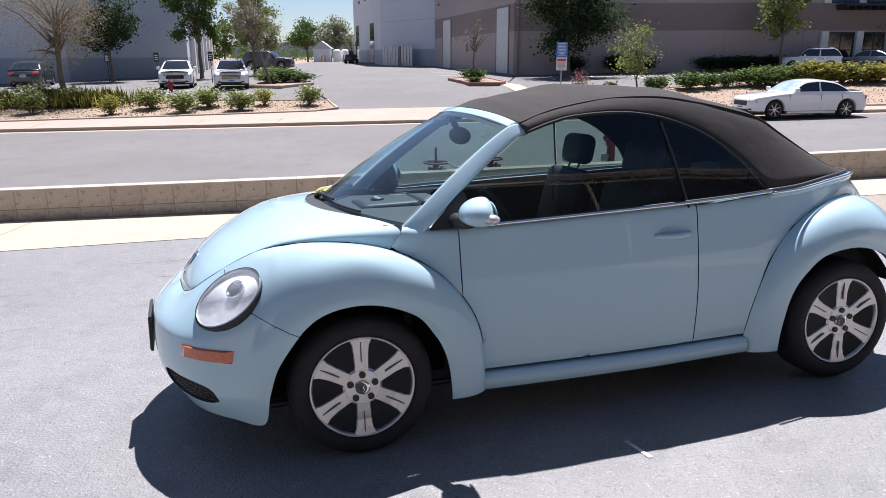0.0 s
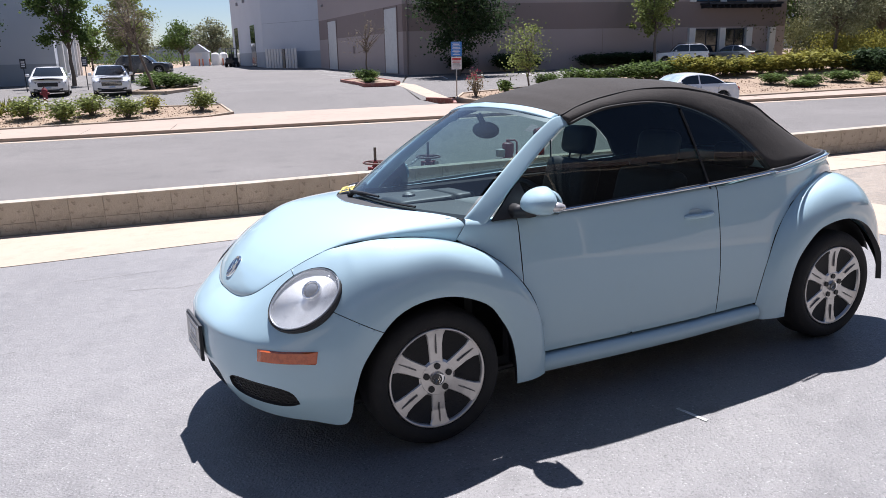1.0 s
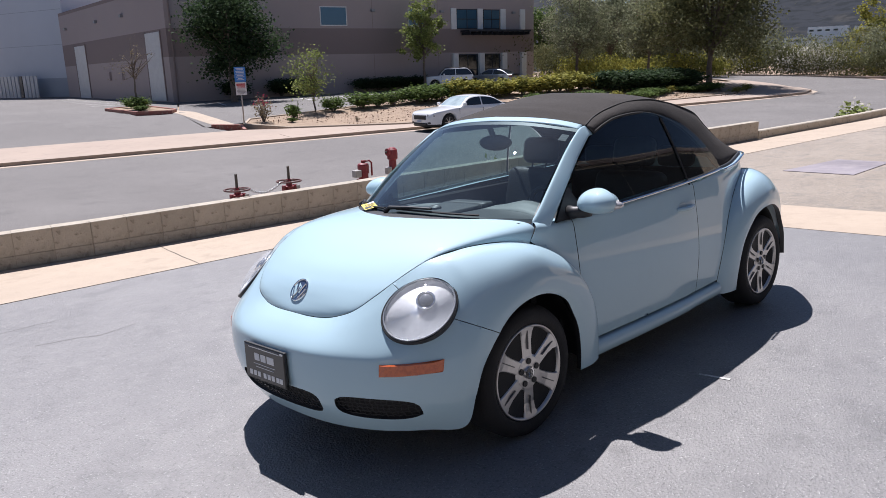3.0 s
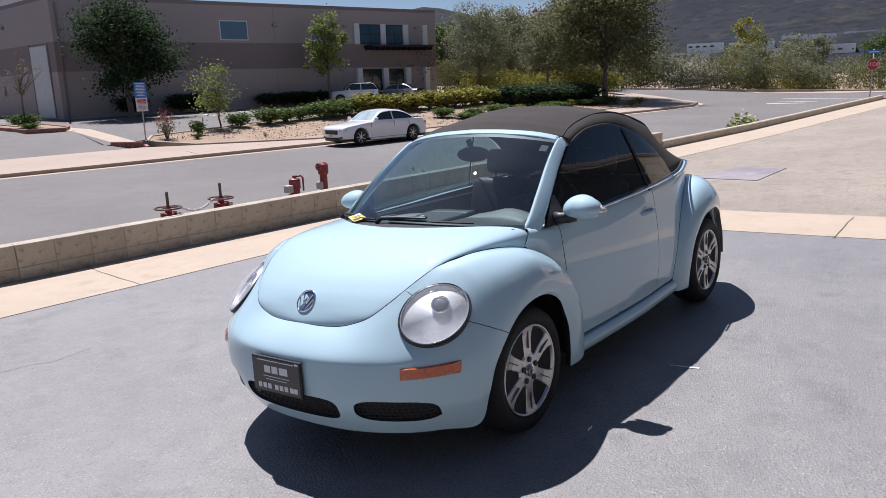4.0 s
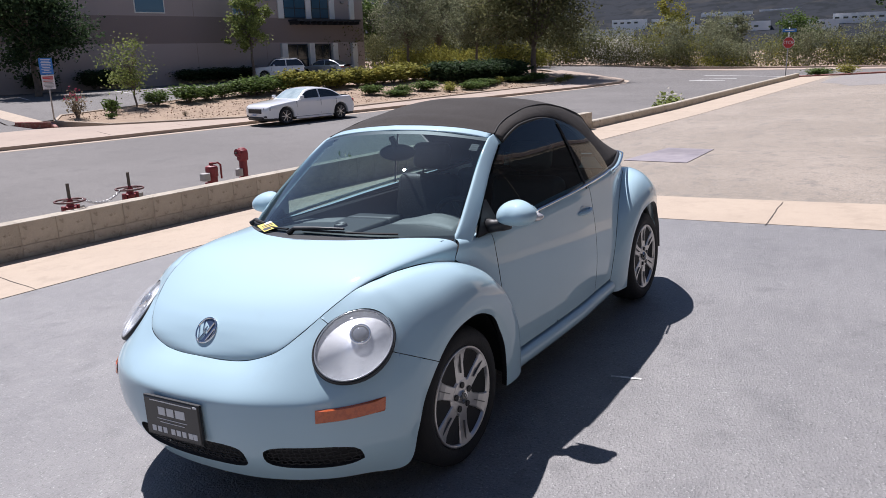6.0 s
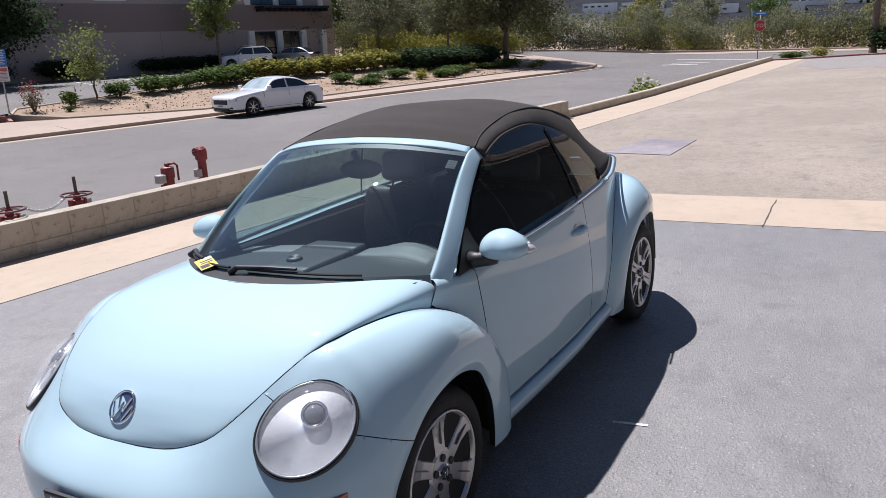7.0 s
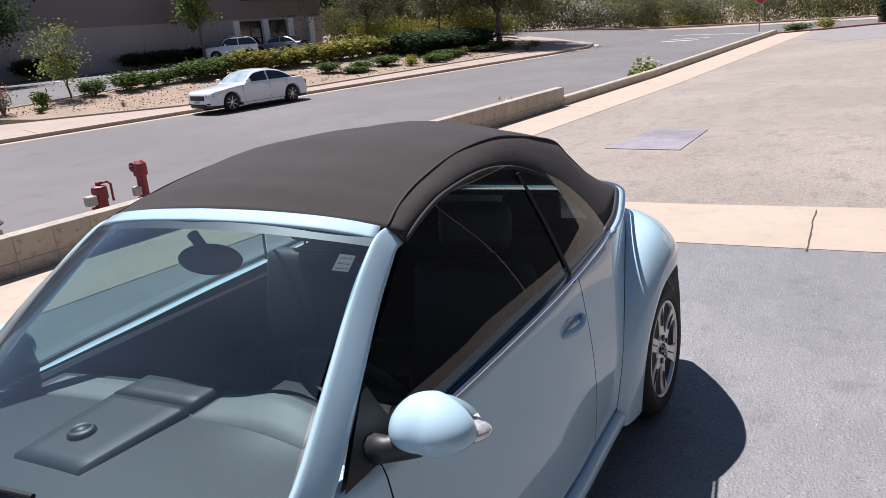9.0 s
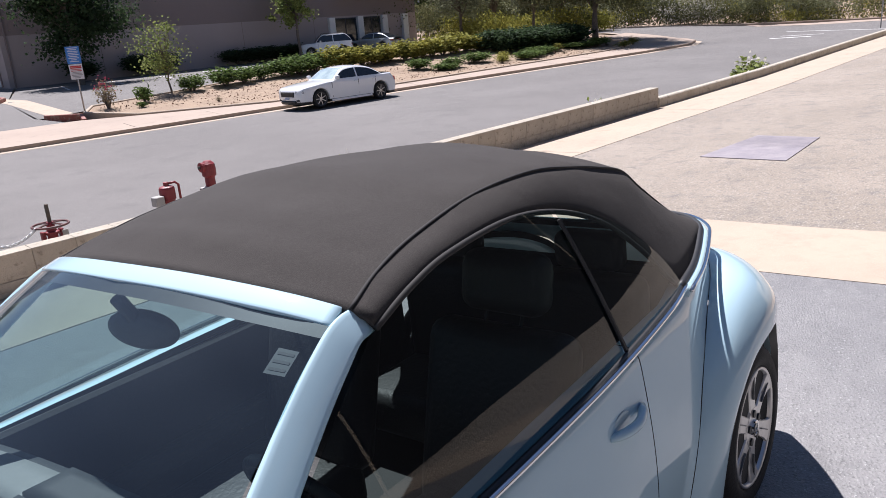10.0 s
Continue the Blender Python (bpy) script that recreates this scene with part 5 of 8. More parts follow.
# Door mirrors, handles, lamps, badge, plate, grilles.
for s in (-1, 1):
    m = new("door_mirror")
    m.parent = car
    bm = bmesh.new()
    bmesh.ops.create_uvsphere(bm, u_segments=32, v_segments=20, radius=1)
    for v in bm.verts:
        x, y, z = v.co
        y *= s
        x = max(x, -1) if x < 0 else x * 0.45
        z = z * (1.0 - 0.10 * y) if z > 0 else z * 0.62
        v.co = (0.545 + 0.10 * x - 0.02 * abs(y), s * (0.812 + 0.104 * y), 1.028 + 0.078 * z + 0.004 * y)
    if s > 0:
        bmesh.ops.reverse_faces(bm, faces=bm.faces)
    part("housing", bm, PAINT, m, smooth=True)
    part("foot", tube(bmesh.new(), [(0.46, s * 0.68, 0.988), (0.47, s * 0.72, 0.990), (0.49, s * 0.75, 0.993), (0.50, s * 0.785, 1.0)], [0.038, 0.03, 0.032, 0.03], 12), TRIM_BLACK, m, "black plastic mirror foot", smooth=True)
    bm = bmesh.new()
    bmesh.ops.create_uvsphere(bm, u_segments=20, v_segments=12, radius=1, matrix=Matrix.Translation((0.545, s * 0.888, 1.024)) @ Matrix.Rotation(s * 0.9, 4, "Z") @ Matrix.Diagonal((0.05, 0.034, 0.022, 1)))
    part("indicator", bm, material("clear_indicator", (0.75, 0.72, 0.7), 0.1, 0.4, coat=1.0, spots=((45, 0.45, 0.6, (0.4, 0.36, 0.33), 0.8),)), m, "clear indicator lens", smooth=True)
    bm = bmesh.new()
    bmesh.ops.create_circle(bm, cap_ends=True, segments=28, radius=1, matrix=Matrix.Translation((0.578, s * 0.812, 1.030)) @ Matrix.Rotation(math.pi / 2, 4, "Y") @ Matrix.Diagonal((0.056, 0.09, 1, 1)))
    part("mirror_glass", bm, CHROME, m)
    # handle
    h = new("door_handle")
    h.parent = car
    part("grip", tube(bmesh.new(), [(1.41 + 0.195 * t, s * (0.738 + 0.03 * math.sin(math.pi * t)), 0.849) for t in np.linspace(0, 1, 11)], [0.008, 0.012, 0.0135, 0.0135, 0.0135, 0.0135, 0.0135, 0.0135, 0.0135, 0.012, 0.009], 10), PAINT, h, smooth=True)
    # Flush disc in darker body colour paints in the shaded hollow behind the grip.
    bm = bmesh.new()
    bmesh.ops.create_uvsphere(bm, u_segments=20, v_segments=10, radius=1, matrix=Matrix.Translation((1.48, s * 0.737, 0.853)) @ Matrix.Diagonal((0.052, 0.004, 0.034, 1)))
    part("dish", bm, material("handle_recess_shade", (0.42, 0.54, 0.57), 0.4, coat=0.6), h, smooth=True)
    part("lock", lathe(bmesh.new(), [(0.009, -0.002), (0.009, 0.004), (0.0, 0.004)], 14, Matrix.Translation((1.592, s * 0.745, 0.849)) @ Matrix.Rotation(-s * math.pi / 2, 4, "X")), PAINT, h)
    # headlamp
    lamp = new("headlamp")
    lamp.parent = car
    way = Vector((LAMP_WAY.x, s * -LAMP_WAY.y, LAMP_WAY.z))
    mid = Vector((LAMP_AT[0], s * -LAMP_AT[1], LAMP_AT[2])) + way * 0.006
    major = Vector((0.82, s * 0.37, 0.44))
    major = (major - way * major.dot(way)).normalized()
    m = Matrix((major, way.cross(major), way)).transposed().to_4x4()
    m = Matrix.Translation(mid) @ m @ Matrix.Diagonal((LAMP_LONG + 0.002, LAMP_SHORT + 0.002, 1, 1))
    part("seal", lathe(bmesh.new(), [(1.03, -0.05), (1.045, 0.004), (1.02, 0.010), (0.995, 0.004), (0.99, -0.02)], 56, m), TRIM_BLACK, lamp, smooth=True)
    part("rim", lathe(bmesh.new(), [(0.995, -0.02), (0.99, 0.009), (0.965, 0.013), (0.945, 0.008), (0.94, -0.01)], 56, m), LAMP_BEZEL, lamp, smooth=True)
    part("reflector", lathe(bmesh.new(), [(0.95, 0.002), (0.90, -0.004), (0.74, -0.012), (0.72, -0.022), (0.55, -0.042), (0.3, -0.056), (0.0, -0.06)], 56, m), REFLECTOR, lamp, "bright lamp reflector", smooth=True)
    lens = part("lens", lathe(bmesh.new(), [(0.952, 0.006), (0.86, 0.022), (0.66, 0.036), (0.36, 0.045), (0.0, 0.048)], 56, m), LENS, lamp, "clear domed lens", smooth=True)
    lens.visible_shadow = False
    flat = m.to_3x3().normalized().to_4x4()
    upright = Matrix.Translation(mid + Vector((0.0, 0, 0.022)) + major * 0.034) @ flat
    tube_ = part("projector", lathe(bmesh.new(), [(0.040, -0.05), (0.043, 0.004), (0.040, 0.010), (0.034, 0.008), (0.033, 0.0)], 28, upright), CHROME, lamp, smooth=True)
    part("projector_lens", lathe(bmesh.new(), [(0.034, 0.0), (0.026, 0.010), (0.014, 0.015), (0.0, 0.016)], 28, upright), PROJECTOR_GLASS, tube_, "dark glass projector lens", smooth=True)
    low = Matrix.Translation(mid + Vector((0.0, 0, -0.042)) + major * 0.05 + way * -0.02) @ flat
    part("bulb_shield", lathe(bmesh.new(), [(0.036, -0.02), (0.04, 0.012), (0.032, 0.018), (0.02, 0.004), (0.0, 0.014)], 24, low), CHROME, lamp, smooth=True)
    # amber side marker on the bumper
    bm = bmesh.new()
    grid = []
    for t in np.linspace(0, 1, 10):
        y = 0.592 + 0.172 * t
        col = []
        for z in (0.489, 0.494, 0.536, 0.541):
            x = skin_x(-y, z)
            o = 0.003 if z in (0.489, 0.541) or t in (0, 1) else 0.010
            col.append(bm.verts.new((x - o * 0.75, s * (y + o * 0.65), z)))
        grid.append(col)
    for a, b in zip(grid, grid[1:]):
        for k in range(3):
            bm.faces.new((a[k], b[k], b[k + 1], a[k + 1]))
    part("side_marker", bm, AMBER, car, "amber side marker lens")
    # lower grilles
    bm, bars = bmesh.new(), bmesh.new()
    ys, zs = np.linspace(0.37, 0.71, 14), np.linspace(0.272, 0.402, 6)
    back = [[bm.verts.new((skin_x(-y, z) + 0.035, s * y, z)) for z in zs] for y in ys]
    for a, b in zip(back, back[1:]):
        for k in range(5):
            bm.faces.new((a[k], b[k], b[k + 1], a[k + 1]))
    part("grille_back", bm, MESH_DARK, car)
    for i, z in enumerate(np.linspace(0.284, 0.392, 7)):
        tube(bars, [(skin_x(-y, z) + 0.016, s * y, z + 0.003 * (-1)**(j + i)) for j, y in enumerate(np.linspace(0.375, 0.71, 23))], 0.0026, 5)
    for j, y in enumerate(np.linspace(0.385, 0.70, 16)):
        tube(bars, [(skin_x(-y, z) + 0.017, s * (y + 0.004 * (-1)**i), z) for i, z in enumerate(np.linspace(0.278, 0.398, 8))], 0.0022, 5)
    part("grille_mesh", bars, TRIM_BLACK, car, "black honeycomb lower grille")
bm, bars = bmesh.new(), bmesh.new()
back = [[bm.verts.new((skin_x(-abs(y), z) + 0.04, y, z)) for z in np.linspace(0.268, 0.398, 5)] for y in np.linspace(-0.325, 0.325, 13)]
for a, b in zip(back, back[1:]):
    for k in range(4):
        bm.faces.new((a[k], b[k], b[k + 1], a[k + 1]))
part("grille_back", bm, MESH_DARK, car)
for i, z in enumerate(np.linspace(0.28, 0.386, 7)):
    tube(bars, [(skin_x(-abs(y), z) + 0.016, y, z + 0.003 * (-1)**(j + i)) for j, y in enumerate(np.linspace(-0.33, 0.33, 41))], 0.0026, 5)
for y in np.linspace(-0.315, 0.315, 29):
    tube(bars, [(skin_x(-abs(y), z) + 0.017, y + 0.004 * (-1)**i, z) for i, z in enumerate(np.linspace(0.274, 0.392, 8))], 0.0022, 5)
part("grille_mesh", bars, TRIM_BLACK, car, "black honeycomb lower grille")

badge = new("bonnet_badge")
badge.parent = car
badge.matrix_basis = pose(-0.692, 0.004, 0.761, 0, -51, 0) @ pose(0, 0, 0, 0, 0, -90)
part("disc", lathe(bmesh.new(), [(0.052, -0.01), (0.052, 0.004), (0.0, 0.005)], 32), BLUE_BADGE, badge)
part("ring", lathe(bmesh.new(), [(0.0575, -0.012), (0.058, 0.006), (0.055, 0.010), (0.051, 0.009), (0.05, 0.0)], 40), CHROME, badge, smooth=True)
for p in (((-0.028, 0.036), (-0.011, -0.006), (0, 0.014), (0.011, -0.006), (0.028, 0.036)), ((-0.044, 0.012), (-0.02, -0.042), (0, -0.004), (0.02, -0.042), (0.044, 0.012))):
    part("bar", tube(bmesh.new(), [(a, b, 0.006) for a, b in p], 0.0048, 6), CHROME, badge)

plate = new("dealer_plate")
plate.parent = car
plate.matrix_basis = pose(-0.915, 0.008, 0.461, 88, 0, -86)
part("board", box(-0.154, 0.154, -0.08, 0.08, -0.008, 0.004, 0.003), PLATE_BLACK, plate, "black dealer plate with white print")
part("frame", box(-0.159, 0.159, -0.085, 0.085, -0.012, 0.0), TRIM_BLACK, plate)
white = bmesh.new()
for x0, x1, y0, y1 in ((-0.075, -0.035, 0.012, 0.046), (-0.026, 0.014, 0.012, 0.046), (0.024, 0.078, 0.012, 0.046), (-0.085, 0.085, -0.006, -0.003), (-0.07, 0.07, -0.02, -0.017), (-0.12, 0.12, 0.068, 0.072), (0.128, 0.15, 0.07, 0.078)):
    box(x0, x1, y0, y1, 0.004, 0.0052, bm=white)
for x in (-0.11, -0.078, -0.046, 0.0, 0.032, 0.064, 0.1, 0.126):
    box(x - 0.013, x + 0.010, -0.064, -0.040, 0.004, 0.0052, bm=white)
part("print", white, PLATE_WHITE, plate)

# Wipers and a flyer left under one of them.
for y0, y1, fall in ((0.06, -0.43, 0.0), (0.60, 0.16, 0.0)):
    wiper = new("wiper")
    wiper.parent = car
    base = lambda y, up: (glass_foot(y) + 0.012, y, 1.02 - 0.035 * y * y / 0.41 + up)
    part("blade", tube(bmesh.new(), [base(y, 0.014) for y in np.linspace(y0, y1, 9)], 0.006, 6), TRIM_BLACK, wiper)
    ym = (y0 + y1) / 2
    bx, by, bz = base(ym, 0.03)
    px, py, pz = base(y0 + 0.07, 0.0)
    part("arm", tube(bmesh.new(), [(px - 0.025, py, pz), (px - 0.015, py - 0.03, pz + 0.022), ((px + bx) / 2 - 0.01, (py + by) / 2, (pz + bz) / 2 + 0.014), (bx, by, bz)], [0.016, 0.011, 0.008, 0.006], 8), TRIM_BLACK, wiper)
flyer = part("flyer", box(-0.054, 0.054, -0.089, 0.089, 0, 0.0012), YELLOW, car, "yellow and black paper flyer under the wiper")
flyer.matrix_basis = pose(0.0, 0.33, 1.028, 6, -10, -28) @ Matrix.Diagonal((0.68, 0.68, 1, 1))
for x0, x1, y0, y1 in ((-0.045, 0.01, -0.07, -0.02), (-0.03, 0.045, 0.0, 0.012), (-0.03, 0.045, 0.03, 0.042)):
    part("flyer_print", box(x0, x1, y0, y1, 0.0012, 0.002), TRIM_BLACK, flyer)
part("flyer_print", box(0.0, 0.054, 0.05, 0.089, 0.0012, 0.002), PLATE_WHITE, flyer)

# Cabin.
bm = bmesh.new()
box(0.25, 2.35, -0.66, 0.66, 0.26, 0.30, bm=bm)
box(0.22, 0.26, -0.62, 0.62, 0.26, 0.90, bm=bm)
box(2.36, 2.40, -0.56, 0.56, 0.26, 0.97, bm=bm)
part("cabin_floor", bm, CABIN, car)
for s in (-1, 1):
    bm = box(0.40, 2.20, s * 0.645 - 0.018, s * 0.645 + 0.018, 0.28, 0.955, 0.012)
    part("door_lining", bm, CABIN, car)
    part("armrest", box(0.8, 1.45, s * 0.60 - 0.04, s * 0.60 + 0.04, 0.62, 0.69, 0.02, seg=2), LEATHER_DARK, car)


def dash_z(x, y):
    z = 0.972 - 0.03 * (abs(y) / 0.6)**2 - 0.02 * max(x - 0.35, 0)
    z += 0.055 * math.exp(-((x - 0.58) / 0.12)**2 - ((y + 0.36) / 0.17)**2)
    return z


bm = bmesh.new()
rows = []
for y in np.linspace(-0.62, 0.62, 63):
    x0 = glass_foot(y) + 0.02
    line = [bm.verts.new((x, y, dash_z(x, y))) for x in np.linspace(x0, 0.58, 16)]
    line += [bm.verts.new((0.60, y, dash_z(0.58, y) - 0.03)), bm.verts.new((0.58, y, 0.80)), bm.verts.new((0.56, y, 0.5))]
    rows.append(line)
for a, b in zip(rows, rows[1:]):
    for k in range(len(a) - 1):
        bm.faces.new((a[k], b[k], b[k + 1], a[k + 1]))
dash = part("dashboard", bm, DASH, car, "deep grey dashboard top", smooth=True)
# Lighter copy of the dash vinyl: sunlight on its rear strips put into colour.
DASH_LIT = material("lit_dash_vinyl", (0.14, 0.147, 0.143), 0.6, spots=((40, 0.45, 0.7, (0.165, 0.17, 0.166), 0.6),), bump=((160, 0.0003),))


def patch(name, edges, lift, mat, label="", low=0.0):
    """A slightly raised panel on the dashboard: rows of (x, y from, y to); low is how far its front sinks."""
    bm, rows = bmesh.new(), []
    rise_at = {x: lift - low * (1 - k / (len(edges) - 1)) for k, (x, _, _) in enumerate(edges)}
    for k, (x, y0, y1) in enumerate(edges):
        end = k in (0, len(edges) - 1)
        rows.append([bm.verts.new((x, y0 + (y1 - y0) * f, dash_z(x, y0 + (y1 - y0) * f) + (-0.004 if end or f in (0, 1) else rise_at[x] * (1 if 0.05 < f < 0.95 else 0.75)))) for f in (0, 0.02, 0.06, 0.2, 0.35, 0.5, 0.65, 0.8, 0.94, 0.98, 1)])
    for a, b in zip(rows, rows[1:]):
        for k in range(10):
            bm.faces.new((a[k], b[k], b[k + 1], a[k + 1]))
    return part(name, bm, mat, dash, label, smooth=True)


def pod_row(x):
    half = 0.125 + 0.03 * min((x - 0.15) / 0.3, 1)
    return x, 0.048 - half, 0.052 + half


patch("centre_pod", [pod_row(x) for x in (0.148, 0.156, 0.2, 0.26, 0.32, 0.38, 0.43, 0.446, 0.45)], 0.026, DASH, "raised grey centre panel", 0.014)
patch("centre_pod", [pod_row(x) for x in (0.453, 0.458, 0.5, 0.54, 0.566, 0.572)], 0.026, DASH, "raised grey centre panel")
# Sunlit strips along the rear of the dash, laid on as pale panels.
for y0, y1 in ((-0.50, -0.115), (0.215, 0.575)):
    patch("top_pad", [(x, y0, y1) for x in (0.436, 0.44, 0.48, 0.52, 0.556, 0.56)], 0.004, DASH_LIT, "rear strip of the dashboard, painted pale as if sunlit")
part("sensor", lathe(bmesh.new(), [(0.036, -0.004), (0.034, 0.008), (0.026, 0.018), (0.024, 0.012), (0.0, 0.01)], 20, Matrix.Translation((0.268, 0.07, dash_z(0.268, 0.07) + 0.0165))), TRIM_BLACK, dash, smooth=True)
part("vent", tube(bmesh.new(), [(glass_foot(y) + 0.075, y, dash_z(glass_foot(y) + 0.075, y) + 0.003) for y in np.linspace(-0.5, 0.5, 31)], 0.006, 6), TRIM_BLACK, dash)
helm = new("steering_wheel")
helm.parent = car
helm.matrix_basis = pose(0.80, -0.36, 0.90, 0, 62, 0)
ring = [(0.185 * math.cos(a), 0.185 * math.sin(a), 0) for a in np.linspace(0, 2 * math.pi, 33)]
part("ring", tube(bmesh.new(), ring, 0.0145, 8, cap=False), LEATHER_DARK, helm, smooth=True)
part("boss", lathe(bmesh.new(), [(0.0, -0.05), (0.07, -0.04), (0.075, 0.0), (0.05, 0.02), (0.0, 0.024)], 24), DASH, helm, smooth=True)
for a in (0.2, math.pi - 0.2, -math.pi / 2):
    part("spoke", tube(bmesh.new(), [(0.05 * math.cos(a), 0.05 * math.sin(a), 0), (0.18 * math.cos(a), 0.18 * math.sin(a), 0)], [0.022, 0.014], 8), DASH, helm)


def cushion(x0, x1, y0, y1, z0, z1, soft=0.05):
    return box(x0, x1, y0, y1, z0, z1, soft, seg=4)


def seat(x, y):
    s = new("seat")
    s.parent = car
    s.matrix_basis = Matrix.Translation((x, y, 0))
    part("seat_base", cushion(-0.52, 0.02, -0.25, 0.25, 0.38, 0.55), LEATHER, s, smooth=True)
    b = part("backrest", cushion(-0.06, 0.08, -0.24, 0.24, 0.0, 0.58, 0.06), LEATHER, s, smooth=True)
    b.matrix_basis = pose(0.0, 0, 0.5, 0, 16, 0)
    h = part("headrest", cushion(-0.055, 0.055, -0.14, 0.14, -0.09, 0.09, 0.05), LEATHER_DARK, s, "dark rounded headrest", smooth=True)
    h.matrix_basis = pose(0.20, 0, 1.17, 0, 12, 0)
    for q in (-0.06, 0.06):
        part("headrest_post", tube(bmesh.new(), [(0.15, q, 1.02), (0.19, q, 1.12)], 0.006, 6), TRIM_BLACK, s)
    return s


seat(1.36, -0.37)
seat(1.36, 0.37)
rear = new("rear_seat")
rear.parent = car
part("seat_base", cushion(1.72, 2.15, -0.52, 0.52, 0.4, 0.58), LEATHER, rear, smooth=True)
part("backrest", cushion(2.08, 2.22, -0.52, 0.52, 0.5, 1.0, 0.05), LEATHER, rear, smooth=True)
for y in (-0.3, 0.3):
    part("headrest", cushion(2.14, 2.24, y - 0.13, y + 0.13, 1.0, 1.14, 0.04), LEATHER, rear, smooth=True)
mirror = new("inner_mirror")
mirror.parent = car
bm = bmesh.new()
bmesh.ops.create_uvsphere(bm, u_segments=28, v_segments=16, radius=1, matrix=Matrix.Translation((0.705, 0.0, 1.308)) @ Matrix.Rotation(radians(8), 4, "Z") @ Matrix.Diagonal((0.03, 0.108, 0.046, 1)))
part("shell", bm, TRIM_BLACK, mirror, smooth=True)
part("stalk", tube(bmesh.new(), [(0.695, 0.0, 1.335), (0.665, 0.0, 1.395)], 0.016, 8), TRIM_BLACK, mirror)
# The far flank stands a little further forward than the near one.
for ob in car.children_recursive:
    if ob.type == "MESH" and ob.matrix_basis == Matrix() and (ob.parent == car or ob.parent.matrix_basis == Matrix()):
        for v in ob.data.vertices:
            d = v.co.y + 0.15
            v.co.x -= 0.028 * (math.sqrt(d * d + 0.01) + d) * min(max((3.2 - v.co.x) / 2.2, 0), 1)
car.matrix_world = LOT

# ---- the low walls, valves and signs ----
def along(points, s):
    """The place and direction s metres along a plan line."""
    for a, b in zip(points, points[1:]):
        d = (Vector(b) - Vector(a))
        if s <= d.length or b == points[-1]:
            return Vector(a) + d.normalized() * s, d.normalized()
        s -= d.length


WALL_LINE = [(-14.0, 7.78), (-3.6, 6.85), (0.33, 6.1), (3.1, 5.78), (14.6, 4.55)]
WALL_MID = [(x + 0.01, y + 0.1) for x, y in WALL_LINE]
block_wall = tagged(run("block_wall", WALL_MID, 0.176, 0.405, MORTAR, lot_z, 0.95, street=False), "low tan concrete block wall with dusty stained faces", "wall", kind="structure")
low_wall = tagged(run("low_wall", [(14.66, 4.63), (20, 4.12), (30, 3.66), (37.6, 3.25)], 0.17, 0.2, BLOCK, lot_z, 0.95, street=False), "low tan concrete kerb wall along the gutter", "wall", kind="structure")
tagged(run("red_kerb_east", [(37.72, 3.2), (37.62, 1.7), (37.42, 1.2), (37.6, -0.6), (37.1, -2.5), (36.7, -8), (36.1, -25)], 0.14, 0.08, RED_KERB, lot_z, 0.8, street=False), "kerb with worn red paint", "kerb", kind="structure")

# Two valves with handwheels, joined by a chain.
VALVE_RED = material("red_hydrant_paint", (0.23, 0.022, 0.028), 0.5, spots=((9, 0.45, 0.7, (0.16, 0.02, 0.025), 0.7), (30, 0.58, 0.72, (0.3, 0.14, 0.1), 0.5)), bump=((40, 0.003),))
STEM = material("oiled_steel", (0.09, 0.085, 0.08), 0.5, 0.7, spots=((20, 0.45, 0.7, (0.16, 0.1, 0.06), 0.6),))
WHEEL_IRON = material("dark_red_iron", (0.13, 0.055, 0.05), 0.6, 0.2, spots=((14, 0.45, 0.7, (0.07, 0.05, 0.05), 0.8),))
LABEL = material("pale_tag", (0.4, 0.38, 0.36), 0.6, spots=((12, 0.5, 0.7, (0.4, 0.38, 0.36), 0.6),))


def street_floor(x, y):
    return street_z(x, y) - 0.02


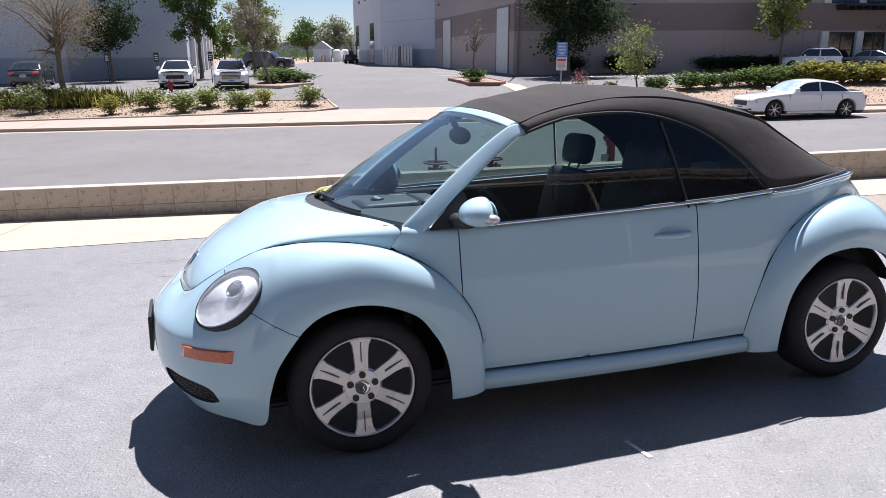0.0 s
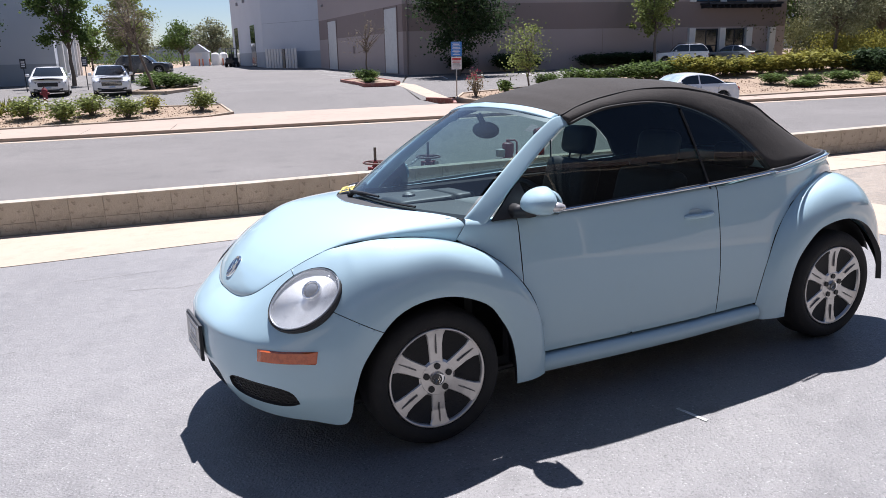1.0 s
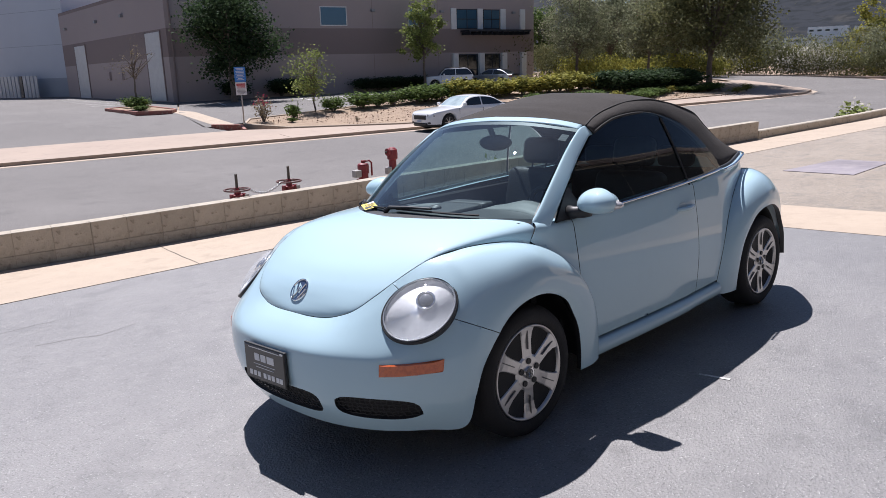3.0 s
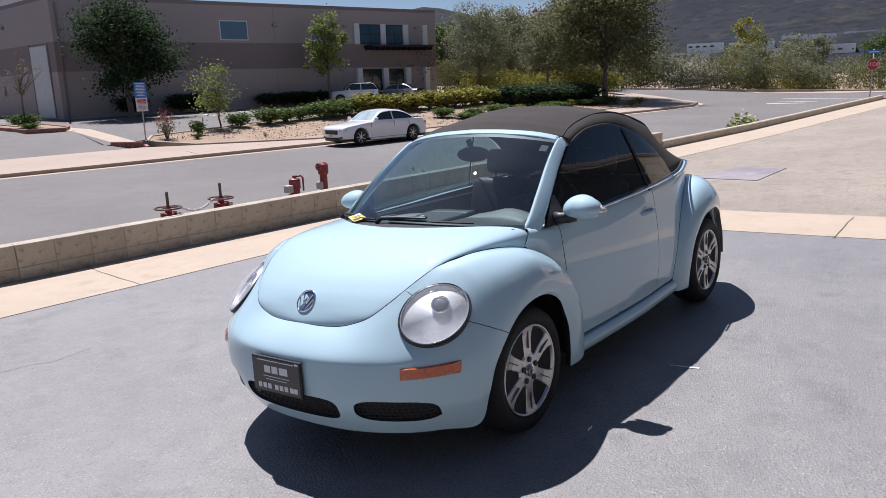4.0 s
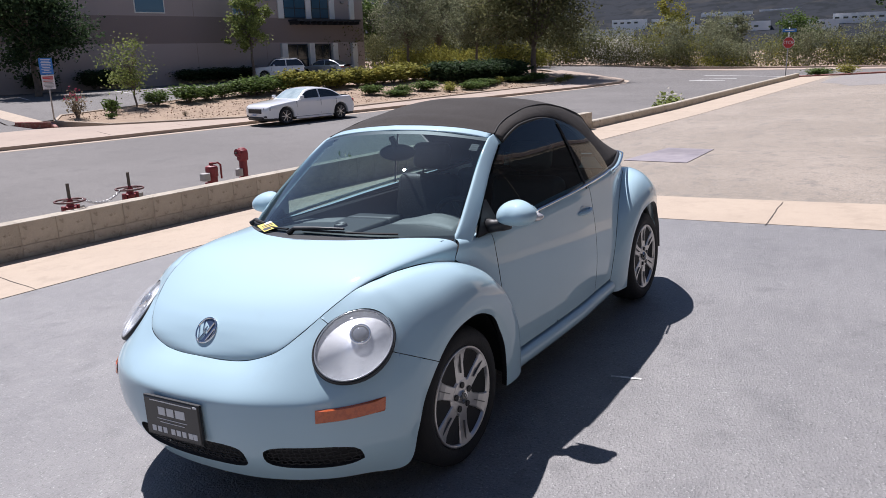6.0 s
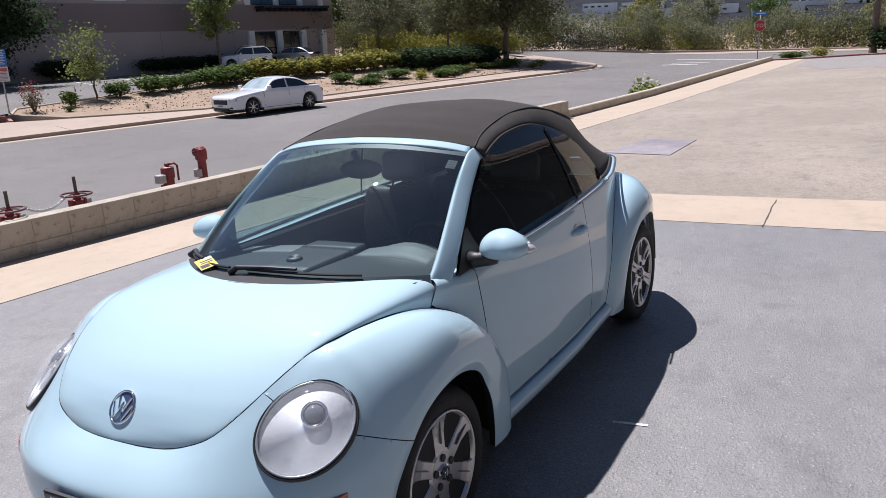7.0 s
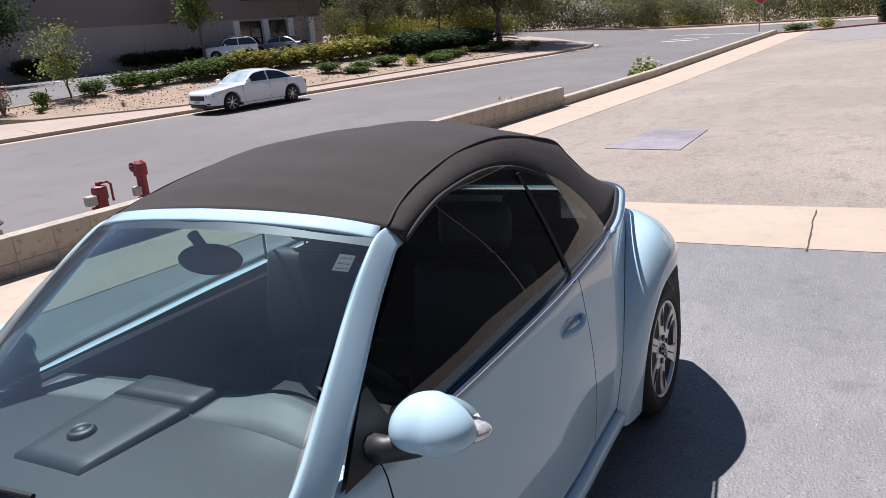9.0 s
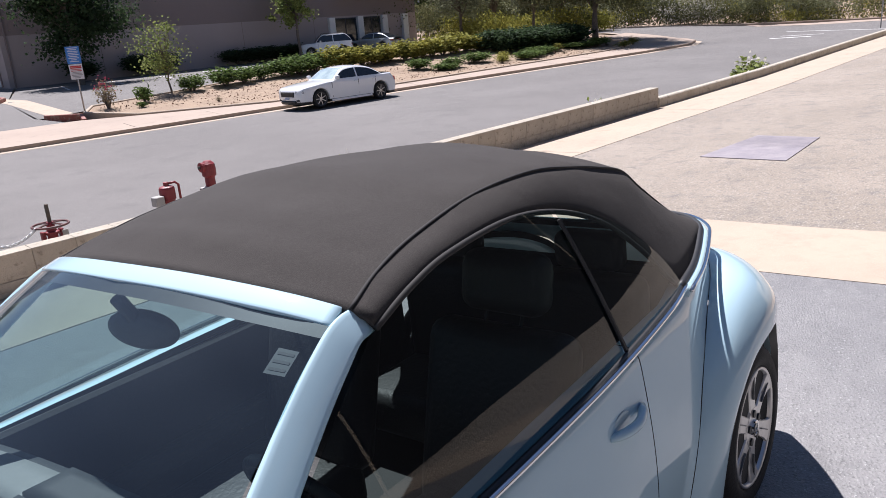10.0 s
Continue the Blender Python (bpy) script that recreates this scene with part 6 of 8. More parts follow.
def valve(x, y, top):
    ob = tagged(new("handwheel_valve"), "red fire valve with an iron handwheel and bare stem", "valve", "fire valves")
    ob.matrix_basis = Matrix.Translation((x, y, street_floor(x, y)))
    z = top - ob.matrix_basis.translation.z
    part("stem", lathe(bmesh.new(), [(0.0, z - 0.26), (0.019, z - 0.26), (0.019, z - 0.006), (0.012, z), (0.0, z)], 14), STEM, ob)
    ring = bmesh.new()
    hub = z - 0.215
    pts = [(0.17 * math.cos(a), 0.17 * math.sin(a), hub) for a in np.linspace(0, 2 * math.pi, 33)]
    tube(ring, pts, 0.0115, 8, False)
    w = part("handwheel", ring, WHEEL_IRON, ob, smooth=True)
    for k in range(4):
        a = k * math.pi / 2 + 0.4
        part("spoke", tube(bmesh.new(), [(0.02 * math.cos(a), 0.02 * math.sin(a), hub + 0.012), (0.1 * math.cos(a), 0.1 * math.sin(a), hub + 0.012), (0.168 * math.cos(a), 0.168 * math.sin(a), hub)], 0.010, 6), WHEEL_IRON, w)
    part("hub", lathe(bmesh.new(), [(0.0, hub - 0.03), (0.035, hub - 0.03), (0.04, hub), (0.032, hub + 0.03), (0.0, hub + 0.03)], 16), VALVE_RED, w)
    part("yoke", lathe(bmesh.new(), [(0.0, 0.2), (0.055, 0.2), (0.05, hub - 0.1), (0.07, hub - 0.095), (0.072, hub - 0.07), (0.05, hub - 0.06), (0.04, hub - 0.03), (0.0, hub - 0.03)], 18), VALVE_RED, ob, smooth=False)
    part("valve_body", lathe(bmesh.new(), [(0.0, 0), (0.13, 0), (0.13, 0.03), (0.09, 0.05), (0.085, 0.18), (0.12, 0.2), (0.12, 0.23), (0.0, 0.23)], 20), VALVE_RED, ob)
    for k in range(2):
        s = -1 if k else 1
        part("bracket", box(s * 0.09 - 0.018, s * 0.09 + 0.018, -0.03, 0.03, hub - 0.15, hub - 0.055, 0.006), VALVE_RED, ob)
    part("tag_plate", box(0.06, 0.12, -0.1, -0.09, hub - 0.14, hub - 0.06, 0.003), LABEL, ob)
    return ob


valve(2.22, 6.2, 0.48)
valve(3.03, 6.2, 0.50)
chain = tagged(new("chain"), "slack steel chain strung between the two valve wheels", "chain")
link = bmesh.new()
tube(link, [(0.026 * math.cos(a) * (1 if abs(math.cos(a)) > 0.1 else 1), 0.014 * math.sin(a), 0) for a in np.linspace(0, 2 * math.pi, 11)], 0.0042, 5, False)
link_me = part("link", link, material("galvanised_link", (0.6, 0.6, 0.6), 0.4, 0.6), chain, smooth=True)
for k in range(22):
    f = (k + 0.5) / 22
    p = Vector((2.37, 6.16, 0.262)).lerp(Vector((2.87, 6.16, 0.285)), f) - Vector((0, 0, 0.09 * 4 * f * (1 - f)))
    slope = -0.09 * 4 * (1 - 2 * f) / 0.5
    o = link_me if k == 0 else new("link", link_me.data)
    o.parent = chain
    o.matrix_basis = Matrix.Translation(p) @ Matrix.Rotation(-math.atan(slope), 4, "Y") @ Matrix.Rotation(math.pi / 2 * (k % 2) + 0.3, 4, "X")

x, y = 4.36, 6.2
z0 = street_floor(x, y)
ob = tagged(new("indicator_post"), "short red fire indicator post with a grey lock box", "fire post")
part("post", lathe(bmesh.new(), [(0.0, z0), (0.11, z0), (0.11, z0 + 0.04), (0.075, z0 + 0.06), (0.075, 0.24), (0.088, 0.25), (0.088, 0.37), (0.08, 0.39), (0.03, 0.41), (0.03, 0.445), (0.0, 0.45)], 22, Matrix.Translation((x, y, 0))), VALVE_RED, ob)
part("handle", tube(bmesh.new(), [(x + 0.02, y - 0.02, 0.43), (x + 0.09, y - 0.04, 0.435), (x + 0.125, y - 0.05, 0.4), (x + 0.125, y - 0.05, 0.2)], 0.014, 8), VALVE_RED, ob, smooth=True)
part("lock_box", box(x - 0.2, x - 0.09, y - 0.08, y + 0.03, 0.2, 0.31, 0.008), LABEL, ob, "weathered grey lock box")
part("bracket", box(x - 0.12, x + 0.05, y - 0.03, y + 0.03, 0.14, 0.17, 0.006), VALVE_RED, ob)
x, y = 4.91, 6.15
z0 = street_floor(x, y)
ob = tagged(new("fire_connection"), "tall red fire department connection with a side outlet", "fire post")
part("post", lathe(bmesh.new(), [(0.0, z0), (0.1, z0), (0.1, z0 + 0.04), (0.06, z0 + 0.06), (0.06, 0.40), (0.082, 0.42), (0.085, 0.5), (0.078, 0.56), (0.04, 0.595), (0.0, 0.6)], 22, Matrix.Translation((x, y, 0))), VALVE_RED, ob)
part("outlet", lathe(bmesh.new(), [(0.0, 0.0), (0.05, 0.0), (0.05, 0.07), (0.058, 0.075), (0.058, 0.105), (0.0, 0.11)], 16, Matrix.Translation((x, y, 0.53)) @ Matrix.Rotation(-math.pi / 2, 4, "Y")), VALVE_RED, ob)
part("outlet_nut", box(x - 0.135, x - 0.105, y - 0.015, y + 0.015, 0.515, 0.545, 0.004), STEM, ob)
part("collar", lathe(bmesh.new(), [(0.061, 0.12), (0.08, 0.12), (0.08, 0.16), (0.061, 0.16)], 18, Matrix.Translation((x, y, 0))), VALVE_RED, ob)
part("lock_box", box(x - 0.16, x - 0.07, y - 0.07, y + 0.01, 0.19, 0.3, 0.008), LABEL, ob, "weathered grey lock box")


def hydrant(u, v):
    ob = tagged(new("fire_hydrant"), "small red fire hydrant beside the planting bed", "hydrant")
    ob.matrix_basis = Matrix.Translation(at(u, v, 0.1))
    part("barrel", lathe(bmesh.new(), [(0.0, 0), (0.15, 0), (0.15, 0.04), (0.1, 0.06), (0.1, 0.45), (0.13, 0.46), (0.13, 0.5), (0.11, 0.56), (0.06, 0.63), (0.03, 0.64), (0.03, 0.69), (0.0, 0.69)], 20), VALVE_RED, ob)
    for s in (-1, 1):
        part("outlet", lathe(bmesh.new(), [(0.0, 0), (0.05, 0), (0.05, 0.15), (0.06, 0.15), (0.06, 0.19), (0.0, 0.2)], 14, Matrix.Translation((0, 0, 0.38)) @ Matrix.Rotation(s * math.pi / 2, 4, "Y")), VALVE_RED, ob)


hydrant(-6.9, 9.6)

# Signs.
SIGN_BLUE = material("sign_blue", (0.03, 0.17, 0.5), 0.45, spots=((3, 0.4, 0.7, (0.04, 0.2, 0.55), 0.5),))
SIGN_WHITE = material("sign_white", (0.62, 0.62, 0.64), 0.5, spots=((3, 0.4, 0.7, (0.55, 0.55, 0.57), 0.5),))
SIGN_RED = material("sign_red", (0.45, 0.03, 0.03), 0.45, spots=((3, 0.4, 0.7, (0.4, 0.03, 0.03), 0.5),))
POST = material("galvanised_post", (0.35, 0.36, 0.37), 0.45, 0.7, spots=((12, 0.4, 0.7, (0.27, 0.28, 0.29), 0.6),))


def plate(name, w, z0, z1, y, mat, parent, label="", depth=0.006):
    return part(name, box(-w / 2, w / 2, y - depth, y, z0, z1, 0.002), mat, parent, label)


ob = tagged(new("parking_sign"), "blue and white parking notice on a metal post", "sign")
ob.matrix_basis = Matrix.Translation(at(11.75, 6.2, 0.14)) @ Matrix.Rotation(radians(-14), 4, "Z")
part("post", tube(bmesh.new(), [(0, 0.02, -0.2), (0, 0.02, 2.42)], 0.03, 10), POST, ob, smooth=True)
p = plate("upper_panel", 0.5, 1.78, 2.42, -0.012, SIGN_BLUE, ob, "blue panel with white print")
for k in range(9):
    w = (0.36, 0.30, 0.38, 0.34, 0.39, 0.28, 0.37, 0.2, 0.33)[k]
    plate("print_bar", w, 2.35 - 0.062 * k, 2.375 - 0.062 * k, -0.0195, SIGN_WHITE, p, depth=0.001)
p = plate("lower_panel", 0.48, 1.2, 1.76, -0.012, SIGN_WHITE, ob, "white panel with red print")
for k in range(9):
    w = (0.4, 0.4, 0.34, 0.38, 0.3, 0.36, 0.39, 0.33, 0.2)[k]
    plate("print_bar", w, 1.66 - 0.052 * k, 1.685 - 0.052 * k + (0.02 if k < 2 else 0), -0.0195, SIGN_RED if k < 4 else GREY_METAL, p, depth=0.001)

ob = tagged(new("stop_sign"), "red octagonal stop sign below a blue street sign", "sign")
sp = at(55.7, -4.7)
ob.matrix_basis = Matrix.Translation(sp) @ Matrix.Rotation(radians(-67), 4, "Z")
part("post", tube(bmesh.new(), [(0, 0.03, -0.3), (0, 0.03, 3.2)], 0.035, 8), POST, ob, smooth=True)
for r, y, mat, nm in ((0.40, -0.012, SIGN_WHITE, "border"), (0.375, -0.018, SIGN_RED, "face")):
    bm = prism(bmesh.new(), [(r * math.cos(a), r * math.sin(a)) for a in (math.pi / 8 + k * math.pi / 4 for k in range(8))], 0, 0.008)
    bmesh.ops.transform(bm, matrix=Matrix.Translation((0, y + 0.008, 2.2)) @ Matrix.Rotation(math.pi / 2, 4, "X"), verts=bm.verts)
    face = part(nm, bm, mat, ob)
font = bpy.data.curves.new("sign_word", "FONT")
font.body, font.size, font.align_x, font.align_y, font.extrude = "STOP", 0.33, "CENTER", "CENTER", 0.001
font.materials.append(SIGN_WHITE)
word = new("word", font)
word.parent = face
word.matrix_basis = Matrix.Translation((0, -0.022, 2.2)) @ Matrix.Rotation(math.pi / 2, 4, "X")
p = plate("street_panel", 0.9, 2.9, 3.12, -0.01, SIGN_BLUE, ob, "blue street name panel")
plate("print_bar", 0.6, 2.98, 3.05, -0.018, SIGN_WHITE, p, depth=0.001)

bay_sign = None
for u in (-14.1, -11.05, -7.7):
    m = Matrix.Translation(at(u, 20.0)) @ Matrix.Rotation(radians(-14), 4, "Z")
    if bay_sign:
        copy_thing(bay_sign, m)
        continue
    bay_sign = tagged(new("bay_sign"), "small dark bay sign on a thin dark post", "sign", "bay signs")
    bay_sign.matrix_basis = m
    part("post", tube(bmesh.new(), [(0, 0.03, -0.2), (0, 0.03, 1.9)], 0.028, 8), DARK_STEEL, bay_sign)
    p = plate("panel", 0.32, 1.35, 1.9, -0.004, DARK_STEEL, bay_sign)
    for z in (1.46, 1.58, 1.7):
        plate("print_bar", 0.2, z, z + 0.06, -0.0115, SIGN_WHITE, p, depth=0.001)

# What stands at the end of the driveway.
shed = tagged(new("garden_shed"), "small pale shed with a pitched roof", "shed")
shed.matrix_basis = Matrix.Translation(at(-9.6, 90)) @ Matrix.Rotation(radians(-14), 4, "Z")
part("wall", box(-1.3, 1.3, -1.2, 1.2, -0.3, 2.0), STUCCO_WHITE, shed)
bm = prism(bmesh.new(), [(-1.55, 1.95), (1.55, 1.95), (0, 3.1)], -1.4, 1.4)
bmesh.ops.transform(bm, matrix=Matrix.Rotation(math.pi / 2, 4, "X"), verts=bm.verts)
part("roof", bm, STUCCO_GREY, shed)
part("door", box(-0.45, 0.45, -1.24, -1.2, 0, 1.8), STEEL_DOOR, shed)
ORANGE = material("orange_plastic", (0.62, 0.16, 0.05), 0.5, spots=((6, 0.45, 0.7, (0.5, 0.13, 0.05), 0.6),))
bollard = None
for u, v in ((-8.3, 82), (-7.6, 84), (-5.4, 80), (-8.9, 83)):
    m = Matrix.Translation(at(u, v))
    if bollard:
        copy_thing(bollard, m)
        continue
    bollard = tagged(new("bollard"), "slim orange plastic post on the driveway", "post", "orange posts")
    bollard.matrix_basis = m
    part("post", lathe(bmesh.new(), [(0.09, 0.0), (0.09, 0.95), (0.05, 1.02), (0.0, 1.03)], 12), ORANGE, bollard, smooth=True)
    part("base", lathe(bmesh.new(), [(0.2, -0.05), (0.2, 0.04), (0.1, 0.08), (0.0, 0.08)], 12), TRIM_BLACK, bollard)
for u, v in ((-7.2, 88), (-6.1, 89)):
    tank = tagged(new("white_tank"), "squat white plastic tank by the driveway", "tank", "white tanks")
    tank.matrix_basis = Matrix.Translation(at(u, v))
    part("vessel", lathe(bmesh.new(), [(0.55, -0.05), (0.6, 0.1), (0.6, 1.5), (0.45, 1.75), (0.15, 1.82), (0.0, 1.82)], 20), WHITE, tank, smooth=True)
    part("cap", lathe(bmesh.new(), [(0.16, 1.8), (0.16, 1.9), (0.0, 1.9)], 12), TRIM_BLACK, tank)
fork = tagged(new("fork_truck"), "dark fork truck parked by the warehouse", "fork truck")
fork.matrix_basis = Matrix.Translation(at(-3.0, 66)) @ Matrix.Rotation(radians(60), 4, "Z")
part("body", box(-0.9, 0.6, -0.5, 0.5, 0.3, 1.1, 0.08, seg=2), DARK_STEEL, fork)
part("counterweight", box(-1.15, -0.8, -0.48, 0.48, 0.35, 1.0, 0.1, seg=2), TRIM_BLACK, fork)
part("seat", box(-0.5, -0.05, -0.25, 0.25, 1.1, 1.5, 0.06, seg=2), TRIM_BLACK, fork)
part("roof", box(-0.75, 0.45, -0.5, 0.5, 2.1, 2.16, 0.02), DARK_STEEL, fork)
for x in (-0.7, 0.4):
    for y in (-0.46, 0.46):
        part("roof_post", tube(bmesh.new(), [(x, y, 1.0), (x, y, 2.12)], 0.03, 6), DARK_STEEL, fork)
        part("wheel", lathe(bmesh.new(), [(0.0, -0.1), (0.3, -0.1), (0.3, 0.1), (0.0, 0.1)], 20, Matrix.Translation((x * 1.3, y, 0.3)) @ Matrix.Rotation(math.pi / 2, 4, "X")), RUBBER, fork)
for y in (-0.32, 0.32):
    part("mast_rail", box(0.68, 0.78, y - 0.05, y + 0.05, 0.1, 2.6), DARK_STEEL, fork)
    part("fork", box(0.78, 1.8, y - 0.06, y + 0.06, 0.1, 0.15), DARK_STEEL, fork)

# ---- parked cars ----
CAR_WHITE = material("white_car_paint", (0.82, 0.82, 0.82), 0.3, coat=1.0, spots=((1.5, 0.4, 0.7, (0.77, 0.77, 0.77), 0.6),))
CAR_SILVER = material("silver_car_paint", (0.42, 0.43, 0.44), 0.32, 0.6, coat=1.0)
CAR_GREY = material("dark_grey_car_paint", (0.035, 0.037, 0.042), 0.3, coat=1.0, spots=((2, 0.4, 0.7, (0.045, 0.047, 0.052), 0.6),))
CAR_DARK = material("black_car_paint", (0.014, 0.015, 0.02), 0.3, coat=1.0)
SHADE = material("windscreen_with_sunshade", (0.50, 0.60, 0.61), 0.12, coat=1.0, spots=((2.5, 0.45, 0.65, (0.3, 0.38, 0.4), 0.7),))
TAIL_RED = material("red_lamp_lens", (0.35, 0.02, 0.02), 0.15, coat=1.0)
HEADLAMP = material("headlamp_glass", (0.55, 0.57, 0.6), 0.1, 0.3, coat=1.0, spots=((14, 0.45, 0.6, (0.12, 0.12, 0.13), 0.9),))


def road_wheel(parent, x, y, r, s, spokes):
    hub = new("wheel")
    hub.parent = parent
    hub.matrix_basis = Matrix.Translation((x, s * y, r)) @ Matrix.Rotation(math.pi / 2 if s < 0 else -math.pi / 2, 4, "X")
    q = r / 0.34
    part("tyre", lathe(bmesh.new(), [(0.24 * q, -0.2), (0.3 * q, -0.21), (0.335 * q, -0.18), (0.34 * q, -0.1), (0.335 * q, -0.03), (0.3 * q, 0.005), (0.25 * q, 0.0), (0.245 * q, -0.02)], 28), RUBBER, hub, smooth=True)
    part("rim", lathe(bmesh.new(), [(0.247 * q, -0.02), (0.246 * q, 0.0), (0.23 * q, -0.01), (0.22 * q, -0.1), (0.0, -0.1)], 28), ALLOY_DARK, hub)
    part("hub_cap", lathe(bmesh.new(), [(0.0, -0.04), (0.06, -0.04), (0.06, -0.012), (0.0, -0.008)], 14), ALLOY, hub)
    for k in range(spokes):
        bm = box(0.04, 0.235 * q, -0.017, 0.017, -0.04, -0.012, 0.006)
        part("spoke", bm, ALLOY, hub).matrix_basis = Matrix.Rotation((k + 0.5) * 2 * math.pi / spokes, 4, "Z")


def parked_car(name, label, place, turn, paint, size, roof, hood, belt, wheels, step=0.05, scale=1.0, shade=False, rails=False, boxy=0.0, grille=CHROME, spokes=7, group=""):
    """A car whose nose points along -x: size (length, width), the roof line and the bonnet and boot line as (x, z) knots, the belt
    height and wheels (front x, rear x, radius)."""
    long, wide = size
    ob = tagged(new(name), label, "car", group)
    RF, HD = curve(*zip(*roof)), curve(*zip(*hood))
    fx, rx, wr = wheels

    def side_y(x, z):
        end = np.clip((np.abs(x) - (long / 2 - 0.7)) / 0.7, 0, 1)
        low = np.clip((0.5 - z) / 0.35, 0, 1)
        return wide / 2 - (0.20 - 0.08 * boxy) * end ** 2 - 0.05 * low ** 2 - 0.03 * np.clip((z - 0.62) / 0.3, 0, 1) ** 2

    def green_y(z):
        return wide / 2 - 0.055 - (0.42 - 0.22 * boxy) * (z - belt)

    def shape(x, y, z):
        a = np.abs(y)
        end = long / 2 - 0.10 * np.clip((0.45 - z) / 0.25, 0, 1) - (0.16 - 0.1 * boxy) * np.clip((z - 0.6) / 0.3, 0, 1.2) ** 2 - 0.16 * (a / (wide / 2)) ** 3
        low = smax(smax(a - side_y(x, z), z - HD(x) + 0.05 * (a / (wide / 2)) ** 2, 0.07), smax(np.abs(x) - end, 0.19 - z, 0.04), 0.07)
        cab = smax(smax(a - green_y(z), z - RF(x) + 0.035 * (a / 0.6) ** 2, 0.07), belt - 0.12 - z, 0.02)
        f = smin(low, cab, 0.025)
        for mid in (fx, rx):
            hole = smax(np.hypot(x - mid, z - wr) - wr - 0.055, wide / 2 - 0.3 - a, 0.01)
            f = smax(f, -hole, 0.012)
        return f

    top = max(z for _, z in roof)
    bm = skin(*surface(shape, (-long / 2 - 0.1, -wide / 2 - 0.1, 0.1), (long / 2 + 0.1, wide / 2 + 0.1, top + 0.1), step))
    sill = lambda x, y, z: z - belt - 0.035
    under = lambda x, y, z: z - RF(x) + 0.105
    inner = lambda x, y, z: np.abs(y) - green_y(z) + 0.10
    high = lambda x, y, z: z - top + 0.055
    mid = (roof[1][0] + roof[-2][0]) / 2
    pb = mid - 0.05
    for fun in (sill, under, inner, high, lambda x, y, z: x - pb + 0.035, lambda x, y, z: x - pb - 0.035):
        cut(bm, fun)
    is_side = lambda x, y, z: (sill(x, y, z) > 0) & (under(x, y, z) < 0) & (inner(x, y, z) > 0) & (np.abs(x - pb) > 0.035)
    is_scr = lambda x, y, z: (sill(x, y, z) > 0) & (inner(x, y, z) < 0) & (high(x, y, z) < 0) & (z > RF(x) - 0.12)
    is_low = lambda x, y, z: (z < 0.3) | ((np.minimum(np.hypot(x - fx, z - wr), np.hypot(x - rx, z - wr)) < wr + 0.045) & (np.abs(y) < wide / 2 - 0.02))
    body = part("body", keep(bm, lambda x, y, z: ~is_side(x, y, z) & ~is_scr(x, y, z) & ~is_low(x, y, z)), paint, ob, smooth=True)
    part("underside", keep(bm, is_low), TRIM_BLACK, ob)
    for nm, test, mat in (("windscreen", lambda x, y, z: is_scr(x, y, z) & (x < mid), SHADE if shade else DARK_GLASS), ("rear_window", lambda x, y, z: is_scr(x, y, z) & (x > mid), DARK_GLASS)) + tuple(("side_window", (lambda s, g: lambda x, y, z: is_side(x, y, z) & (y * s > 0) & ((x - pb) * g > 0))(s, g), DARK_GLASS) for s in (-1, 1) for g in (-1, 1)):
        part(nm, keep(bm, test), mat, ob, smooth=True)
    bm.free()
    x0 = -long / 2
    for s in (-1, 1):
        lamp = box(x0 + 0.09, x0 + 0.4, s * (wide / 2 - 0.29) - 0.19, s * (wide / 2 - 0.29) + 0.19, 0.62, 0.74, 0.03)
        bmesh.ops.rotate(lamp, cent=(x0 + 0.2, s * (wide / 2 - 0.29), 0.66), matrix=Matrix.Rotation(-s * 0.42, 3, "Z"), verts=lamp.verts)
        part("headlamp", lamp, HEADLAMP, ob, smooth=False)
        tail = box(long / 2 - 0.3, long / 2 - 0.08, s * (wide / 2 - 0.27) - 0.17, s * (wide / 2 - 0.27) + 0.17, 0.72, 0.88, 0.03)
        bmesh.ops.rotate(tail, cent=(long / 2 - 0.15, s * (wide / 2 - 0.27), 0.8), matrix=Matrix.Rotation(s * 0.45, 3, "Z"), verts=tail.verts)
        part("tail_lamp", tail, TAIL_RED, ob)
        part("fog_lamp", box(x0 + 0.05, x0 + 0.2, s * (wide / 2 - 0.34) - 0.1, s * (wide / 2 - 0.34) + 0.1, 0.33, 0.41, 0.02), TRIM_BLACK, ob)
        mir = box(roof[0][0] + 0.38, roof[0][0] + 0.52, s * (wide / 2 + 0.06) - 0.09, s * (wide / 2 + 0.06) + 0.09, belt + 0.02, belt + 0.17, 0.04, seg=2)
        part("mirror", mir, paint, ob, smooth=True)
        for k, hx in enumerate((pb - 0.2, pb + 0.75)):
            part("door_handle", box(hx, hx + 0.2, s * (wide / 2 - 0.005) - 0.02, s * (wide / 2 - 0.005) + 0.02, belt - 0.13, belt - 0.10, 0.008), paint if paint is not CAR_DARK else CHROME, ob)
        for dx in (fx + wr + 0.22, pb + 0.02, rx - wr + 0.1):
            yy = s * (wide / 2 - 0.014)
            part("door_gap", box(dx - 0.006, dx + 0.006, yy - 0.012, yy + 0.012, 0.36, belt - 0.06), TRIM_BLACK, ob)
        part("side_trim", box(fx + wr + 0.15, rx - wr - 0.12, s * (wide / 2 - 0.035) - 0.03, s * (wide / 2 - 0.035) + 0.03, 0.2, 0.29, 0.015), TRIM_BLACK if boxy or paint is CAR_GREY else paint, ob)
        for wx in (fx, rx):
            road_wheel(ob, wx, wide / 2 - 0.035, wr, s, spokes)
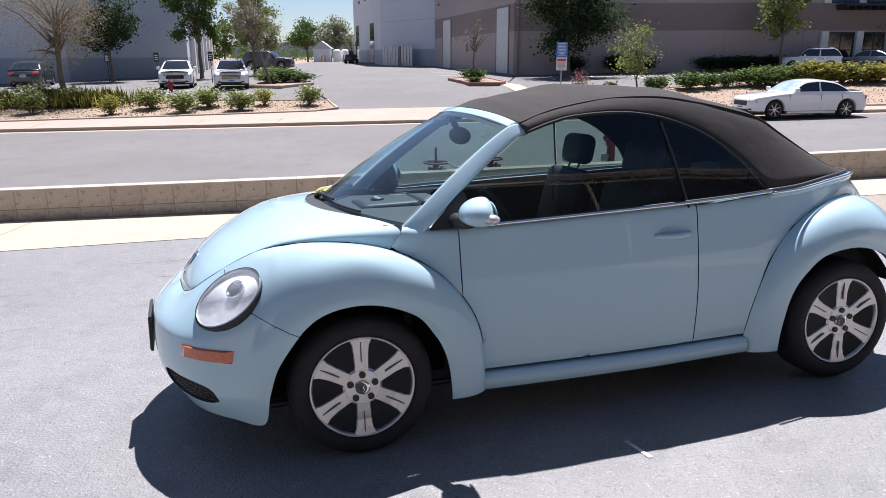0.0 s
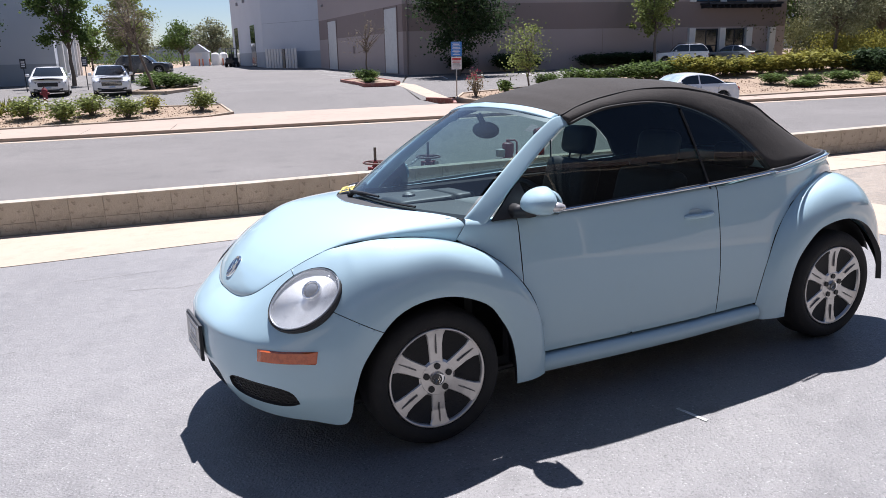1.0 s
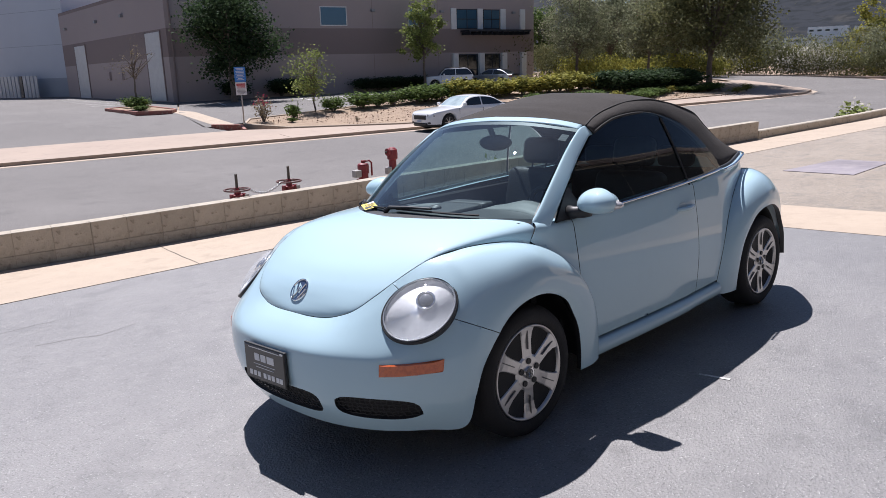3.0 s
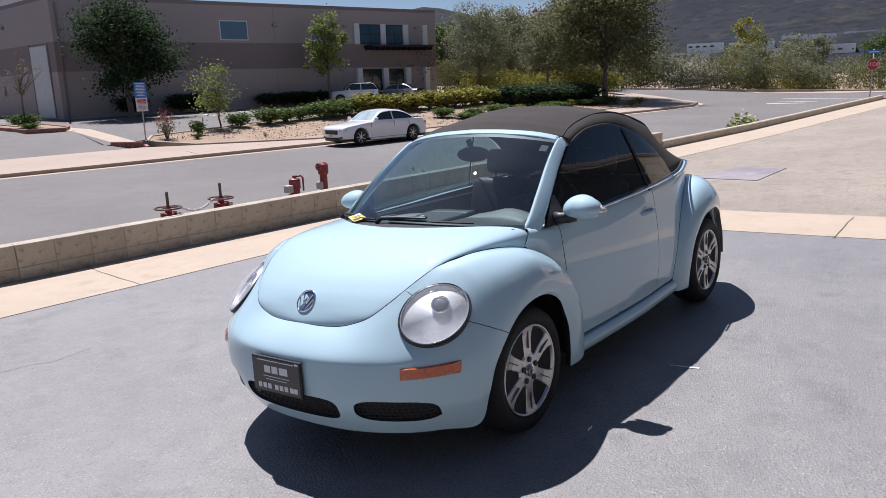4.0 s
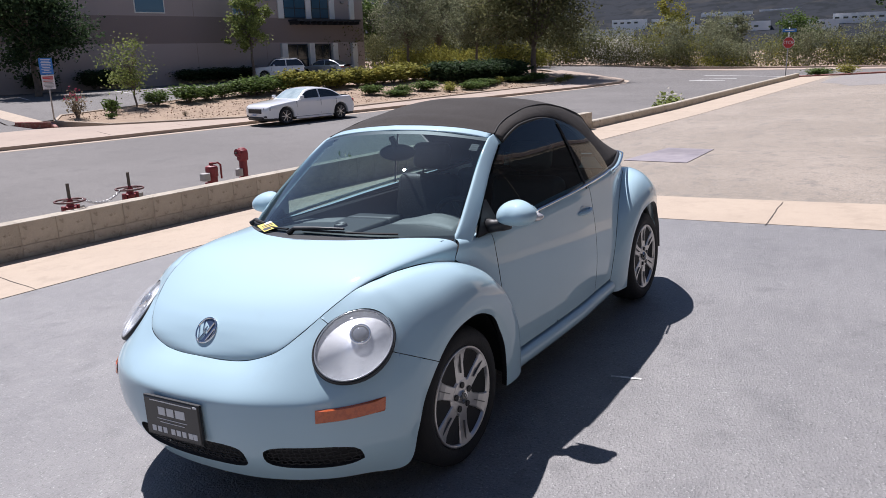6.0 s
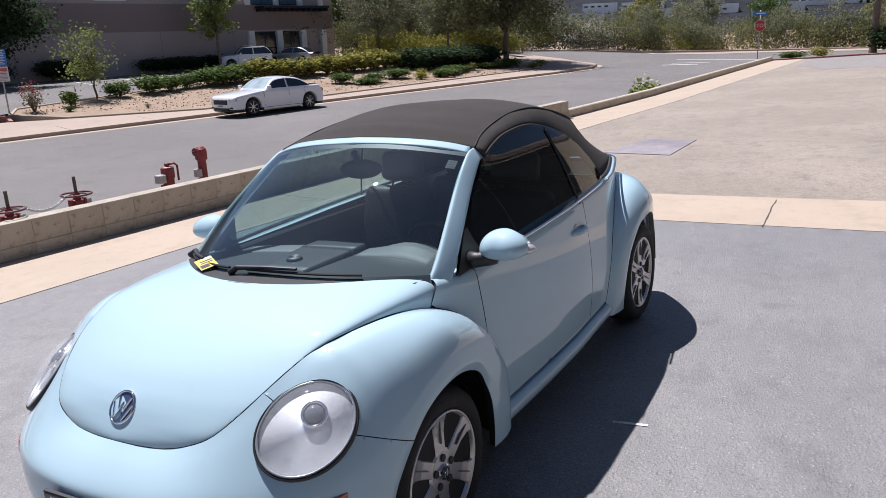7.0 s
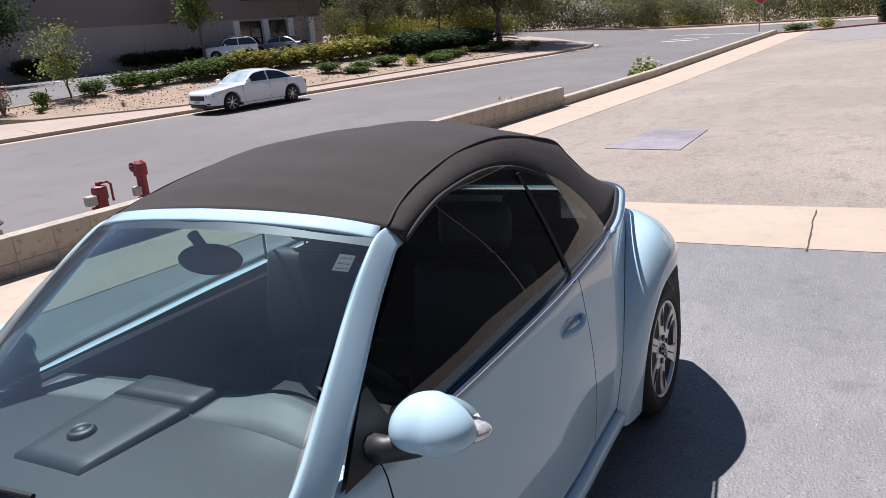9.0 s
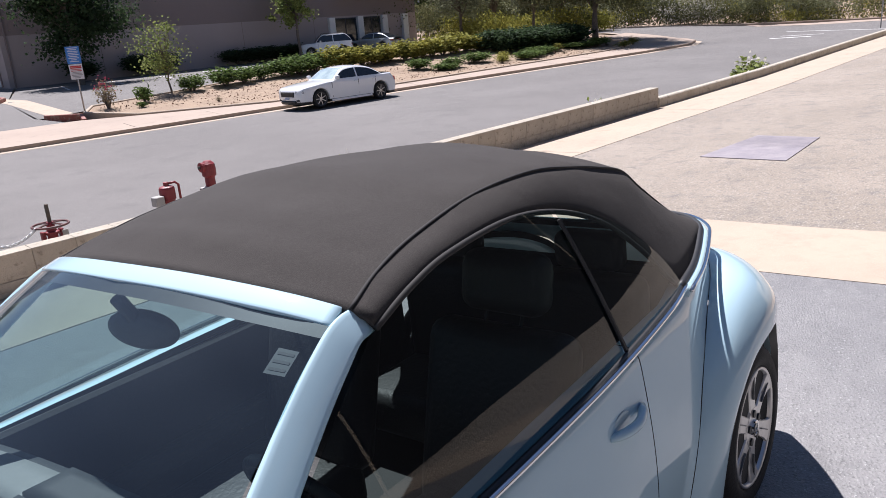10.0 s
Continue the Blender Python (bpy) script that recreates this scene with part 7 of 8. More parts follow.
        if rails:
            part("roof_rail", tube(bmesh.new(), [(roof[2][0] + 0.1, s * (green_y(top) - 0.08), top - 0.06), (roof[2][0] + 0.2, s * (green_y(top) - 0.08), top + 0.045), (roof[-3][0] - 0.1, s * (green_y(top) - 0.08), top + 0.045), (roof[-3][0], s * (green_y(top) - 0.08), top - 0.06)], 0.02, 6), TRIM_BLACK, ob, smooth=True)
    g = part("grille", box(x0 - 0.012, x0 + 0.12, -0.46, 0.46, 0.50, 0.70, 0.02), TRIM_BLACK, ob)
    for k in range(3):
        part("grille_bar", box(x0 - 0.02, x0 + 0.05, -0.44, 0.44, 0.53 + 0.06 * k, 0.545 + 0.06 * k, 0.004), grille, g)
    part("lower_intake", box(x0 - 0.004, x0 + 0.15, -0.5, 0.5, 0.26, 0.36, 0.03), TRIM_BLACK, ob)
    for px in (x0 - 0.02, long / 2 + 0.012):
        pl = part("number_plate", box(px - 0.006, px + 0.006, -0.16, 0.16, 0.40 if px < 0 else 0.60, 0.49 if px < 0 else 0.75, 0.003), SIGN_WHITE, ob)
        sg = -0.008 if px < 0 else 0.008
        part("print_bar", box(px + sg - 0.002, px + sg + 0.002, -0.12, 0.12, 0.43 if px < 0 else 0.65, 0.46 if px < 0 else 0.70), SIGN_BLUE, pl)
    ob.matrix_basis = Matrix.Translation(place) @ Matrix.Rotation(radians(turn), 4, "Z") @ Matrix.Diagonal((scale, scale, scale, 1))
    return ob


SEDAN = dict(roof=[(-1.2, 0.86), (-0.75, 1.17), (-0.35, 1.42), (0.1, 1.50), (0.65, 1.49), (1.1, 1.40), (1.5, 1.2), (1.95, 0.93)],
             hood=[(-2.6, 0.76), (-2.3, 0.86), (-1.7, 0.96), (-1.1, 1.02), (0, 1.03), (1.4, 1.07), (2.0, 1.08), (2.35, 1.06), (2.6, 0.99)], belt=1.01)
parked_car("white_sedan", "white sedan with black grille parked at the kerb", at(19.35, -0.45, 0.012), -14 + 6.0, CAR_WHITE, (5.05, 1.9), SEDAN["roof"], SEDAN["hood"], SEDAN["belt"], (-1.56, 1.49, 0.355), 0.045, 0.91, shade=True, grille=TRIM_BLACK)
parked_car("white_suv", "boxy white off-road car with roof rails, parked", at(30.9, 20.9, 0.03), -14 - 22, CAR_WHITE, (4.25, 1.82), [(-0.95, 1.0), (-0.7, 1.35), (-0.4, 1.62), (0.2, 1.69), (1.0, 1.68), (1.6, 1.64), (1.85, 1.4), (2.1, 1.0)], [(-2.15, 0.9), (-1.9, 1.0), (-1.0, 1.08), (0, 1.08), (1.5, 1.1), (2.15, 1.05)], 1.06, (-1.28, 1.29, 0.36), 0.06, 0.86, rails=True, boxy=1.0)
SMALL = dict(roof=[(-1.1, 0.9), (-0.65, 1.2), (-0.2, 1.42), (0.3, 1.48), (0.9, 1.45), (1.3, 1.36), (1.7, 1.18), (2.0, 1.0)], hood=[(-2.3, 0.72), (-2.0, 0.84), (-1.0, 0.98), (0, 0.96), (1.4, 1.0), (2.0, 1.02), (2.3, 0.95)], belt=0.95)
parked_car("silver_car", "silver hatchback parked before the brown building", at(35.0, 21.2, 0.03), -14 - 62, CAR_SILVER, (4.5, 1.8), SMALL["roof"], SMALL["hood"], SMALL["belt"], (-1.35, 1.3, 0.33), 0.07, 0.86)
parked_car("white_hatchback", "white hatchback with a wide black grille", at(-8.3, 15.3, 0.02), -14 + 103, CAR_WHITE, (4.35, 1.82), [(-1.05, 0.92), (-0.6, 1.22), (-0.15, 1.43), (0.3, 1.48), (1.0, 1.46), (1.5, 1.38), (1.8, 1.2), (2.0, 1.0)], [(-2.2, 0.72), (-1.9, 0.86), (-1.0, 1.0), (0, 0.97), (1.5, 1.02), (2.2, 1.0)], 0.96, (-1.3, 1.35, 0.33), 0.055, grille=TRIM_BLACK)
parked_car("white_sedan", "white compact sedan facing the street", at(-4.9, 13.7, 0.02), -14 + 103, CAR_WHITE, (4.6, 1.8), SMALL["roof"], SMALL["hood"], SMALL["belt"], (-1.4, 1.3, 0.33), 0.055)
parked_car("grey_sedan", "dark grey sedan seen from behind", at(-18.5, 19.4, 0.02), -14 - 75, CAR_GREY, (4.85, 1.85), [(a - 0.05, b) for a, b in SEDAN["roof"]], [(a * 0.95, b) for a, b in SEDAN["hood"]], SEDAN["belt"], (-1.45, 1.4, 0.34), 0.06)
parked_car("dark_suv", "dark sport utility car parked side on", at(-9.3, 46, 0.02), -14 + 175, CAR_DARK, (4.9, 1.95), [(-1.1, 1.05), (-0.75, 1.4), (-0.4, 1.68), (0.2, 1.76), (1.2, 1.75), (1.9, 1.68), (2.15, 1.4), (2.35, 1.05)], [(-2.45, 0.95), (-2.1, 1.06), (-1.1, 1.12), (0, 1.1), (1.6, 1.14), (2.45, 1.08)], 1.1, (-1.5, 1.45, 0.39), 0.09, boxy=0.8)

# The blocks of the low wall: a tall course over a low one.
length = sum((Vector(b) - Vector(a)).length for a, b in zip(WALL_LINE, WALL_LINE[1:]))
for low, high in ((0.015, 0.152), (0.156, 0.415)):
    block = None
    s = 0.2
    while s < length - 0.1:
        if not block:
            o = block = part("block", box(-0.1985, 0.1985, -0.1, 0.1, low, high, 0.003), BLOCK, block_wall)
        else:
            o = new("block", block.data)
            o.parent = block_wall
        p, way = along(WALL_MID, s)
        wob = noise.noise((s * 3.1, low * 25.0, 0))
        o.matrix_basis = Matrix.Translation((*p, lot_z(*p))) @ Matrix.Rotation(math.atan2(way.y, way.x), 4, "Z") @ Matrix.Translation((0, 0.003 * wob, 0)) @ Matrix.Rotation(-0.018, 4, "Y")
        s += 0.4

# ---- plants ----
def leaf_material(name, colour, other, through=0.35):
    """Leaves: two tones by leaf, partly lit from behind."""
    m = material(name, colour, 0.75, spots=((0.9, 0.4, 0.65, other, 0.8),), spec=0.12)
    n, l = m.node_tree.nodes, m.node_tree.links
    b, out = n["Principled BSDF"], n["Material Output"]
    base = b.inputs["Base Color"].links[0].from_socket
    geo, ran, hsv = n.new("ShaderNodeNewGeometry"), n.new("ShaderNodeMapRange"), n.new("ShaderNodeHueSaturation")
    ran.inputs["To Min"].default_value, ran.inputs["To Max"].default_value = 0.6, 1.45
    l.new(geo.outputs["Random Per Island"], ran.inputs["Value"])
    l.new(ran.outputs[0], hsv.inputs["Value"])
    l.new(base, hsv.inputs["Color"])
    l.new(hsv.outputs[0], b.inputs["Base Color"])
    tr, mix = n.new("ShaderNodeBsdfTranslucent"), n.new("ShaderNodeMixShader")
    l.new(hsv.outputs[0], tr.inputs["Color"])
    mix.inputs[0].default_value = through
    l.new(b.outputs[0], mix.inputs[1])
    l.new(tr.outputs[0], mix.inputs[2])
    l.new(mix.outputs[0], out.inputs[0])
    return m


BARK = material("grey_brown_bark", (0.16, 0.125, 0.10), 0.9, spots=((6, 0.45, 0.7, (0.09, 0.07, 0.055), 0.8), (40, 0.5, 0.7, (0.22, 0.18, 0.15), 0.5)), bump=((25, 0.02),))
GREEN_DARK = leaf_material("leaf_dark_green", (0.04, 0.066, 0.03), (0.055, 0.085, 0.036))
OLIVE = leaf_material("leaf_olive", (0.17, 0.17, 0.08), (0.12, 0.132, 0.062))
GREEN = leaf_material("leaf_green", (0.115, 0.165, 0.045), (0.085, 0.135, 0.04))
GREEN_BRIGHT = leaf_material("leaf_bright_green", (0.24, 0.275, 0.085), (0.17, 0.215, 0.07))
YELLOW_GREEN = leaf_material("leaf_yellow_green", (0.3, 0.275, 0.06), (0.19, 0.21, 0.055))
GREY_GREEN = leaf_material("leaf_grey_green", (0.24, 0.245, 0.15), (0.18, 0.2, 0.115))
BROWN_GREEN = leaf_material("leaf_brown_green", (0.25, 0.205, 0.135), (0.18, 0.155, 0.1))
RUSSET = leaf_material("leaf_russet", (0.20, 0.09, 0.06), (0.14, 0.10, 0.06))
PETAL = leaf_material("petal_white", (0.65, 0.62, 0.55), (0.55, 0.53, 0.45))
PETAL_RED = leaf_material("petal_red", (0.35, 0.05, 0.09), (0.25, 0.05, 0.07))


def leaves(pos, size, rng, flat=0.4, slim=0.45):
    """A mesh of small folded leaves at pos, as points and faces."""
    n = len(pos)
    a = rng.normal(size=(n, 3)) * (1, 1, flat)
    a /= np.linalg.norm(a, axis=1, keepdims=True)
    b = np.cross(a, rng.normal(size=(n, 3)))
    b /= np.linalg.norm(b, axis=1, keepdims=True)
    c = np.cross(a, b)
    s = (size * rng.uniform(0.6, 1.3, n))[:, None]
    v = np.stack([pos - a * s * 0.5, pos + b * s * slim + c * s * 0.12, pos + a * s * 0.5, pos - b * s * slim + c * s * 0.12], 1).reshape(-1, 3)
    k = np.arange(n)[:, None] * 4
    return v, np.concatenate([k + (0, 1, 2), k + (0, 2, 3)])


def foliage(name, pos, size, mat, parent, rng, flat=0.4, slim=0.45, label=""):
    v, f = leaves(pos, size, rng, flat, slim)
    me = bpy.data.meshes.new(name)
    me.vertices.add(len(v))
    me.vertices.foreach_set("co", v.astype(np.float32).ravel())
    me.loops.add(f.size)
    me.loops.foreach_set("vertex_index", f.astype(np.int32).ravel())
    me.polygons.add(len(f))
    me.polygons.foreach_set("loop_start", np.arange(0, f.size, 3, dtype=np.int32))
    me.update(calc_edges=True)
    me.materials.append(mat)
    ob = new(name, me)
    if parent:
        ob.parent = parent
    if label:
        ob["label"] = label
    return ob


def tree(u, v, high, wide, mat, label, seed, trunk=1.8, n=6000, leaf=0.16, clumps=60, girth=0.13, lean=(0, 0), tight=0.14, hollow=0.3, up=0.1, name="tree"):
    """A tree: a tapered trunk, limbs out to clumps of leaves that fill an uneven crown."""
    rng = np.random.default_rng(seed)
    ob = tagged(new(name), label, "tree")
    ob.matrix_basis = Matrix.Translation(at(u, v, up - 0.1))
    low = trunk * 0.85
    ch = high - low
    mids = []
    while len(mids) < clumps:
        p = rng.uniform(-1, 1, 3)
        d = np.linalg.norm(p)
        edge = 0.78 + 0.55 * noise.noise(Vector(p * 1.9) + Vector((seed, 0, 0)))
        if hollow < d < edge:
            mids.append((p[0] * wide / 2 * (1 - 0.25 * max(p[2], 0)) + lean[0], p[1] * wide / 2 * (1 - 0.25 * max(p[2], 0)) + lean[1], low + ch * (p[2] + 1) / 2))
    mids = np.array(mids)
    fork = Vector((lean[0] * 0.6, lean[1] * 0.6, trunk))
    bm = tube(bmesh.new(), [(0, 0, -0.3), (0, 0, 0.05), fork * 0.3 + Vector((0.03, 0, 0)), fork * 0.7 + Vector((-0.03, 0.02, 0)), fork, Vector((lean[0], lean[1], low + ch * 0.55))], [girth * 1.5, girth * 1.2, girth, girth * 0.9, girth * 0.75, girth * 0.3], 10)
    part("trunk", bm, BARK, ob, smooth=True)
    bm = bmesh.new()
    for q in mids[:: max(1, clumps // 26)]:
        q = Vector(q)
        start = fork.lerp(Vector((lean[0], lean[1], low + ch * 0.5)), rng.uniform(0, 0.8))
        half = start.lerp(q, 0.5) + Vector((rng.normal() * 0.1, rng.normal() * 0.1, 0.12 * (q - start).length))
        tube(bm, [start, half, q], [girth * 0.45, girth * 0.26, girth * 0.08], 6)
    part("branching", bm, BARK, ob, smooth=True)
    pick = rng.integers(0, clumps, n)
    size = rng.uniform(0.55, 1.3, clumps)[pick][:, None]
    pos = mids[pick] * (0.84, 0.84, 0.98) + rng.normal(size=(n, 3)) * size * wide * tight * 0.46 * (1, 1, 0.75)
    pos[:, 2] = np.maximum(pos[:, 2], low * 0.6)
    foliage("crown", pos, leaf, mat, ob, rng)
    return ob


def shrub_template(seed, mat, label, high=1.0, wide=1.0, n=900, leaf=0.1, flowers=None, name="shrub", spiky=False, group="shrubs", round_=1.0):
    rng = np.random.default_rng(seed)
    ob = tagged(new(name), label, "shrub", group)
    bm = bmesh.new()
    tips = []
    for k in range(16):
        a, r = rng.uniform(0, 6.28), rng.uniform(0.15, 0.85)
        tip = Vector((math.cos(a) * r * wide / 2, math.sin(a) * r * wide / 2, high * (0.95 - 0.4 * r * r * round_) * rng.uniform(0.8, 1.05)))
        tips.append(tip)
        tube(bm, [(0.02 * math.cos(a), 0.02 * math.sin(a), -0.05), (tip.x * 0.5, tip.y * 0.5, tip.z * 0.55), tip], [0.014, 0.01, 0.004], 5)
    part("branching", bm, BARK, ob)
    t = np.array([p[:] for p in tips])
    pick, f = rng.integers(0, 16, n), rng.uniform(0.35, 1.02, n)[:, None] ** 0.7
    pos = t[pick] * (f * (1, 1, 0.5) + (0, 0, 0.5) * f * f) + rng.normal(size=(n, 3)) * (0.11 * wide, 0.11 * wide, 0.09 * high)
    pos[:, 2] = np.clip(pos[:, 2], 0.04, None)
    foliage("foliage", pos, leaf, mat, ob, rng, 1.0 if spiky else 0.5, 0.12 if spiky else 0.4)
    if flowers:
        k = rng.integers(0, 16, 46)
        foliage("blossom", t[k] + rng.normal(size=(46, 3)) * 0.09 + (0, 0, 0.04), 0.075, flowers, ob, rng, 1, 0.5)
    return ob


rnd = random.Random(5)


def set_shrub(base, u, v, high=1.0, wide=1.0, first=[None]):
    m = Matrix.Translation(at(u, v, 0.13)) @ Matrix.Rotation(rnd.uniform(0, 6.28), 4, "Z") @ Matrix.Diagonal((wide, wide, high, 1))
    if base not in PLACED:
        PLACED.add(base)
        base.matrix_basis = m
        return base
    return copy_thing(base, m)


PLACED = set()
ROSE_A = shrub_template(1, GREEN_BRIGHT, "bushy green shrub with small white flowers in mulch", flowers=PETAL, n=1300, leaf=0.085)
ROSE_B = shrub_template(2, GREEN_BRIGHT, "bushy green shrub with small white flowers in mulch", flowers=PETAL, n=1100, leaf=0.085)
LOOSE = shrub_template(3, YELLOW_GREEN, "loose yellow-green shrub in mulch", n=700, leaf=0.09)
DARKER = shrub_template(4, GREEN, "dense green shrub beside the kerb", n=1300, leaf=0.09)
DRY = shrub_template(6, BROWN_GREEN, "half-dry brownish shrub in sandy soil", n=420, leaf=0.07)
REDDISH = shrub_template(7, BROWN_GREEN, "sparse reddish dry shrub with red flowers", flowers=PETAL_RED, n=420, leaf=0.075)
SPIKY = shrub_template(8, GREEN, "small spiky green plant in the bed", n=260, leaf=0.34, spiky=True)
CLIPPED = shrub_template(9, GREEN_DARK, "dark green shrub of a clipped hedge", n=2200, leaf=0.09, round_=0.35)
OLEANDER = shrub_template(10, YELLOW_GREEN, "yellow-green flowering shrub of a loose hedge", n=1500, leaf=0.11, round_=0.6)

for k, (u, v, h, w) in enumerate(((-11, 4.2, .95, 1.35), (-10, 5.9, .9, 1.2), (-7.5, 3.7, .8, 1.2), (-6.2, 4.9, .95, 1.3), (-4.6, 3.8, .85, 1.15), (-3.8, 5.1, .95, 1.25), (-2.25, 4.1, .8, 1.05), (-1.5, 5.4, .85, 1.05), (.5, 5.2, .85, .9), (-12.2, 6.6, 1, 1.5), (-13, 4.3, .9, 1.3), (-14.5, 4.9, 1.0, 1.4), (-16, 4.2, 0.95, 1.4), (-18, 5.0, 0.95, 1.4))):
    set_shrub((ROSE_A, ROSE_B)[k % 2] if k not in (2, 7) else LOOSE, u, v, h * 1.05, w)
for u, v, h, w in ((-3.5, 17.2, 0.9, 1.7), (-2.6, 16.6, 0.9, 1.4), (-1.7, 16.2, 0.6, 1.4), (-3.2, 15.6, 0.7, 1.2), (8.35, 14.2, 0.75, 1.0), (8.6, 16.4, 0.5, 0.9), (8.3, 12.8, 0.3, 0.6)):
    set_shrub(DARKER, u, v, h, w)
set_shrub(REDDISH, 12.6, 6.0, 1.15, 1.15)
set_shrub(SPIKY, 14.1, 6.3, 0.7, 0.8)
set_shrub(SPIKY, 13.7, 5.3, 0.35, 0.6)
set_shrub(DRY, 16.4, 4.2, 0.25, 0.4)
set_shrub(DRY, 18.9, 4.4, 0.2, 0.5)
set_shrub(DRY, 14.9, 4.9, 0.22, 0.5)
for u, v, h, w in ((16.6, 7.6, 0.8, 0.8), (18.3, 8.0, 0.95, 1.1), (19.3, 8.2, 0.85, 0.9), (20.3, 8.4, 0.85, 0.8), (21.6, 8.4, 1.0, 1.3), (22.5, 8.8, 1.05, 1.3), (23.4, 8.9, 1.05, 1.3)):
    set_shrub(DARKER, u, v, h, w)
for k in range(19):
    set_shrub(OLEANDER, 24.2 + 0.72 * k, 9.0 + 0.06 * k + rnd.uniform(-0.3, 0.3), rnd.uniform(0.8, 1.1), rnd.uniform(1.2, 1.6))
for k in range(16):
    set_shrub(CLIPPED, 35.4 + 0.9 * (k % 8), 7.7 + 1.1 * (k // 8) + rnd.uniform(-0.1, 0.1), rnd.uniform(1.0, 1.15), rnd.uniform(1.35, 1.6))
for k in range(26):
    set_shrub((DARKER, DRY, LOOSE, DARKER)[k % 4], rnd.uniform(25, 44), rnd.uniform(4.2, 6.8), rnd.uniform(0.4, 0.65), rnd.uniform(0.7, 1.2))
for k in range(5):
    set_shrub(CLIPPED, 25.0 + 0.95 * k, 22.5, 0.8, 1.5)
for u in (18.6, 19.5, 20.3, 15.5):
    set_shrub(CLIPPED, u, 22.4, 1.0, 1.3)
for ob, x, y, h, w in ((LOOSE, 38.1, 1.15, 0.62, 1.2), (DARKER, 38.4, 2.5, 0.45, 1.0), (DRY, 38.6, 1.9, 0.35, 0.8)) + tuple((CLIPPED, 38.9, -1.75 - 1.05 * k, 1.2, 1.5) for k in range(8)):
    copy_thing(ob, Matrix.Translation((x, y, lot_z(x, y) - 0.03)) @ Matrix.Rotation(x + y, 4, "Z") @ Matrix.Diagonal((w, w, h, 1)))
PL = shrub_template(12, GREEN_BRIGHT, "leafy white-flowering plant behind the low wall", flowers=PETAL, n=420, leaf=0.13, group="wall plants")
for x, y, h, w, first in ((21.6, 4.68, 1.0, 1.35, 1), (6.9, 5.9, 0.95, 0.35, 0), (13.0, 5.2, 0.95, 0.5, 0)):
    m = Matrix.Translation((x, y, street_z(x, y))) @ Matrix.Rotation(x, 4, "Z") @ Matrix.Diagonal((w, w, h, 1))
    if first:
        PL.matrix_basis = m
    else:
        copy_thing(PL, m)

# Long grass in the west bed.
rng = np.random.default_rng(11)
n = 2600
uv = np.stack([rng.normal(-10.9, 1.5, n), rng.normal(6.1, 0.35, n)], 1)
base = np.array([at(a, b, 0.12)[:] for a, b in uv])
foliage_ob = foliage("tall_grass", base + np.stack([rng.normal(0, 0.1, n), rng.normal(0, 0.1, n), rng.uniform(0.2, 0.45, n)], 1), 0.7, YELLOW_GREEN, None, rng, 6.0, 0.018)
tagged(foliage_ob, "tall yellow-green ornamental grass in the planting bed", "grass", kind="stuff")
# Scattered mulch and leaf litter in the beds.
LITTER = leaf_material("leaf_litter", (0.26, 0.17, 0.11), (0.17, 0.11, 0.075), 0.05)
n = 5200
uv = np.concatenate([np.stack([rng.uniform(-17, 1.2, n // 2), rng.uniform(2.6, 6.6, n // 2)], 1), np.stack([rng.uniform(12.3, 42, n // 2), rng.uniform(2.9, 7.2, n // 2)], 1)])
uv = np.array([(a, b) for a, b in uv if not (12 < a < 17.7 and b < 5.8 - 0.75 * (a - 12.5)) and not (a < 1.3 and b < 2.2 + 0.1 * (a + 11))])
tagged(foliage("mulch", np.array([at(a, b, 0.155)[:] for a, b in uv]), 0.07, LITTER, None, rng, 0.15, 0.4), "scattered brown mulch and leaf litter", "mulch", kind="stuff")

# Trees.
tree(14.5, 18.8, 7.2, 6.6, GREEN_DARK, "dense dark green broad-leaved tree in the lot", 21, 2.0, 15000, 0.17, 90, 0.17, tight=0.17)
tree(15.7, 7.8, 3.3, 2.7, GREEN_BRIGHT, "young slender tree with yellow-green leaves", 22, 0.9, 1700, 0.10, 46, 0.045, tight=0.2)
tree(28.7, 20.5, 6.4, 3.6, GREEN_BRIGHT, "upright green tree before the brown wall", 23, 2.2, 5500, 0.16, 50, 0.1)
tree(41.2, 18.6, 7.8, 6.8, GREY_GREEN, "airy grey-green tree beside the building", 24, 1.8, 15000, 0.13, 110, 0.13)
tree(48.2, 22.6, 8.4, 6.2, GREY_GREEN, "airy grey-green tree behind the pavement", 25, 1.8, 13000, 0.15, 100, 0.14)
tree(44.2, 14, 7.2, 5.4, GREY_GREEN, "airy grey-green tree with several stems", 26, 1.6, 12000, 0.13, 90, 0.11)
tree(44.3, 8.4, 9.6, 10.5, OLIVE, "large olive-green tree over the hedge", 27, 1.9, 30000, 0.17, 130, 0.2)
tree(55, 25, 8.5, 6.5, RUSSET, "tall tree with reddish-brown leaves", 28, 2.2, 7000, 0.2, 60, 0.16)
tree(50.5, 17.5, 7.8, 6.0, GREY_GREEN, "airy grey-green tree behind the pavement", 36, 1.4, 12000, 0.16, 90, 0.13)
tree(58, 18, 6.0, 6.0, GREY_GREEN, "airy grey-green tree behind the pavement", 37, 1.2, 6500, 0.18, 60, 0.13)
tree(46.5, 30, 7.5, 6.0, GREEN, "green tree beyond the building", 38, 1.8, 6500, 0.2, 60, 0.15)
tree(8.4, 14.5, 3.9, 3.0, BROWN_GREEN, "small nearly bare tree in the red-kerbed island", 29, 1.5, 240, 0.07, 52, 0.05, tight=0.12)
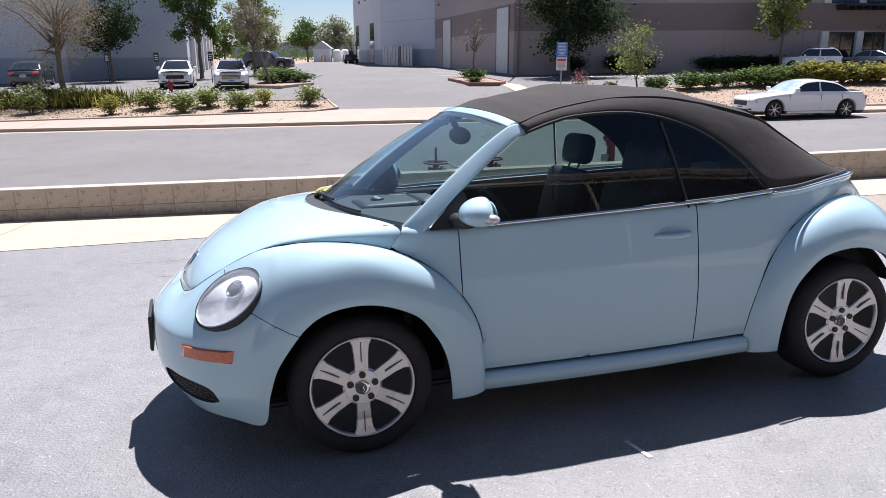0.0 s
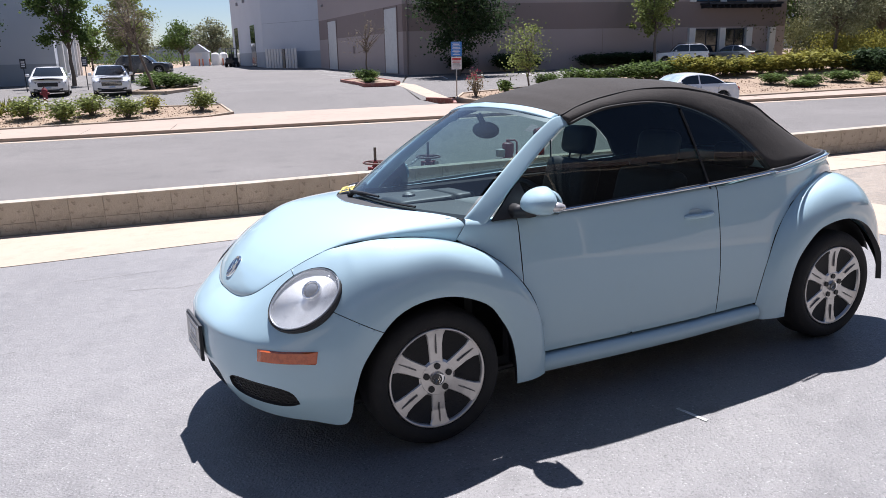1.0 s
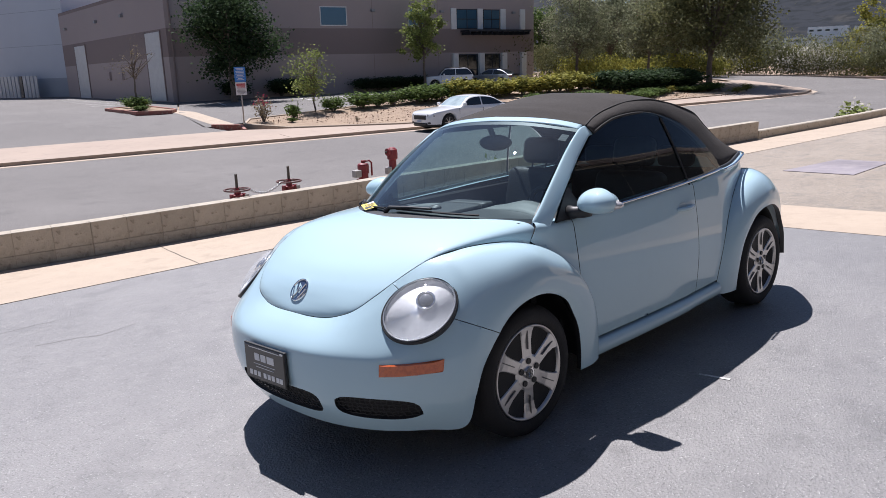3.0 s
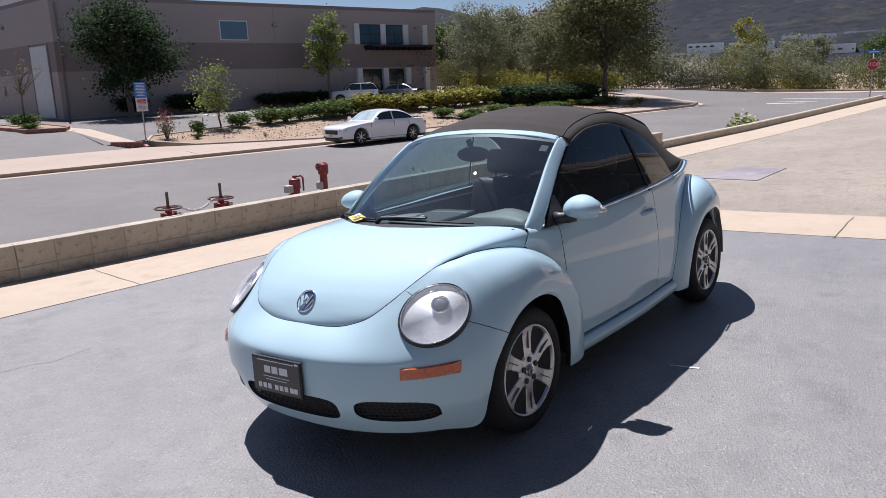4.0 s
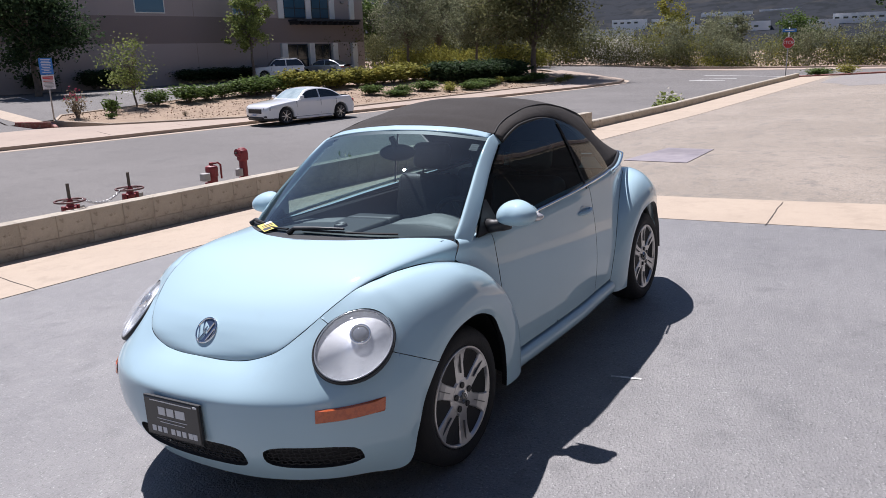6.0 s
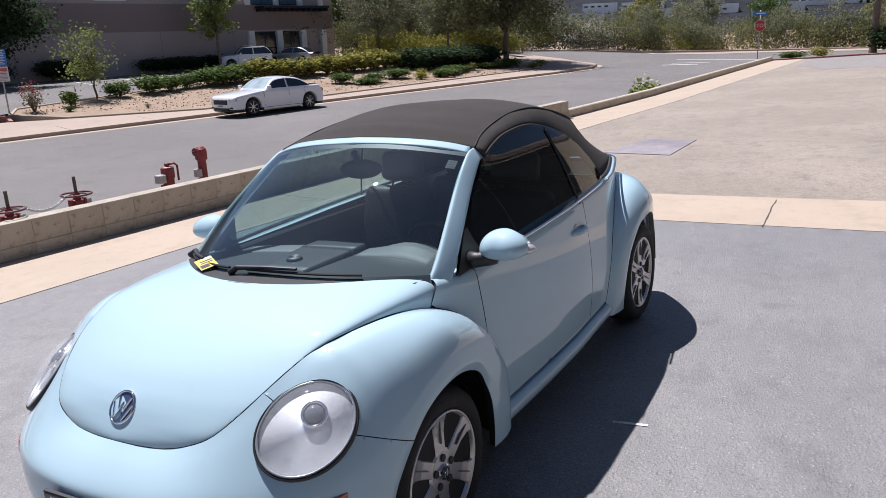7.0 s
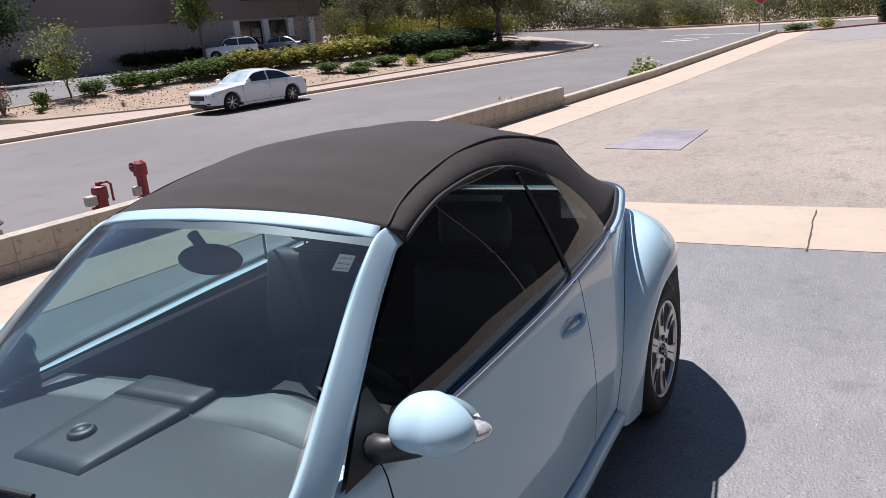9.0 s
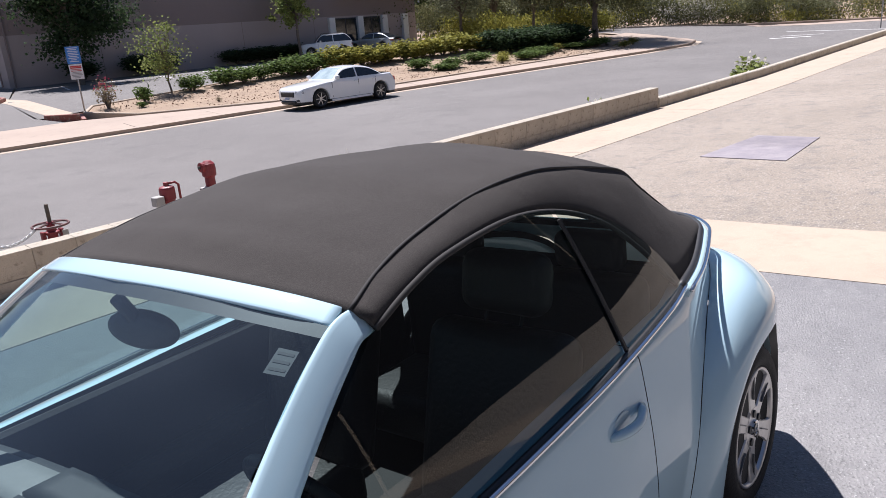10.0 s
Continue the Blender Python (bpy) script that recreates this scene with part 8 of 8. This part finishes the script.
tree(*(TO_STREET @ Vector((39.2, -1.0, 0))).xy, 9, 5.0, GREEN_DARK, "tall pine with a dark bare trunk", 30, 4.2, 6000, 0.2, 50, 0.17)
tree(-11, 7.2, 5.8, 6.2, BROWN_GREEN, "sparse grey-brown tree beside the lot", 31, 2.2, 15000, 0.05, 110, 0.14, tight=0.16)
tree(-15.5, 24, 6.2, 4.8, GREEN_DARK, "dark green tree by the grey warehouse", 32, 2.0, 7000, 0.16, 60, 0.12)
tree(-10.2, 26.5, 8, 4.8, GREEN, "tall green tree by the warehouse", 33, 2.2, 7500, 0.17, 60, 0.13)
tree(-7.4, 31, 7.5, 4.6, GREEN_BRIGHT, "sunlit green tree behind parked cars", 34, 1.8, 6500, 0.17, 60, 0.12)
tree(-3.0, 14.6, 5.2, 3.6, BROWN_GREEN, "leaning thin tree in the parking island", 35, 2.4, 4000, 0.05, 70, 0.08, lean=(-1.0, 0.2))
tree(-8.5, 98, 7, 8, GREY_GREEN, "distant pale green tree down the driveway", 39, 1.5, 4000, 0.3, 50, 0.15)
tree(-14, 104, 8, 8, GREEN, "distant green tree behind the parking lot", 40, 1.5, 4000, 0.3, 50, 0.15)

# Greenery at the end of the driveway.
for k, (u, v, h, w) in enumerate(((-3.5, 108, 6, 7), (-20, 100, 7, 8), (-26, 95, 7, 8), (0.5, 112, 5, 6))):
    tree(u, v, h, w, (GREEN, GREY_GREEN)[k % 2], "distant green tree behind the parking lot", 90 + k, 1.2, 3000, 0.32, 40, 0.15)

# The scrub along the far side of the cross street.
def scrub(line, depth, low, high, n, leaf, mat, label, seed):
    rng = np.random.default_rng(seed)
    pts = [Vector(p) for p in line]
    total = sum((b - a).length for a, b in zip(pts, pts[1:]))
    mids = []
    for _ in range(int(total * 2.2)):
        p, way = along(line, rng.uniform(0, total))
        p = p + Vector((-way.y, way.x)) * rng.uniform(0, depth)
        mids.append((p.x, p.y, rng.uniform(low, high) * (0.75 + 0.5 * abs(noise.noise((p.x * 0.22, p.y * 0.22, seed))))))
    mids = np.array(mids)
    g = np.array([at(a, b)[:] for a, b, _ in mids])
    k = rng.integers(0, len(mids), n)
    f = rng.uniform(0, 1, n) ** 0.6
    pos = g[k] + np.stack([rng.normal(0, 0.55, n), rng.normal(0, 0.55, n), f * mids[k, 2] + rng.normal(0, 0.12, n)], 1)
    return tagged(foliage("scrub", pos, leaf, mat, None, rng, 1.6, 0.24), label, "bushes", kind="stuff")


EDGE = [(52.5, 30), (55.2, 14), (62.0, 8.8), (71.4, 4.3), (74.2, -5), (73, -20), (70, -45)]
scrub(EDGE[1:], 2.4, 1.2, 2.8, 42000, 0.2, OLIVE, "dense olive-green scrub along the far kerb", 51)
scrub(EDGE, 5.0, 2.0, 5.0, 80000, 0.21, GREY_GREEN, "taller grey-green scrub behind the far kerb", 52)
scrub(EDGE, 4.0, 1.6, 3.6, 16000, 0.18, YELLOW_GREEN, "yellow-green bushes among the scrub", 55)
scrub([(-45, 92), (12, 122)], 6.0, 1.5, 3.2, 9000, 0.3, GREEN, "distant bushes behind the parking lot", 56)
scrub([(54.5, 15), (57, 11.6), (61, 9.6)], 1.6, 1.4, 2.4, 3000, 0.16, PETAL, "white-flowering bushes along the kerb", 53)
scrub([(62, 8.8), (71.4, 4.3), (74.2, -5), (73, -20)], 1.2, 0.4, 1.2, 6000, 0.16, YELLOW_GREEN, "yellow-green weeds at the road's edge", 54)
for k in range(9):
    u, v = along(EDGE, 6 + 8.6 * k)[0]
    tree(u + rnd.uniform(4, 9), v + rnd.uniform(2, 7), rnd.uniform(4.2, 6.5), rnd.uniform(4, 6), (GREY_GREEN, GREEN, YELLOW_GREEN)[k % 3], "scrubby wild tree beyond the far kerb", 70 + k, 1.0, 4500, 0.2, 46, 0.1)
scrub([(39.5, 21), (44, 25), (56, 24)], 5.0, 2.2, 4.6, 30000, 0.2, OLIVE, "dense olive-green thicket beside the brown building", 57)
scrub([(40, 17.5), (47, 16.5), (52, 13)], 3.0, 1.0, 2.4, 12000, 0.2, YELLOW_GREEN, "yellow-green thicket behind the hedge", 58)
drape("road_shoulder", [(61.4, 8), (70.6, 3.6), (73.3, -5), (72, -28), (66.5, -28), (67.5, -8), (66.4, 0.5), (60.9, 6.4)], 0.02, PAVING, label="pale dusty shoulder along the far side of the road", category="shoulder")
tagged(run("far_kerb", [(54.5, 14), (61.4, 8), (70.6, 3.6), (73.3, -5), (72, -28)], 0.9, 0.13, PAVING), "pale kerb of the far side of the street", "kerb", kind="structure")
